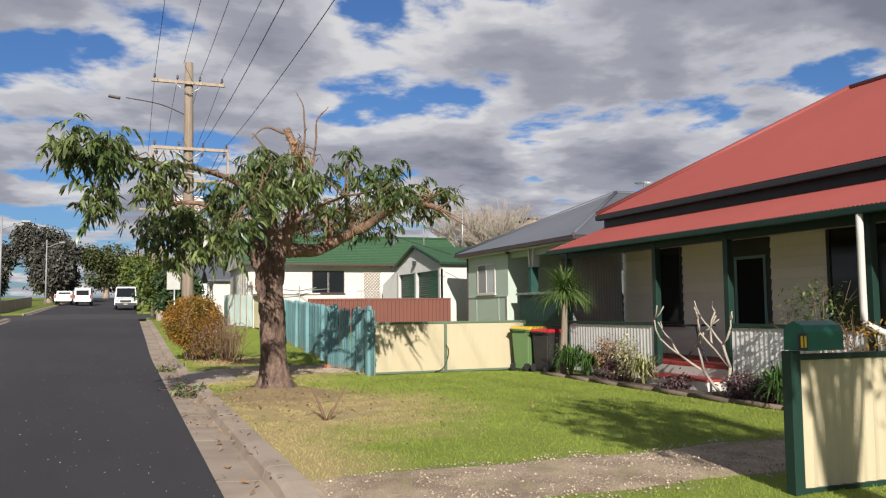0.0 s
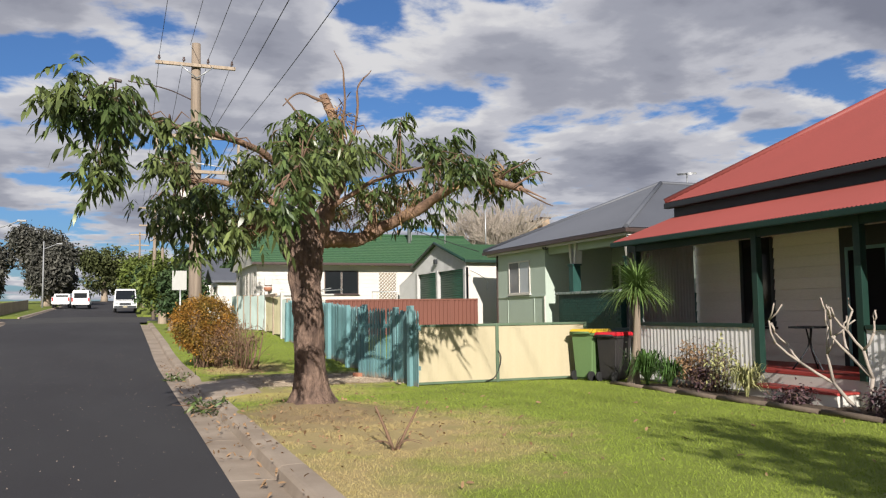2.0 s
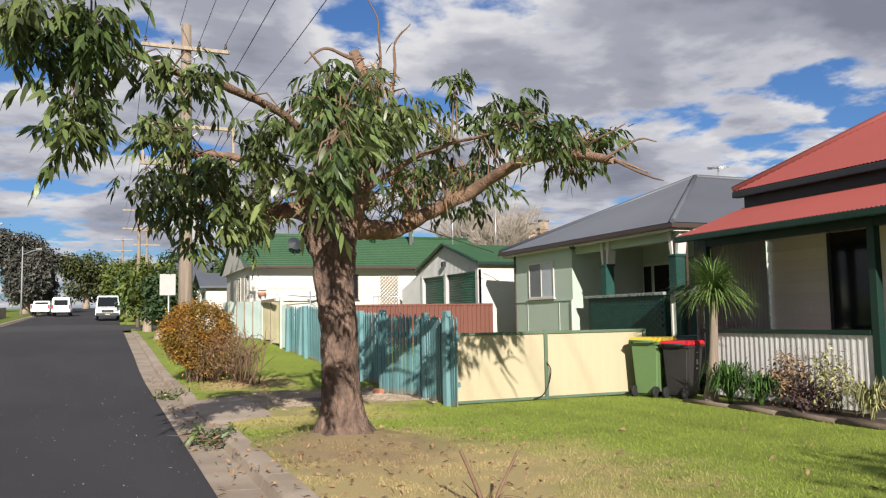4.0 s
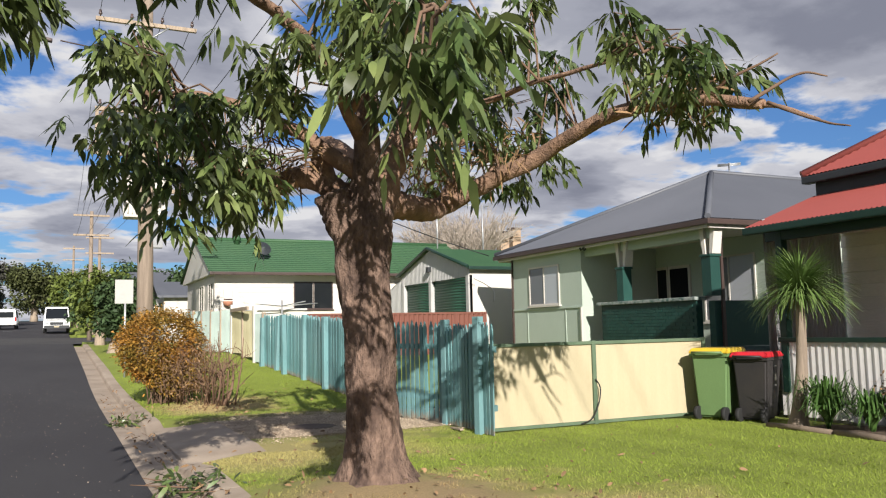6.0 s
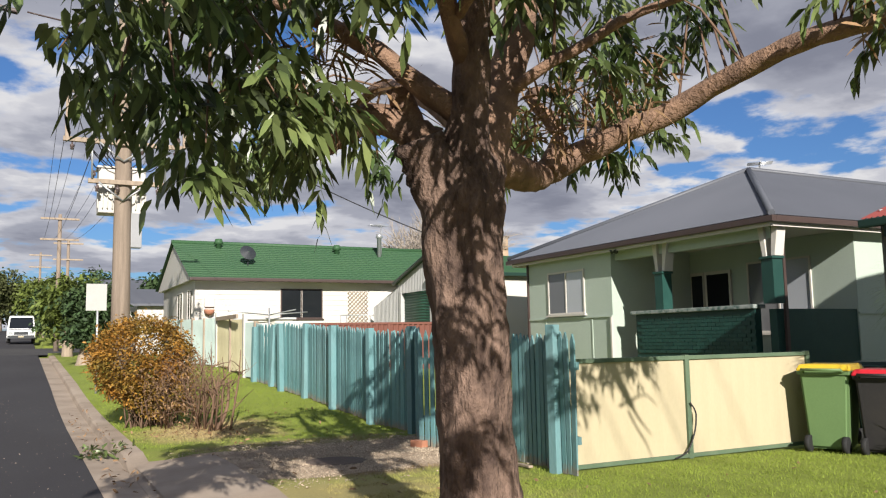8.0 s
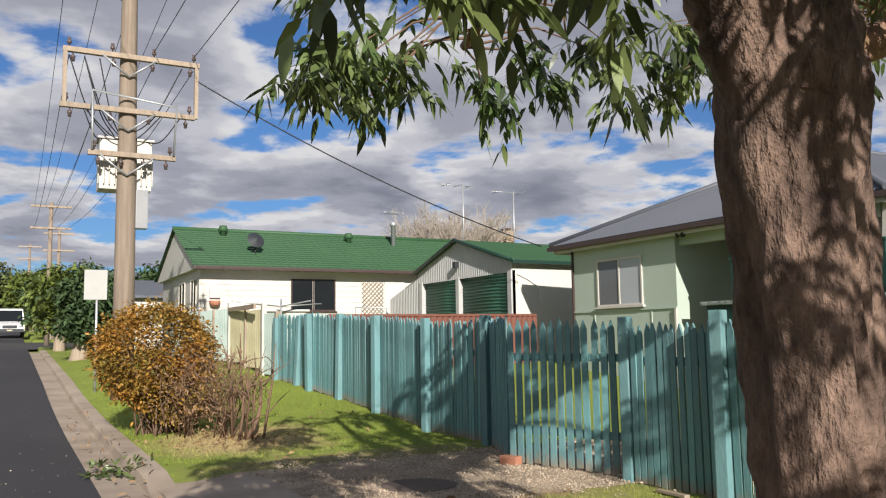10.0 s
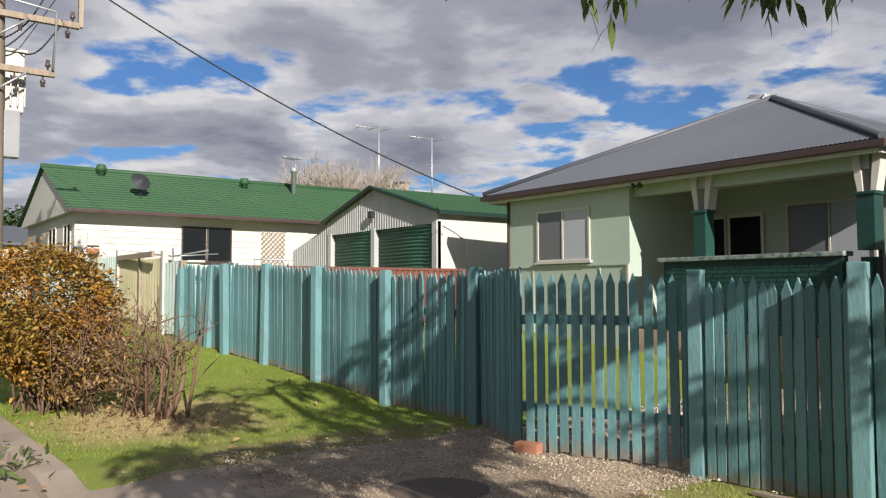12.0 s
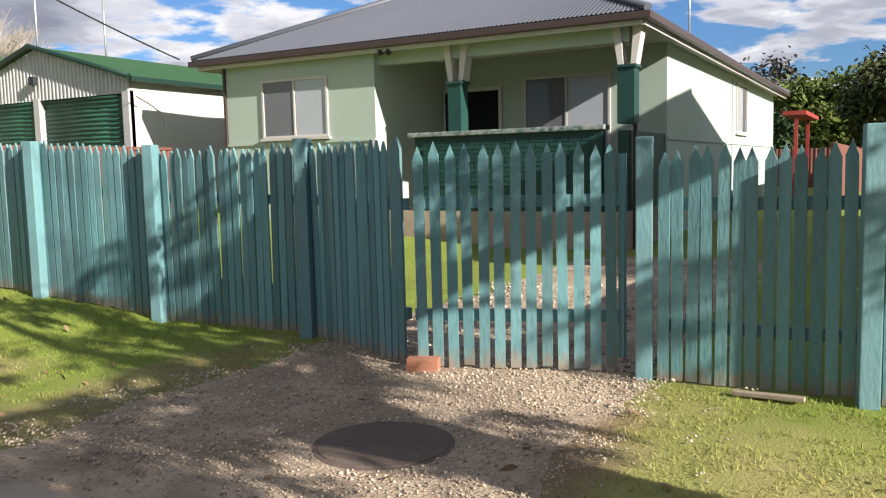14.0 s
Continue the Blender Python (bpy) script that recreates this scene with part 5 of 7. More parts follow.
tube(bm, spline([(9.2, 15.98, 0.05), (9.22, 15.95, 0.4), (9.25, 15.9, 0.95), (9.27, 15.88, 1.8)], 5), [0.16, 0.14, 0.125, 0.11, 0.10, 0.095, 0.09, 0.085, 0.08, 0.078, 0.075, 0.072, 0.07, 0.068, 0.065, 0.06], 10, 0.04)
part("trunk", bm, M_palebark, palm)
rr = np.random.default_rng(8)
verts, faces = [], []
for i in range(950):
    a, el = rr.uniform(0, 6.28), rr.uniform(0.1, 1.52)
    L = rr.uniform(0.65, 0.95)
    b = len(verts)
    px, pz, ang = 0.0, 0.0, el
    for k in range(7):
        ww = 0.012 * (1 - k / 7.5)
        for s in (-1, 1):
            verts.append((9.27 + math.cos(a) * px - math.sin(a) * ww * s, 15.88 + math.sin(a) * px + math.cos(a) * ww * s, 1.84 + pz))
        px += math.cos(ang) * L / 6
        pz += math.sin(ang) * L / 6
        ang -= rr.uniform(0.08, 0.36)
    faces += [(b + 2 * k, b + 2 * k + 1, b + 2 * k + 3, b + 2 * k + 2) for k in range(6)]
part("foliage", fast_mesh("leaves", verts, faces, M_palm, True), None, palm)["kind"] = "stuff"
frang = thing("frangipani", (9.35, 10.9, 0.1), "leafless frangipani with stubby pale grey branches", "tree")
bm = bmesh.new()
M_frang = material("pale_bark", (0.36, 0.31, 0.26), 0.85, (0.27, 0.23, 0.19), 6, 30, 0.6, 0.2, 0.2)


def forks(bm, p, d, L, r, depth, rnd):
    e = p + d * L
    tube(bm, [p, p.lerp(e, 0.5) + Vector((rnd.uniform(-.02, .02), rnd.uniform(-.02, .02), -0.015)), e], [r, r * 0.93, r * 0.85], 8)
    if depth:
        for k in range(2 if depth > 2 else rnd.choice((1, 2))):
            q = (d + Vector((rnd.uniform(-0.6, 0.6), rnd.uniform(-1.1, 1.1), rnd.uniform(0.0, 0.55)))).normalized()
            forks(bm, e, q, L * rnd.uniform(0.6, 0.9), r * 0.82, depth - 1, rnd)


fr = random.Random(4)
forks(bm, Vector((9.4, 10.9, 0.05)), Vector((-0.1, 0.75, 0.75)).normalized(), 0.6, 0.028, 4, fr)
forks(bm, Vector((9.4, 10.8, 0.05)), Vector((-0.1, -0.25, 1.0)).normalized(), 0.55, 0.03, 4, fr)
part("branch_growth", bm, M_frang, frang)["kind"] = "stuff"


# far trees
def far_tree(x, y, h, crown, mat, label, seed, trunk_r=0.25, leaf=0.38, n=420, lean=0.0, low=0.24):
    r = np.random.default_rng(seed)
    z = 0.1 + rise(y)
    t = thing("tree", (x, y, z), label, "tree")
    bm = bmesh.new()
    top = Vector((x + lean, y, z + h * 0.55))
    tube(bm, spline([(x, y, z - 0.2), (x + lean * 0.4, y, z + h * 0.25), top], 4), [trunk_r * k for k in (1.3, 1.1, 1, 0.95, 0.9, 0.8, 0.7, 0.6, 0.5)], 8, 0.05)
    balls = []
    for i in range(14):
        a = r.uniform(0, 6.28)
        c = Vector((x + lean + crown * 0.62 * math.cos(a) * r.uniform(0.1, 1), y + crown * 0.62 * math.sin(a) * r.uniform(0.1, 1), z + h * r.uniform(low, 0.84)))
        balls.append((c, (crown * r.uniform(0.3, 0.52), crown * r.uniform(0.3, 0.52), h * r.uniform(0.12, 0.2))))
        tube(bm, [top - Vector((0, 0, h * 0.2)), top.lerp(c, 0.5), c], [trunk_r * 0.5, trunk_r * 0.35, trunk_r * 0.1], 5, cap=False)
    part("trunk", bm, M_timber, t)
    cs = np.concatenate([in_ball(r, c, s, n // 10, 0.5) for c, s in balls])
    part("crown", leaf_mesh("crown", cs, 8, leaf, leaf * 0.5, leaf * 0.6, 0.25, mat, seed), None, t)


M_gum = material("gum_leaf", (0.062, 0.062, 0.05), 0.7, (0.10, 0.094, 0.078), 0.5, 3, 0.7, 0.3, 0.0, spread=0.5)
M_olive = material("olive_leaf", (0.055, 0.065, 0.022), 0.7, (0.085, 0.092, 0.032), 0.5, 3, 0.7, 0.3, 0.0, spread=0.5)
M_bright = material("bright_leaf", (0.12, 0.15, 0.03), 0.6, (0.075, 0.11, 0.025), 0.7, 3, 0.6, 0.3, 0.0, spread=0.4, translucent=0.15)
M_deep = material("deep_leaf", (0.035, 0.065, 0.022), 0.7, (0.06, 0.09, 0.03), 0.6, 3, 0.6, 0.3, 0.0, spread=0.4)
for args in ((-8.9, 112, 9.9, 4.3, M_gum, "large greyish gum tree across the street", 1, 0.5, 0.46, 2300), (-17, 120, 8, 4.5, M_gum, "greyish gum tree beyond far fence", 2, 0.4, 0.6, 1000),
             (-3.2, 150, 9.5, 5.5, M_olive, "broad olive-green tree at the end of the street", 3, 0.5, 0.6, 700), (3.5, 150, 8.5, 5.0, M_olive, "olive-green tree at the street end", 4, 0.4, 0.6, 500),
             (1.9, 100, 6.6, 3.0, M_bright, "bright green street tree on the verge", 5, 0.25, 0.4, 600), (3.6, 84, 5.0, 2.6, M_bright, "leafy street tree in sun", 6, 0.22, 0.36, 500),
             (2.6, 74, 4.6, 2.2, M_deep, "dark leafy street tree", 7, 0.22, 0.34, 420), (2.4, 47, 3.6, 1.9, M_deep, "dense verge tree with a leaning trunk", 8, 0.3, 0.24, 620, 0.5),
             (2.2, 56, 4.2, 2.2, M_bright, "leafy verge tree by the kerb", 9, 0.25, 0.28, 560), (-24, 125, 8, 5, M_deep, "dark green tree behind far houses", 10, 0.4, 0.6, 420),
             (-13, 160, 9, 6, M_olive, "distant olive tree beyond the road", 11, 0.4, 0.7, 420), (10, 120, 8, 5, M_deep, "dark tree behind the houses", 12, 0.4, 0.6, 420),
             (9, 75, 5.5, 3, M_deep, "dark garden tree behind a house", 13, 0.3, 0.45, 420), (-30, 150, 10, 7, M_olive, "distant hazy olive-green tree", 14, 0.4, 0.8, 420), (20, 165, 9, 8, M_olive, "distant hazy olive-green tree", 15, 0.4, 0.8, 420),
             (62, 26.5, 8.6, 4.5, M_gum, "tall dark conifer-like tree behind the yard", 21, 0.5, 0.5, 700), (56, 21.0, 7.0, 4.6, M_bright, "broad green tree behind the yard", 22, 0.4, 0.45, 700),
             (50, 17.5, 6.5, 3.8, M_olive, "brownish-green conifer behind the yard", 23, 0.4, 0.4, 700), (70, 15, 9.5, 6, M_olive, "tall tree behind the yard", 24, 0.5, 0.6, 600),
             (48, 24, 4.2, 3.0, M_deep, "dark leafy tree behind the yard", 25, 0.3, 0.35, 500), (60, 32, 7, 5, M_deep, "dark tree behind the yard", 26, 0.4, 0.5, 420)):
    far_tree(*args)
# out of view, added as the source of the leafy shadow on the lawn
far_tree(4.0, -1.7, 6.3, 1.3, M_leaf, "small unseen tree shading the near lawn", 51, 0.08, 0.17, 120, low=0.74)
bare = thing("bare_tree", (31.9, 70, 1.4), "leafless pale tree behind the garage", "tree")
bm = bmesh.new()
br = np.random.default_rng(33)


def grow(p, d, L, r, depth):
    e = p + d * L
    tube(bm, [p, e], [r, r * 0.75], 5, cap=False)
    if depth:
        for k in range(4 if depth > 1 else 5):
            q = (d + Vector((br.normal() * 0.5, br.normal() * 0.5, br.uniform(-0.1, 0.45)))).normalized()
            grow(e if k < 2 else p.lerp(e, br.uniform(0.5, 1)), q, L * br.uniform(0.6, 0.85), r * 0.62, depth - 1)


for k in range(4):
    grow(Vector((31.9 + br.normal() * 0.3, 70, 1.2)), Vector((br.normal() * 0.25, br.normal() * 0.2, 1)).normalized(), 3.6, 0.16, 5)
part("branch_growth", bm, M_frang, bare)["kind"] = "stuff"


# ---- poles, wires, sign ----
def crossarm(parent, x0, x1, y, z, s=0.11):
    bm = bmesh.new()
    bevelled(bm, x0, x1, y - s / 2, y + s / 2, z - s / 2, z + s / 2, 0.012)
    return part("crossarm", bm, M_timber, parent, "weathered timber crossarm")


def insulator(parent, x, y, z, up=1):
    bm = bmesh.new()
    tube(bm, [(x, y, z), (x, y, z + up * 0.06), (x, y, z + up * 0.07), (x, y, z + up * 0.12), (x, y, z + up * 0.13), (x, y, z + up * 0.19)], [0.015, 0.02, 0.05, 0.05, 0.035, 0.04], 8)
    part("insulator", bm, M_porcelain, parent)


PX, PY = 2.2, 31.4
pz = 0.1 + rise(PY)
pole = thing("power_pole", (PX, PY, pz), "weathered timber power pole with transformer and crossarms", "power pole")
bm = bmesh.new()
tube(bm, [(PX + 0.05, PY, pz - 0.2), (PX + 0.04, PY, 3), (PX + 0.02, PY, 6), (PX, PY, 9), (PX - 0.01, PY, 10.95)], [0.235, 0.21, 0.19, 0.165, 0.15], 16, 0.03)
part("shaft", bm, M_palebark, pole, "grey-brown timber shaft")
for z, a, b in ((10.12, 0.85, 3.5), (7.62, 0.88, 3.68), (6.42, 0.85, 3.6), (5.45, 1.42, 3.2)):
    arm = crossarm(pole, a, b, PY - 0.22, z)
    n = 4 if z > 7 else 2
    for k in range(n):
        insulator(pole, a + 0.12 + (b - a - 0.24) * k / (n - 1), PY - 0.22, z + 0.06)
    if z < 10:
        for k in range(4):
            insulator(pole, a + 0.2 + (b - a - 0.4) * k / 3, PY - 0.22, z - 0.06, -1)
    for s in (-1, 1):
        bm = bmesh.new()
        tube(bm, [(PX + s * 0.55, PY - 0.27, z - 0.03), (PX, PY - 0.24, z - 0.45)], 0.022, 6)
        part("brace", bm, M_steel, pole)
for x in (0.93, 3.62):
    boxpart("hanger", (x - 0.04, x + 0.04, PY - 0.27, PY - 0.18, 6.4, 7.6), M_timber, pole)
bm = bmesh.new()
tube(bm, [(1.45, PY - 0.3, 6.35), (1.48, PY - 0.3, 6.78), (3.2, PY - 0.3, 6.6), (3.15, PY - 0.3, 5.5)], 0.025, 6)
tube(bm, [(1.48, PY - 0.3, 6.7), (1.5, PY - 0.3, 5.5)], 0.025, 6)
part("switch_frame", bm, M_steel, pole)
for x0, x1 in ((1.68, 2.1), (2.32, 2.76)):
    tx = boxpart("transformer_tank", (x0, x1, PY + 0.12, PY + 0.72, 4.75, 5.85), M_white, pole, "cream transformer tank", 0.04)
    for k in range(5):
        boxpart("fin", (x0 - 0.03 + (x1 - x0 + 0.02) * k / 4, x0 - 0.01 + (x1 - x0 + 0.02) * k / 4, PY + 0.05, PY + 0.12, 4.85, 5.45), M_white, tx)
    boxpart("lid", (x0 - 0.04, x1 + 0.04, PY + 0.08, PY + 0.76, 5.852, 5.9), M_white, tx, r=0.01)
boxpart("cable_box", (2.42, 2.68, PY - 0.05, PY + 0.2, 3.9, 4.75), M_cable, pole, "grey cable box", 0.02)
for i in range(9):
    r1 = random.Random(i)
    a = Vector((r1.choice((1.0, 1.3, 1.6, 2.9, 3.3, 3.5)), PY - 0.25, r1.choice((7.5, 6.4))))
    b = Vector((r1.uniform(1.75, 2.7), PY + 0.3, 5.95))
    bm = bmesh.new()
    tube(bm, spline([a, a.lerp(b, 0.5) + Vector((0, -0.1, -0.35)), b], 5), 0.014, 5)
    part("lead", bm, M_wire, pole)
bm = bmesh.new()
tube(bm, spline([(PX, PY, 8.9), (1.2, PY - 0.1, 9.25), (0.0, PY - 0.2, 9.38)], 5), 0.02, 8)
arm = part("lamp_arm", bm, M_gutter, pole)
bm = bmesh.new()
bevelled(bm, -0.26, 0.16, -0.09, 0.09, -0.04, 0.05, 0.035, pose(-0.35, PY - 0.2, 9.36, 0, 8, 0))
part("lamp_head", bm, M_gutter, arm, "grey street lamp head")


def wire(a, b, sag, r=0.009, label="sagging black overhead power line"):
    a, b = Vector(a), Vector(b)
    n = 28
    pts = [a.lerp(b, k / n) - Vector((0, 0, sag * 4 * (k / n) * (1 - k / n))) for k in range(n + 1)]
    bm = bmesh.new()
    tube(bm, pts, r, 5)
    solid("power_line", bm, M_wire, label, "cable", "overhead lines")


back = thing("power_pole", (2.1, -14, 0.1), "timber power pole behind the start of the walk", "power pole")
bm = bmesh.new()
tube(bm, [(2.1, -14, -0.1), (2.1, -14, 11)], [0.22, 0.15], 12)
part("shaft", bm, M_palebark, back)
for z, a, b in ((10.2, 0.8, 3.4), (8.0, 0.8, 3.6)):
    crossarm(back, a, b, -14.2, z)
NEXT = 66.0
nz_ = rise(NEXT)
for k in range(4):
    x = 0.97 + 2.4 * k / 3
    if k != 1:
        wire((x, PY - 0.22, 10.35), (x - 0.05, -14.2, 10.4), 0.75)
    wire((x, PY - 0.22, 10.3), (1.1 + 1.7 * k / 3, NEXT, 8.3 + nz_), 0.6)
    x = 1.0 + 2.55 * k / 3
    if k > 1:
        wire((x, PY - 0.22, 7.8), (x, -14.2, 8.1), 0.8)
    wire((x, PY - 0.22, 7.5), (1.1 + 1.7 * k / 3, NEXT, 6.9 + nz_), 0.6)
wire((3.6, PY - 0.2, 7.3), (12.38, 30.42, 3.78), 0.28, 0.016, "black service cable to the grey-roofed house")
wire((2.0, PY, 10.9), (2.0, -14, 11), 0.6)
for x, y, h, ar in ((2.0, NEXT, 8.4, 1), (1.6, 108, 9.0, 1), (-8.4, 66, 7.2, 0), (-8.6, 104, 7.5, 0), (-8.6, 132, 8, 1), (3.2, 82, 8.2, 1)):
    z = 0.1 + rise(y)
    p = thing("power_pole", (x, y, z), "distant timber power pole" if ar else "distant pole with a street lamp arm", "power pole")
    bm = bmesh.new()
    tube(bm, [(x, y, z - 0.1), (x, y, z + h)], [0.16, 0.11] if ar else [0.1, 0.06], 8)
    part("shaft", bm, M_palebark if ar else M_cable, p)
    if ar:
        for zz in (h - 0.3, h - 1.6):
            crossarm(p, x - 1.1, x + 1.1, y - 0.15, z + zz, 0.12)
    else:
        bm = bmesh.new()
        tube(bm, [(x, y, z + h - 0.9), (x + 1.4, y, z + h - 0.3)], 0.04, 6)
        bevelled(bm, x + 1.3, x + 1.9, y - 0.12, y + 0.12, z + h - 0.34, z + h - 0.2, 0.04)
        part("lamp_arm", bm, M_cable, p)
M_signback = material("sign_back", (0.40, 0.395, 0.37), 0.5, (0.33, 0.325, 0.30), 2, 30, 0.5, 0.1, 0.02)
sign = thing("street_sign", (1.95, 33.5, 0.3), "blank grey back of a street sign on a thin post", "sign")
boxpart("plate", (1.6, 2.1, 33.49, 33.5, 2.45, 3.15), M_signback, sign)
bm = bmesh.new()
tube(bm, [(1.9, 33.53, 0.1), (1.88, 33.53, 3.1)], 0.03, 8)
part("post", bm, M_steel, sign)


# ---- vehicles ----
M_carwhite = material("white_car_paint", (0.75, 0.75, 0.73), 0.25, None, 1, 20, 0.1, 0.03, 0.0, coat=0.6)
M_tyre = material("tyre", (0.02, 0.02, 0.02), 0.8, None, 3, 40, 0.3, 0.2, 0.1)
M_lamp = material("headlamp", (0.6, 0.62, 0.62), 0.15, None, 3, 40, 0.1, 0.1, 0.0, metal=0.5)
M_tail = material("tail_lamp", (0.35, 0.02, 0.015), 0.3, None, 3, 40, 0.1, 0.1, 0.0)


def van(name, x, y, heading, length, width, height, bonnet, label, category, tray=False):
    """A van or ute; the nose points along -y before turning."""
    z = 0.05 + rise(y)
    m = Matrix.Translation((x, y, z)) @ pose(0, 0, 0, 0, 0, heading)
    v = thing(name, (x, y, z), label, category)
    L, W, H = length / 2, width / 2, height
    if tray:
        prof = [(-L, 0.35), (-L, 0.85), (-L + 0.95, 1.0), (-L + 1.55, H), (-L + 2.7, H), (-L + 2.9, 0.95), (L, 0.95), (L, 0.4)]
    else:
        prof = [(-L, 0.35), (-L, 0.95), (-L + bonnet, 1.12), (-L + bonnet + 0.65, H - 0.08), (-L + bonnet + 1.0, H), (L - 0.1, H - 0.02), (L, H - 0.2), (L, 0.4)]
    bm = bmesh.new()
    prism(bm, prof, -W, W)
    for k in bm.verts:
        s = 1 - 0.13 * max(0, (k.co.z - 1.0) / (H - 1.0))
        k.co = Vector((k.co.y * s, k.co.x, k.co.z))
    bmesh.ops.bevel(bm, geom=bm.edges[:], offset=0.05, segments=2, affect="EDGES")
    bm.transform(m)
    body = part("body", bm, M_carwhite, v)

    def bx(nm, b, mat, lab=""):
        q = bmesh.new()
        box(q, *b)
        q.transform(m)
        return part(nm, q, mat, body, lab)
    if not tray:
        q = bmesh.new()
        y0, y1 = -L + bonnet - 0.02, -L + bonnet + 0.62
        vs = [q.verts.new(p) for p in ((-W * 0.86, y0, 1.14), (W * 0.86, y0, 1.14), (W * 0.8, y1 - 0.06, H - 0.16), (-W * 0.8, y1 - 0.06, H - 0.16))]
        q.faces.new(vs)
        ext = bmesh.ops.extrude_face_region(q, geom=q.faces[:])
        for e in ext["geom"]:
            if isinstance(e, bmesh.types.BMVert):
                e.co.y -= 0.03
        q.transform(m)
        part("windscreen", q, M_glass, body)
        bx("rear_window", (-W * 0.7, W * 0.7, L - 0.01, L + 0.012, H - 0.85, H - 0.3), M_glass)
    else:
        bx("rear_window", (-W * 0.7, W * 0.7, -L + 2.84, -L + 2.9, 1.05, H - 0.15), M_glass)
        bx("tray_side", (-W, -W + 0.05, -L + 3.0, L, 0.9, 1.2), M_carwhite)
        bx("tray_side", (W - 0.05, W, -L + 3.0, L, 0.9, 1.2), M_carwhite)
        bx("tailgate", (-W + 0.05, W - 0.05, L - 0.05, L, 0.9, 1.2), M_carwhite)
    for s in (-1, 1):
        bx("side_window", (s * W * 0.965 - 0.02, s * W * 0.965 + 0.02, -L + bonnet + 0.3, -L + bonnet + 1.2, 1.15, H - 0.35), M_glass)
        bx("headlight", (s * W * 0.72 - 0.14, s * W * 0.72 + 0.14, -L - 0.03, -L + 0.03, 0.68, 0.86), M_lamp)
        bx("tail_light", (s * W * 0.9 - 0.07, s * W * 0.9 + 0.07, L - 0.02, L + 0.03, 0.75, 1.15), M_tail)
        for yy in (-L + 0.85, L - 0.9):
            q = bmesh.new()
            tube(q, [(s * (W - 0.22), yy, 0.33), (s * (W + 0.01), yy, 0.33)], 0.33, 18)
            q.transform(m)
            wh = part("wheel", q, M_tyre, v)
            q = bmesh.new()
            tube(q, [(s * (W - 0.05), yy, 0.33), (s * (W + 0.025), yy, 0.33)], 0.2, 12)
            q.transform(m)
            part("rim", q, M_steel, wh)
    bx("grille", (-W * 0.5, W * 0.5, -L - 0.025, -L + 0.02, 0.62, 0.85), M_shade)
    bx("bumper", (-W * 0.95, W * 0.95, -L - 0.06, -L + 0.1, 0.34, 0.58), M_shade)
    bx("number_plate", (-0.18, 0.18, -L - 0.075, -L - 0.062, 0.42, 0.52), M_cream)


van("van", 0.05, 84, 0, 5.4, 1.95, 2.15, 0.9, "white delivery van parked at the kerb", "van")
van("van", -4.4, 100, 180, 4.8, 1.8, 1.95, 0.5, "white van standing in the road, seen from behind", "van")
van("ute", -6.6, 104, 180, 4.9, 1.8, 1.6, 0.9, "white utility truck with a tray", "ute", True)

# ---- far side of the street and neighbours ----
M_tealhouse = material("aqua_sheet", (0.20, 0.45, 0.42), 0.6, None, 1, 20, 0.3, 0.1, 0.0)


def plain_house(name, x0, x1, y0, y1, h, wall, roof, label, k=0.35, axis="x"):
    z = 0.1 + rise((y0 + y1) / 2)
    t = thing(name, ((x0 + x1) / 2, (y0 + y1) / 2, z), label, "house")
    boxpart("wall", (x0, x1, y0, y1, z - 0.3, z + h), wall, t)
    bm = bmesh.new()
    o = 0.4
    if axis == "x":
        ym = (y0 + y1) / 2
        prism(bm, [(y0 - o, z + h), (ym, z + h + (ym - y0 + o) * k), (y1 + o, z + h), (y1 + o, z + h - 0.12), (ym, z + h - 0.12 + (ym - y0 + o) * k), (y0 - o, z + h - 0.12)], x0 - o, x1 + o)
        for v in bm.verts:
            v.co.x, v.co.y = v.co.y, v.co.x
    else:
        xm = (x0 + x1) / 2
        prism(bm, [(x0 - o, z + h), (xm, z + h + (xm - x0 + o) * k), (x1 + o, z + h), (x1 + o, z + h - 0.12), (xm, z + h - 0.12 + (xm - x0 + o) * k), (x0 - o, z + h - 0.12)], y0 - o, y1 + o)
    part("roof", bm, roof, t)
    for a in (0.2, 0.65):
        ya = y0 + (y1 - y0) * a
        framed_window(t, "x", x0, ya, ya + 1.5, z + 1.1, z + 2.3, -1, M_white, 2)
        framed_window(t, "x", x1, ya, ya + 1.5, z + 1.1, z + 2.3, 1, M_white, 2)
    for a in (0.25, 0.65):
        xa = x0 + (x1 - x0) * a
        framed_window(t, "y", y0, xa, xa + 1.5, z + 1.1, z + 2.3, -1, M_white, 2)
    return t


plain_house("house", -26, -14, 92, 104, 2.7, M_tealhouse, M_corr, "low aqua shed-like house across the street")
plain_house("house", -30, -16, 52, 66, 3, M_white, M_greyroof, "white house across the street")
plain_house("house", 5.5, 14, 56, 60.5, 2.6, M_white, M_greyroof, "low white house beyond the green roof")
plain_house("house", 6, 18, 76, 88, 2.8, M_board, M_greyroof, "cream house beyond the crossing street")
plain_house("house", -30, -15, 8, 22, 3, M_board, M_red, "cream house on the opposite side")
plain_house("house", 10, 20, -14, -2, 3, M_white, M_greyroof, "white house behind the start of the walk", 0.4, "y")
lf = thing("timber_fence", (-9.3, 90, 1.5), "low timber paling fence across the street", "fence")
bm = bmesh.new()
box(bm, 0, 0.02, 0, 0.9, 0, 1.0)
pal = mesh_of("panel", bm, M_timber)
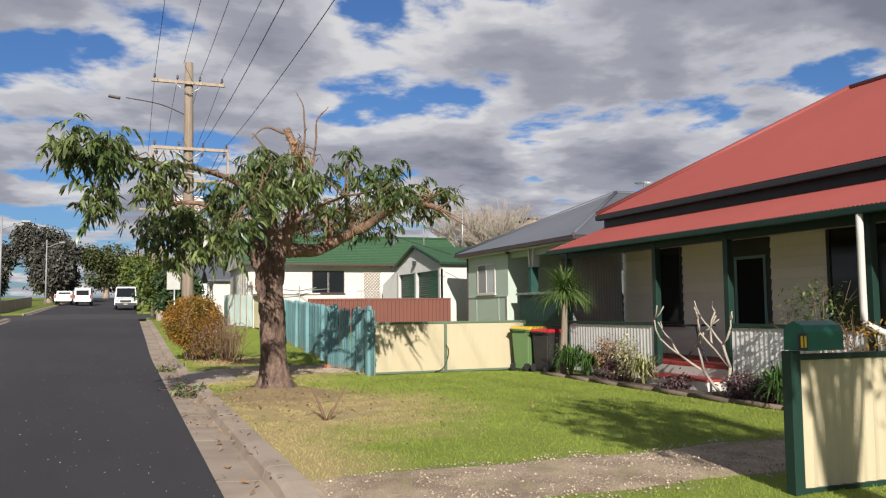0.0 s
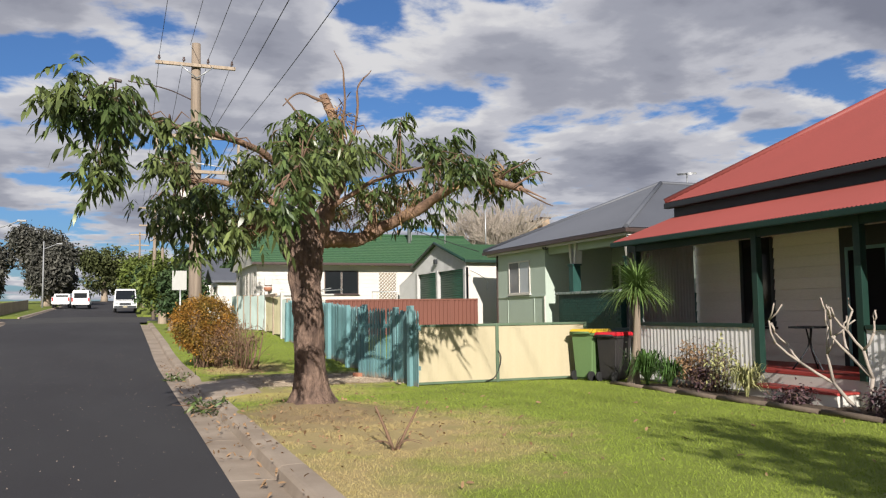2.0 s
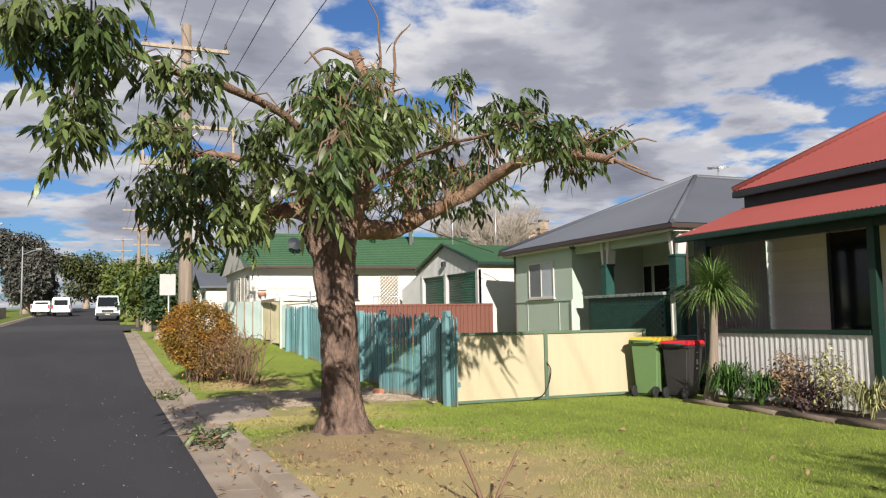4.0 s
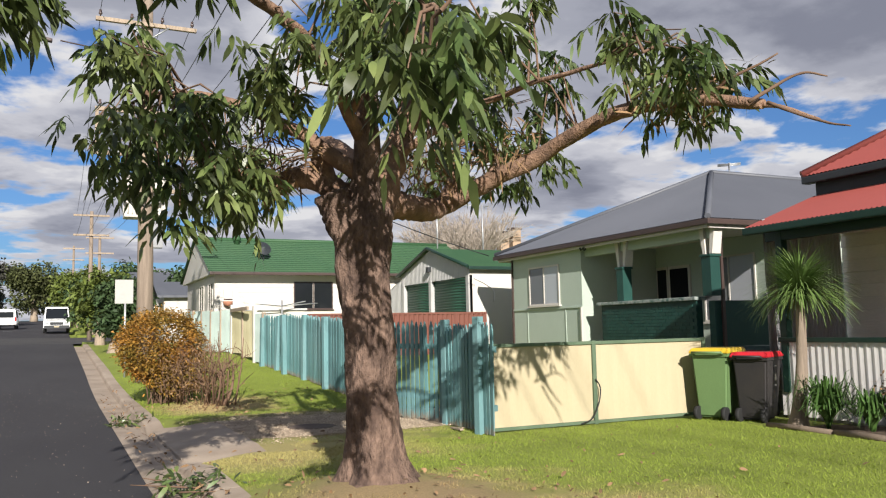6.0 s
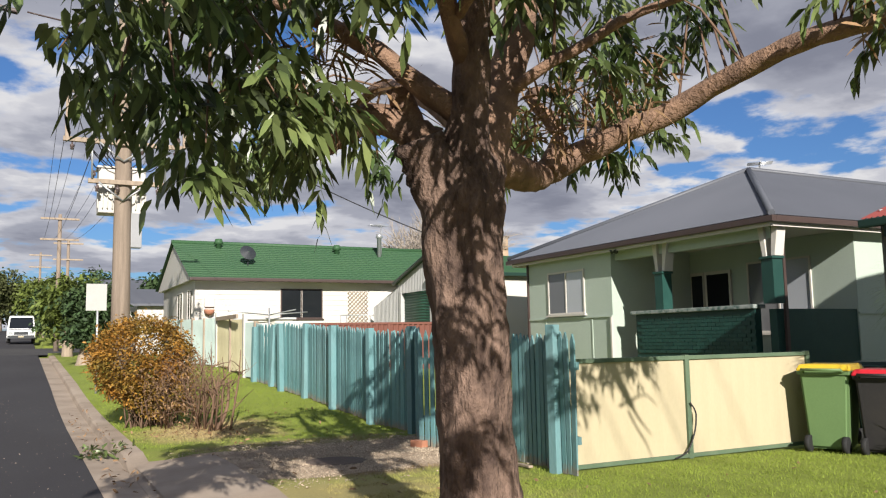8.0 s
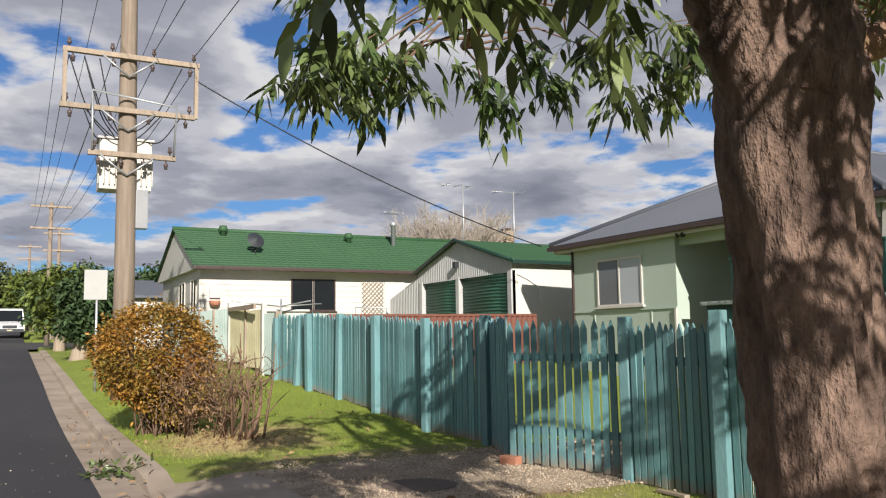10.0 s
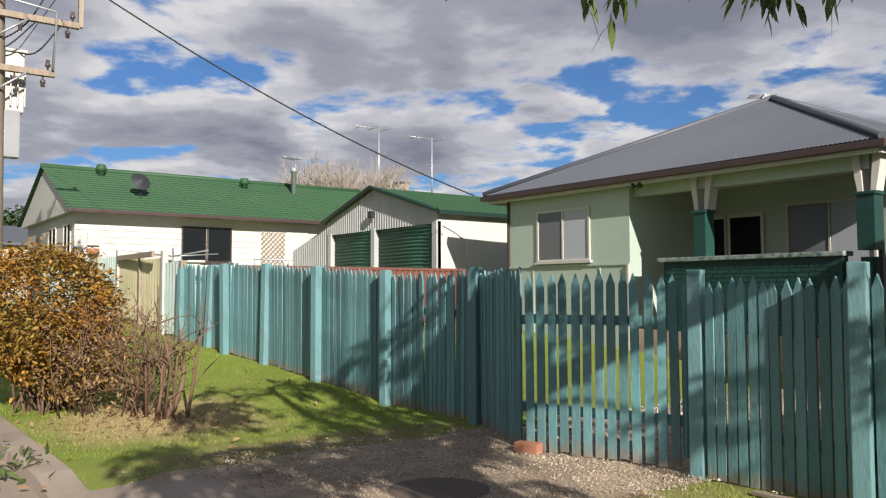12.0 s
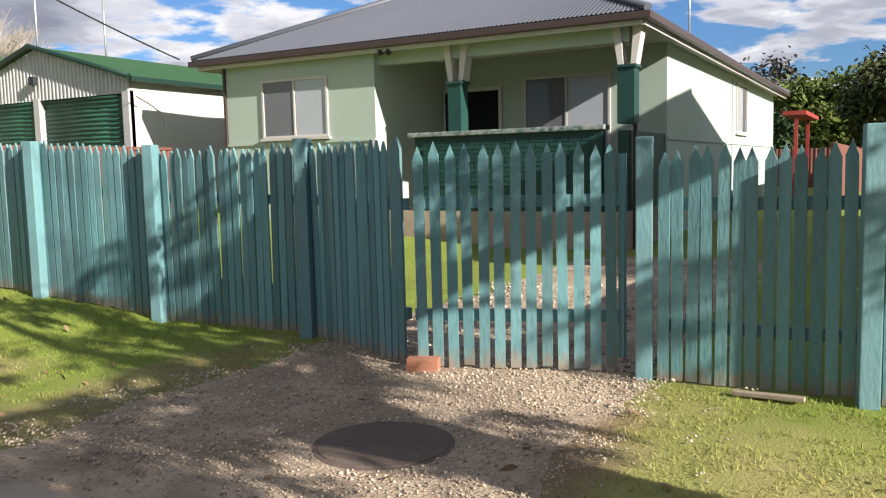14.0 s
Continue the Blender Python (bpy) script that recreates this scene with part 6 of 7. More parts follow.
for k in range(26):
    y = 72 + k * 0.95
    o = part("panel", pal, None, lf)
    o.matrix_parent_inverse = Matrix.Translation(-AT[lf.name])
    o.matrix_basis = Matrix.Translation((-9.3, y, 0.1 + rise(y)))
# pale fences beyond the teal one
pf = thing("pale_fence", (4.95, 34, 0.3), "old pale green sheet fence with cream gate", "fence")
M_palegreen = material("pale_green_sheet", (0.50, 0.60, 0.55), 0.6, (0.40, 0.48, 0.43), 1.5, 30, 0.5, 0.12, 0.05, spread=0.1)
M_oldcream = material("old_cream_sheet", (0.50, 0.46, 0.29), 0.7, (0.38, 0.33, 0.20), 2, 30, 0.6, 0.15, 0.05, spread=0.1, stretch=(1, 1, 0.3))
for y, y1, mat, top in ((29.72, 30.55, M_palegreen, 2.03), (30.62, 31.9, M_oldcream, 2.13), (31.9, 33.18, M_oldcream, 2.16), (33.25, 34.7, M_palegreen, 2.25), (34.7, 36.2, M_palegreen, 2.25),
                        (36.2, 37.7, M_palegreen, 2.3), (37.7, 39.2, M_palegreen, 2.33), (39.2, 40.7, M_palegreen, 2.36)):
    x = 5.07 - 0.045 * (y - 30)
    g = ground_z(x, y1) + 0.03
    bm = bmesh.new()
    sheet(bm, (x - 0.045 * (y1 - y), y1, g), (0.045 * (y1 - y), y - y1, 0), (0, 0, top - g), 0.15, 0.025)
    part("panel", bm, mat, pf, "faded cream timber gate leaf" if mat is M_oldcream else "")
    wide = y in (30.62, 33.25)
    boxpart("post", (x - 0.05, x + 0.05, y - 0.09, y - 0.01 + 0.05 * wide, g - 0.15, top + (0.13 if wide else 0.02)), M_white if wide else M_timber, pf)
boxpart("rail", (4.84, 4.9, 30.7, 33.1, 2.15, 2.25), M_timber, pf)
hoist = thing("clothes_hoist", (7.8, 38.5, 0.4), "rotary clothes hoist with thin steel arms", "clothes hoist")
bm = bmesh.new()
tube(bm, [(7.8, 38.5, 0.4), (7.8, 38.5, 2.75)], 0.03, 8)
part("post", bm, M_steel, hoist)
for a in range(4):
    w_ = a * math.pi / 2 + 0.3
    bm = bmesh.new()
    tube(bm, [(7.8, 38.5, 2.5), (7.8 + 1.6 * math.cos(w_), 38.5 + 1.6 * math.sin(w_), 2.62)], 0.02, 6)
    part("arm", bm, M_steel, hoist)
tank = thing("garden_shed", (7.4, 39.6, 0.4), "low white metal shed behind the fence", "shed")
boxpart("body", (6.3, 8.8, 39.0, 40.2, 0.3, 2.35), M_white, tank, r=0.02)
boxpart("roof", (6.2, 8.9, 38.9, 40.3, 2.352, 2.42), M_zinc, tank, r=0.01)
rl = thing("railing", (12, 40.8, 0.5), "thin white steel railing", "railing")
for z in (2.55, 2.0):
    bm = bmesh.new()
    tube(bm, [(11.2, 40.6, z), (15, 40.6, z)], 0.025, 6)
    part("rail", bm, M_steel, rl)
for k in range(16):
    bm = bmesh.new()
    tube(bm, [(11.2 + 0.25 * k, 40.6, 0.5), (11.2 + 0.25 * k, 40.6, 2.55)], 0.014, 5)
    part("baluster", bm, M_steel, rl)


# roof fittings
def on_green_roof(x, f):
    return Vector((x, ES + (ridge_y - ES) * f, eave_z + (ridge_z - eave_z) * f))


for x, f in ((7.3, 0.86), (12.4, 0.80)):
    p = on_green_roof(x, f)
    bm = bmesh.new()
    tube(bm, [p - Vector((0, 0, 0.1)), p + Vector((0, 0, 0.18)), p + Vector((0, 0, 0.2)), p + Vector((0, 0, 0.4))], [0.12, 0.12, 0.2, 0.14], 12)
    solid("roof_vent", bm, M_greenroof, "green rotary roof vent on the tiles", "roof vent", "roof vents")
p = on_green_roof(8.0, 0.35)
dish = thing("satellite_dish", p, "dark grey satellite dish on the green roof", "satellite dish")
bm = bmesh.new()
q = bmesh.new()
bmesh.ops.create_cone(q, cap_ends=False, segments=24, radius1=0.33, radius2=0.02, depth=0.1)
q.transform(Matrix.Translation(p + Vector((0, -0.1, 0.55))) @ pose(0, 0, 0, 60, 20, 0))
part("dish", q, M_shade, dish)
tube(bm, [p - Vector((0, 0, 0.1)), p + Vector((0, 0, 0.5))], 0.03, 6)
part("bracket", bm, M_shade, dish)
p = on_green_roof(14.35, 0.75)
bm = bmesh.new()
tube(bm, [p - Vector((0, 0, 0.2)), p + Vector((0, 0, 0.85)), p + Vector((0, 0, 0.87)), p + Vector((0, 0, 1.05))], [0.1, 0.1, 0.16, 0.13], 12)
solid("flue", bm, M_steel, "galvanised chimney flue on the green roof", "flue")


def antenna(x, y, z0, z1, boom, n, label, turn=0):
    t = thing("tv_antenna", (x, y, z0), label, "antenna")
    bm = bmesh.new()
    tube(bm, [(x, y, z0 - 0.3), (x, y, z1)], 0.028, 6)
    part("mast", bm, M_steel, t)
    bm = bmesh.new()
    d = Vector((math.cos(turn), math.sin(turn), 0)) * boom
    tube(bm, [Vector((x, y, z1 - 0.05)) - d, Vector((x, y, z1 - 0.05)) + d * 0.3], 0.015, 5)
    e = Vector((-math.sin(turn), math.cos(turn), 0.0))
    for k in range(n):
        c = Vector((x, y, z1 - 0.05)) - d * (k / max(1, n - 1)) + d * 0.3
        tube(bm, [c - e * 0.35, c + e * 0.35], 0.01, 4)
    part("elements", bm, M_steel, t)


antenna(13.3, 36.2, 4.3, 6.5, 0.9, 3, "tall thin television mast on the garage")
antenna(15.3, 36.2, 4.2, 6.4, 0.9, 2, "thin mast with a bent arm on the garage")
antenna(14.6, 44.5, 5.4, 6.8, 0.7, 6, "television antenna on the green roof", 0.4)
antenna(19.5, 27.2, 4.9, 6.6, 0.4, 5, "small television antenna on the grey roof", 0.8)
antenna(24, 22.8, 4.7, 7.2, 0.5, 5, "television antenna rising behind the grey roof", 0.5)
# yard behind the grey house
cp = thing("carport", (33, 19.5, 0.1), "red steel carport beyond the house", "carport")
for x, y in ((31.2, 20.7), (35.5, 20.7)):
    boxpart("post", (x - 0.06, x + 0.06, y - 0.06, y + 0.06, 0.1, 3.0), M_redtrim, cp, "red post")
boxpart("roof", (30.8, 36, 20.35, 21.1, 3.002, 3.14), M_redtrim, cp)
bf2 = thing("back_fence", (40, 18, 0.1), "brown steel fence at the back of the yard", "fence")
for k in range(7):
    bm = bmesh.new()
    sheet(bm, (44, 32 - k * 2.4, 0.1), (0, -2.38, 0), (0, 0, 1.9), 0.2, 0.03, square=True)
    part("panel", bm, M_brown, bf2)
sidef = thing("side_fence", (24, 19.2, 0.1), "brown side fence between the two houses", "fence")
for k in range(10):
    bm = bmesh.new()
    sheet(bm, (20.2 + k * 2.4, 18.9, 0.1), (2.38, 0, 0), (0, 0, 1.75), 0.2, 0.03, square=True)
    part("panel", bm, M_brown, sidef)

wall_box = thing("meter_box", (6.3, 41.4, 2.6), "small grey meter box on the white wall", "meter box")
boxpart("box", (6.15, 6.5, 41.36, 41.462, 2.9, 3.3), M_zinc, wall_box, r=0.01)
pot = bmesh.new()
tube(pot, [(6.3, 41.3, 2.6), (6.3, 41.3, 2.66), (6.3, 41.3, 2.8)], [0.08, 0.16, 0.2], 12)
solid("hanging_pot", pot, M_redbrick, "terracotta wall pot on the white house", "pot")
cond = bmesh.new()
tube(cond, spline([(12.75, 32.17, 3.2), (13.2, 32.17, 3.0), (13.5, 32.17, 2.75), (13.5, 32.17, 2.4)], 4), 0.02, 6)
solid("conduit", cond, M_corr, "grey conduit on the garage wall", "conduit")
boxl = bmesh.new()
bevelled(boxl, 12.42, 12.54, 35.2, 35.4, 3.6, 3.8, 0.02)
solid("wall_lamp", boxl, M_shade, "dark lamp on the garage gable", "lamp")

# house behind the garage, of which the chimneys show over the roof
M_chim = material("buff_brick", (0.40, 0.29, 0.20), 0.85, (0.30, 0.21, 0.15), 2, 20, 0.6, 0.2, 0.1)
bh = thing("back_house", (38, 74, 1.4), "brick house behind the garage with two chimneys", "house")
boxpart("wall", (33, 44, 69, 79, 1.0, 5.2), M_board, bh)
bm = bmesh.new()
lo = [bm.verts.new(p) for p in ((32.6, 68.6, 5.2), (44.4, 68.6, 5.2), (44.4, 79.4, 5.2), (32.6, 79.4, 5.2))]
hi = [bm.verts.new(p) for p in ((37, 74, 8.1), (40, 74, 8.1))]
for q in ((lo[0], lo[1], hi[1], hi[0]), (lo[1], lo[2], hi[1]), (lo[2], lo[3], hi[0], hi[1]), (lo[3], lo[0], hi[0]), (lo[3], lo[2], lo[1], lo[0])):
    bm.faces.new(q)
part("roof", bm, M_greyroof, bh)
for x, top in ((36.6, 10.1), (35.4, 9.75)):
    ch = boxpart("chimney", (x - 0.42, x + 0.42, 69.5, 70.3, 5.3, top), M_chim, bh, "buff brick chimney", 0.03)
    boxpart("cap", (x - 0.5, x + 0.5, 69.42, 70.38, top + 0.004, top + 0.16), M_gutter, ch)


# ---- bins, letterbox, small things ----
def wheelie_bin(x, y, heading, body_mat, lid_mat, h, w, d, label, marks=False):
    """A two-wheeled bin; its front looks along -y before turning."""
    m = Matrix.Translation((x, y, 0.1)) @ pose(0, 0, 0, 0, 0, heading)
    t = thing("wheelie_bin", (x, y, 0.1), label, "bin", "bins by the cream fence")
    bm = bmesh.new()
    vs = box(bm, -w / 2, w / 2, -d / 2, d / 2, 0.04, h * 0.9)
    for v in vs[:4]:
        v.co.x *= 0.78
        v.co.y = v.co.y * 0.72 + 0.05
    bmesh.ops.bevel(bm, geom=bm.edges[:], offset=0.03, segments=3, affect="EDGES")
    bm.transform(m)
    body = part("body", bm, body_mat, t)

    def bx(nm, b, mat, parent, lab="", r=0.01):
        q = bmesh.new()
        bevelled(q, *b, r=r)
        q.transform(m)
        return part(nm, q, mat, parent, lab)
    bx("rim", (-w / 2 - 0.02, w / 2 + 0.02, -d / 2 - 0.02, d / 2 + 0.02, h * 0.87, h * 0.915), body_mat, body)
    q = bmesh.new()
    vs = box(q, -w / 2 - 0.03, w / 2 + 0.03, -d / 2 - 0.05, d / 2 + 0.04, h * 0.918, h * 0.955)
    for v in vs[4:]:
        v.co.x *= 0.88
        v.co.y *= 0.9
        v.co.z += 0.035
    bmesh.ops.bevel(q, geom=q.edges[:], offset=0.012, segments=2, affect="EDGES")
    q.transform(m)
    part("lid", q, lid_mat, t)
    q = bmesh.new()
    tube(q, [(-w / 2 + 0.05, d / 2 + 0.09, h * 0.93), (w / 2 - 0.05, d / 2 + 0.09, h * 0.93)], 0.018, 8)
    for s in (-1, 1):
        tube(q, [(s * (w / 2 - 0.06), d / 2, h * 0.9), (s * (w / 2 - 0.06), d / 2 + 0.09, h * 0.93)], 0.018, 8)
    q.transform(m)
    part("handle", q, body_mat, t)
    for s in (-1, 1):
        q = bmesh.new()
        tube(q, [(s * (w / 2 - 0.1), d / 2 + 0.0, 0.1), (s * (w / 2 - 0.04), d / 2 + 0.0, 0.1)], 0.1, 16)
        q.transform(m)
        part("wheel", q, M_tyre, t)
    if marks:
        for z, ww, hh in ((h * 0.78, 0.07, 0.014), (h * 0.58, 0.05, 0.09), (h * 0.5, 0.055, 0.03)):
            f = 1 - (z / (h * 0.9))
            xf = -w / 2 + f * (w / 2 * 0.22) - 0.004
            q = bmesh.new()
            box(q, xf - 0.006, xf + 0.006, -0.05 - ww / 2, -0.05 + ww / 2, z, z + hh)
            q.transform(m)
            part("marking", q, M_white, body, "white printed marking")


M_bingreen = material("bin_green", (0.115, 0.19, 0.075), 0.5, (0.095, 0.16, 0.062), 2, 40, 0.4, 0.1, 0.05)
M_binblack = material("bin_charcoal", (0.02, 0.019, 0.02), 0.55, (0.035, 0.03, 0.027), 2, 40, 0.5, 0.2, 0.05)
M_yellow = material("lid_yellow", (0.62, 0.42, 0.03), 0.45, None, 2, 40, 0.3, 0.1, 0.03)
M_redlid = material("lid_red", (0.50, 0.02, 0.03), 0.4, None, 2, 40, 0.3, 0.1, 0.03)
wheelie_bin(9.06, 17.26, 112, M_bingreen, M_yellow, 1.06, 0.56, 0.62, "green wheelie bin with yellow lid")
wheelie_bin(9.26, 16.70, 112, M_binblack, M_redlid, 1.0, 0.50, 0.56, "charcoal wheelie bin with red lid", True)
wheelie_bin(10.15, 17.35, 112, M_dkgreen, M_dkgreen, 1.06, 0.56, 0.62, "dark green wheelie bin behind the others")

box_t = thing("letterbox", (5.25, 4.95, 1.22), "green gabled metal letterbox on the fence post", "letterbox")
bm = bmesh.new()
prism(bm, [(-0.11, 0), (0.11, 0), (0.11, 0.15), (0.08, 0.20), (0.0, 0.235), (-0.08, 0.20), (-0.11, 0.15)], -0.2, 0.2)
bm.transform(Matrix.Translation((5.30, 4.95, 1.222)) @ pose(0, 0, 0, 0, 0, 90))
M_boxgreen = material("letterbox_green", (0.02, 0.13, 0.09), 0.4, None, 2, 40, 0.3, 0.1, 0.03)
part("body", bm, M_boxgreen, box_t)
plate = boxpart("number_plate", (5.03, 5.12, 4.83, 4.84, 1.23, 1.36), M_shade, box_t, "black plate with two yellow bars")
for k in (5.047, 5.083):
    boxpart("bar", (k, k + 0.022, 4.826, 4.829, 1.25, 1.34), M_yellow, plate)
mh = thing("manhole_cover", (3.55, 19.85, 0.1), "rusty round iron manhole cover in the gravel", "manhole cover")
bm = bmesh.new()
tube(bm, [(3.55, 19.85, 0.06), (3.55, 19.85, 0.117)], 0.33, 36)
cover_p = part("cover", bm, M_iron, mh)
for k in range(-5, 6):
    hw = math.sqrt(max(0, 0.29 ** 2 - (k * 0.05) ** 2))
    boxpart("rib", (3.55 + k * 0.05 - 0.012, 3.55 + k * 0.05 + 0.012, 19.85 - hw, 19.85 + hw, 0.117, 0.1185), M_iron, cover_p)
bm = bmesh.new()
tube(bm, [(3.55, 19.85, 0.05), (3.55, 19.85, 0.112)], 0.36, 36)
part("ring", bm, M_iron, mh)
# lopped sapling stump in the lawn
stick = thing("forked_stick", (2.69, 10.82, 0.1), "bare forked sapling stump in the lawn", "stick")
for pts, r in (([(2.69, 10.82, 0.05), (2.60, 10.84, 0.3), (2.49, 10.86, 0.56)], 0.017), ([(2.70, 10.82, 0.05), (2.80, 10.8, 0.28), (2.94, 10.78, 0.54)], 0.015)):
    bm = bmesh.new()
    tube(bm, spline(pts, 4), [r] * 5 + [r * 0.8] * 4, 6, 0.1)
    part("stem", bm, M_redtwig, stick)
for k in range(7):
    a = k * 0.95
    bm = bmesh.new()
    tube(bm, spline([(2.69, 10.82, 0.1), (2.69 + 0.13 * math.cos(a), 10.82 + 0.12 * math.sin(a), 0.2), (2.69 + 0.3 * math.cos(a), 10.82 + 0.26 * math.sin(a), 0.17 + 0.06 * (k % 3))], 3), [0.008, 0.007, 0.006, 0.005, 0.004, 0.003, 0.003], 5)
    part("twig", bm, M_twig, stick)
# fallen leafy twigs in the gutter
rg = np.random.default_rng(6)
fallen = thing("fallen_branch", (1.25, 16.2, 0.05), "fallen leafy branch lying in the gutter", "branch")
cs = np.stack([rg.uniform(1.02, 1.6, 26), rg.normal(16.1, 0.32, 26), rg.uniform(0.05, 0.12, 26)], 1)
part("leaves", leaf_mesh("leaves", cs, 7, 0.15, 0.04, 0.05, 0.05, M_leaf, 61), None, fallen)
bm = bmesh.new()
for k in range(9):
    p = Vector((rg.uniform(1.0, 1.6), rg.normal(16.1, 0.3), 0.09))
    tube(bm, [p, p + Vector((rg.normal() * 0.25, rg.normal() * 0.25, rg.uniform(0, 0.06)))], [0.01, 0.004], 5)
part("stem_growth", bm, M_twig, fallen)["kind"] = "stuff"
fallen2 = thing("fallen_branch", (1.5, 22.4, 0.05), "small heap of fallen leafy twigs on the kerb", "branch")
cs = np.stack([rg.uniform(0.95, 1.6, 18), rg.normal(22.7, 0.3, 18), rg.uniform(0.04, 0.1, 18)], 1)
part("leaves", leaf_mesh("leaves", cs, 7, 0.14, 0.04, 0.05, 0.05, M_leaf, 62), None, fallen2)
# bed edging logs
M_oldlog = material("old_log", (0.15, 0.115, 0.085), 0.9, (0.09, 0.068, 0.05), 4, 40, 0.7, 0.3, 0.3, spread=0.2)
for k in range(8):
    y0 = 8.0 + k * 1.02
    bm = bmesh.new()
    tube(bm, [(8.78 + 0.04 * math.sin(k * 2), y0, 0.13), (8.76 + 0.03 * math.cos(k), y0 + 0.5, 0.14), (8.8 + 0.04 * math.sin(k * 2 + 2), y0 + 0.98, 0.13)], [0.038, 0.042, 0.036], 8, 0.12, seed=k)
    solid("edging_log", bm, M_oldlog, "dark weathered log edging the garden bed", "log", "garden bed edging")
M_mulch = material("mulch", (0.085, 0.06, 0.042), 0.95, (0.13, 0.095, 0.065), 3, 50, 0.7, 0.45, 0.8)
patch("garden_bed", 8.8, 9.75, 7.9, 16.4, M_mulch, "dark mulch of the garden bed", "garden bed", 0.03, 0.0)
# small table on the verandah
tb = thing("side_table", (10.4, 12.75, 0.53), "small dark round table on the red verandah", "table")
bm = bmesh.new()
tube(bm, [(10.4, 12.75, 1.2), (10.4, 12.75, 1.23)], 0.32, 24)
part("top", bm, M_shade, tb)
for k in range(3):
    a = k * 2.09 + 0.4
    bm = bmesh.new()
    tube(bm, spline([(10.4 + 0.05 * math.cos(a), 12.75 + 0.05 * math.sin(a), 1.2), (10.4 + 0.03 * math.cos(a), 12.75 + 0.03 * math.sin(a), 0.9), (10.4 + 0.28 * math.cos(a), 12.75 + 0.28 * math.sin(a), 0.53)], 5), 0.014, 6)
    part("leg", bm, M_shade, tb)
# plank lying by the fence
bm = bmesh.new()
bevelled(bm, -0.2, 0.2, -0.028, 0.028, 0, 0.025, 0.005, pose(5.16, 18.25, 0.115, 0, 2, 84))
solid("plank", bm, M_timber, "short weathered plank lying by the fence", "plank")
# wire loop on the cream fence gate
bm = bmesh.new()
tube(bm, spline([(7.1, 17.64, 0.75), (7.16, 17.62, 0.62), (7.12, 17.62, 0.4), (7.0, 17.62, 0.2), (6.8, 17.6, 0.14)], 5), 0.01, 5)
solid("cable_loop", bm, M_wire, "loose dark cable hanging on the cream fence", "cable")


# ---- grass, stones and litter ----
def bare(x, y):
    """True where no grass grows."""
    w_ = 0.35 * noise.noise((x * 1.3, y * 1.3, 5.0)) + 0.2 * noise.noise((x * 4, y * 4, 6.0))
    if 5.5 + w_ < y < 7.2 + w_ and x < 12:
        return noise.noise((x * 2, y * 2, 9)) < 0.25
    if 17.6 + w_ < y < 21.8 + w_ and x < 3.0 + w_:
        return True
    if 18.9 + w_ - 0.15 * max(0, 4.5 - x) < y < 21.7 + w_ and x < 12:
        return True
    if 17.7 + w_ < y < 22.6 + w_ and x < 5.5:
        return noise.noise((x * 3.1, y * 3.1, 8)) + 0.5 * noise.noise((x * 8, y * 8, 4)) < (-0.12 if x > 3.5 else 0.1)
    if (x - 2.65) ** 2 + (y - 14.8) ** 2 < 0.3:
        return True
    if x > 8.75 and 7.8 < y < 16.5:
        return True
    if ((x - 2.3) / 1.9) ** 2 + ((y - 13.2) / 2.6) ** 2 < 1:
        return noise.noise((x * 2.2, y * 2.2, 3)) < -0.02
    return False


rgr = np.random.default_rng(21)
pts = []
for x0, x1, y0, y1, dens in ((1.66, 9.6, 3.2, 17.6, 1350), (1.66, 6.8, 21.6, 34.0, 1000), (5.5, 12.6, 17.8, 30, 120), (1.6, 5.3, 17.0, 19.2, 1700), (1.6, 4, 34, 46, 200)):
    n = int((x1 - x0) * (y1 - y0) * dens)
    xs, ys = rgr.uniform(x0, x1, n), rgr.uniform(y0, y1, n)
    pts += [(x, y) for x, y in zip(xs, ys) if not bare(x, y)]
pts = np.array(pts)
n = len(pts)
zs = np.array([ground_z(x, y) for x, y in pts])
a = rgr.uniform(0, 2 * np.pi, n)
h = rgr.uniform(0.010, 0.032, n)
lx, ly = rgr.normal(0, 0.018, n), rgr.normal(0, 0.018, n)
wd = rgr.uniform(0.003, 0.006, n)
b0 = np.stack([pts[:, 0] - np.cos(a) * wd, pts[:, 1] - np.sin(a) * wd, zs - 0.004], 1)
b1 = np.stack([pts[:, 0] + np.cos(a) * wd, pts[:, 1] + np.sin(a) * wd, zs - 0.004], 1)
tip = np.stack([pts[:, 0] + lx, pts[:, 1] + ly, zs + h], 1)
v = np.stack([b0, b1, tip], 1).reshape(-1, 3)
f = np.arange(n * 3).reshape(-1, 3)
tagged(new("grass", scatter_mesh("grass", v, f, M_blade)), "short mown grass, green with dry straw patches", "grass", kind="stuff")


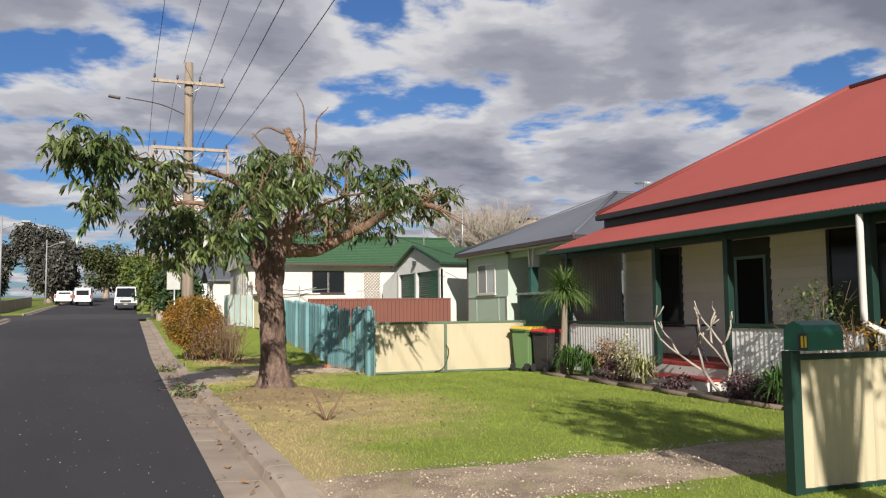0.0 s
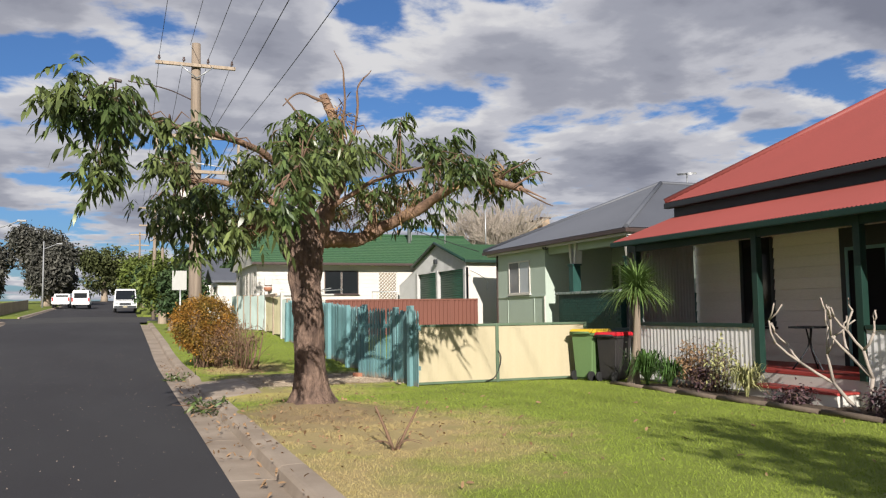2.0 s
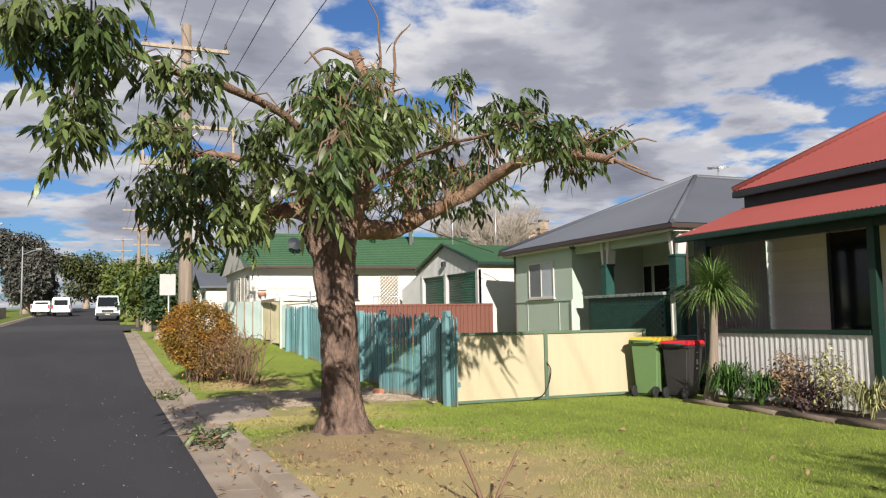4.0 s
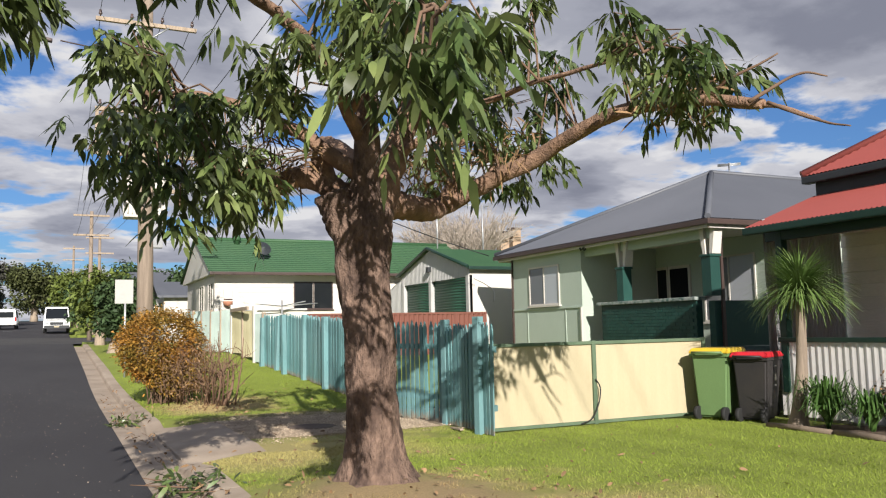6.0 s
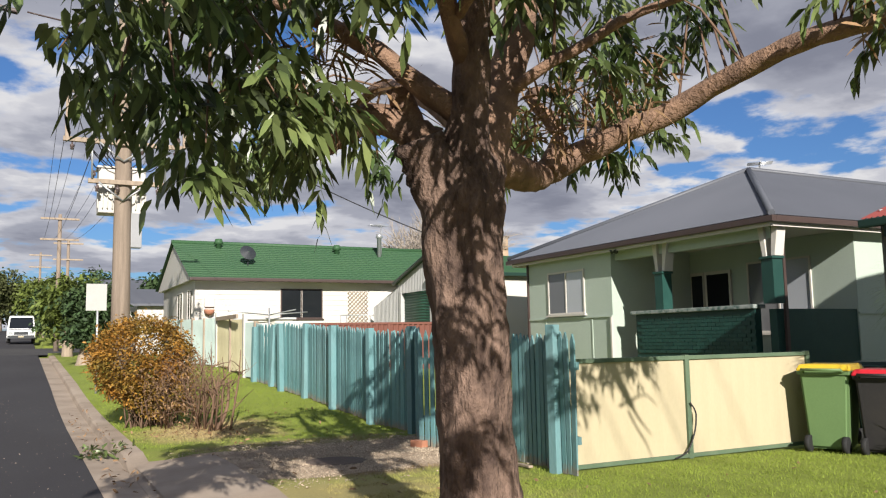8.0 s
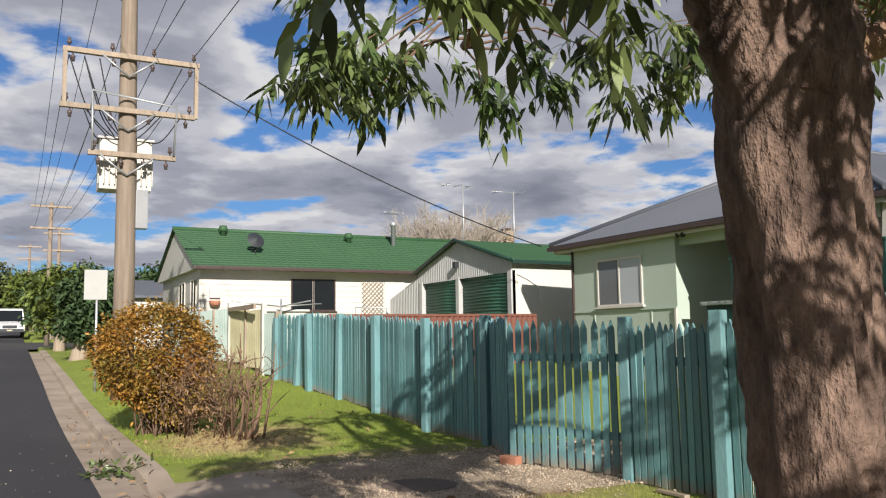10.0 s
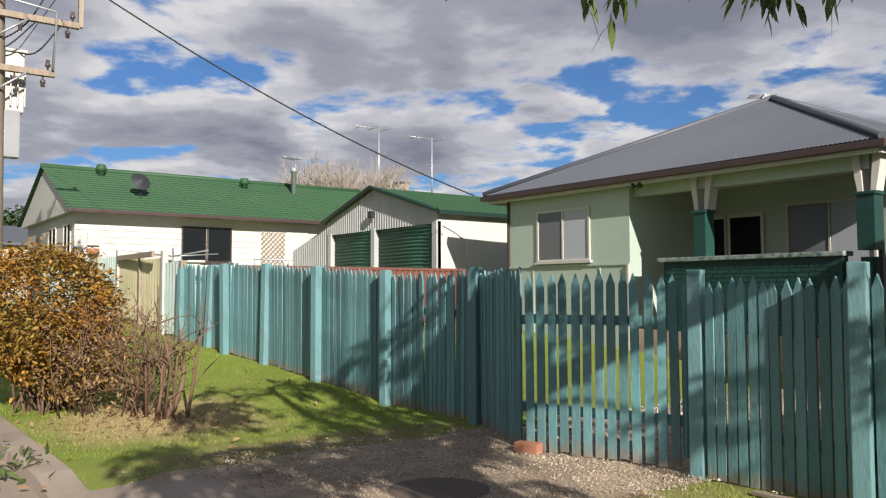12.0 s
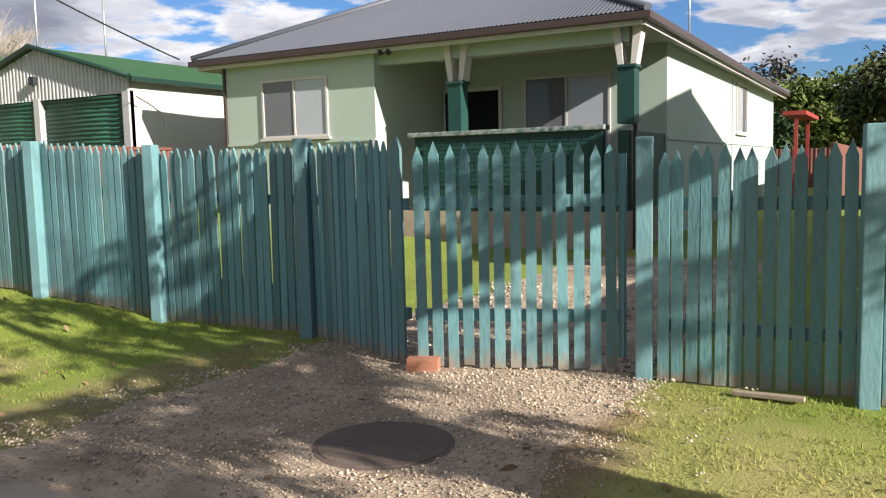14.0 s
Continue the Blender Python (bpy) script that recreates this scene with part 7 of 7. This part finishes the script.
def pebbles(name, area, count, smin, smax, mat, label, seed, zf):
    r = np.random.default_rng(seed)
    base = np.array([(1, 0, 0), (-0.5, 0.87, 0), (-0.5, -0.87, 0), (0, 0, 0.75), (0.1, 0.1, -0.5)])
    fc = np.array([(0, 1, 3), (1, 2, 3), (2, 0, 3), (1, 0, 4), (2, 1, 4), (0, 2, 4)])
    x0, x1, y0, y1 = area
    vs, fs = [], []
    k = 0
    for i in range(count):
        x, y = r.uniform(x0, x1), r.uniform(y0, y1)
        if name != "road_grit" and not bare(x, y) or (x - 3.55) ** 2 + (y - 19.85) ** 2 < 0.13:
            continue
        if name == "loose_gravel" and y > 10 and (y < 18.75 or x < 2.7) and r.random() < 0.8:
            continue
        s = smin + (smax - smin) * r.random() ** 3
        t = r.uniform(0, 6.28)
        c_, s_ = math.cos(t), math.sin(t)
        m = np.array([[c_, -s_, 0], [s_, c_, 0], [0, 0, 1]])
        vs.append((base * s * r.uniform(0.7, 1.3, 3)) @ m.T + np.array([x, y, zf(x, y)]))
        fs.append(fc + 5 * k)
        k += 1
    return tagged(new(name, scatter_mesh(name, np.concatenate(vs), np.concatenate(fs), mat)), label, "gravel", kind="stuff")


pebbles("loose_gravel", (1.9, 5.4, 18.3, 22.0), 28000, 0.003, 0.015, M_stone, "loose pale gravel stones before the gate", 1, lambda x, y: ground_z(x, y) + 0.018)
pebbles("loose_gravel", (1.7, 9, 5.4, 7.3), 7000, 0.005, 0.018, M_stone, "loose pale gravel stones on the driveway", 2, lambda x, y: ground_z(x, y) + 0.016)
pebbles("road_grit", (-3.5, 0.9, 2, 34), 1300, 0.004, 0.012, M_stone, "scattered pale grit on the asphalt", 3, lambda x, y: rise(y) + 0.05 * (1 - ((x + 3) / 4) ** 2))
pebbles("yard_gravel", (5.3, 9.0, 18.3, 21.8), 3500, 0.01, 0.03, M_stone, "pale gravel behind the gate", 4, lambda x, y: ground_z(x, y) + 0.016)
lt = np.random.default_rng(9)
spots = [(lt.uniform(0.98, 1.45), y_) for y_ in lt.uniform(7, 30, 170)] + [(lt.normal(2.5, 1.2), lt.normal(13.6, 1.8)) for _ in range(420)] + [(lt.uniform(1.6, 5), lt.uniform(17, 27)) for _ in range(150)] + [(lt.normal(2.9, 0.5), lt.normal(24.0, 0.4)) for _ in range(160)] + [(lt.uniform(3, 8.5), lt.uniform(8, 17)) for _ in range(90)]
cs = np.array([(x, y, (ground_z(x, y) if x > 1.5 else rise(y) + (0.02 if x < 1.3 else 0.12 - 0.09 * drop(y))) + 0.022) for x, y in spots if x > 0.95])
tagged(new("leaf_litter", leaf_mesh("leaf_litter", cs, 1, 0.085, 0.03, 0.005, 0.0, M_deadleaf, 15)), "scattered brown fallen leaves", "leaf litter", kind="stuff")
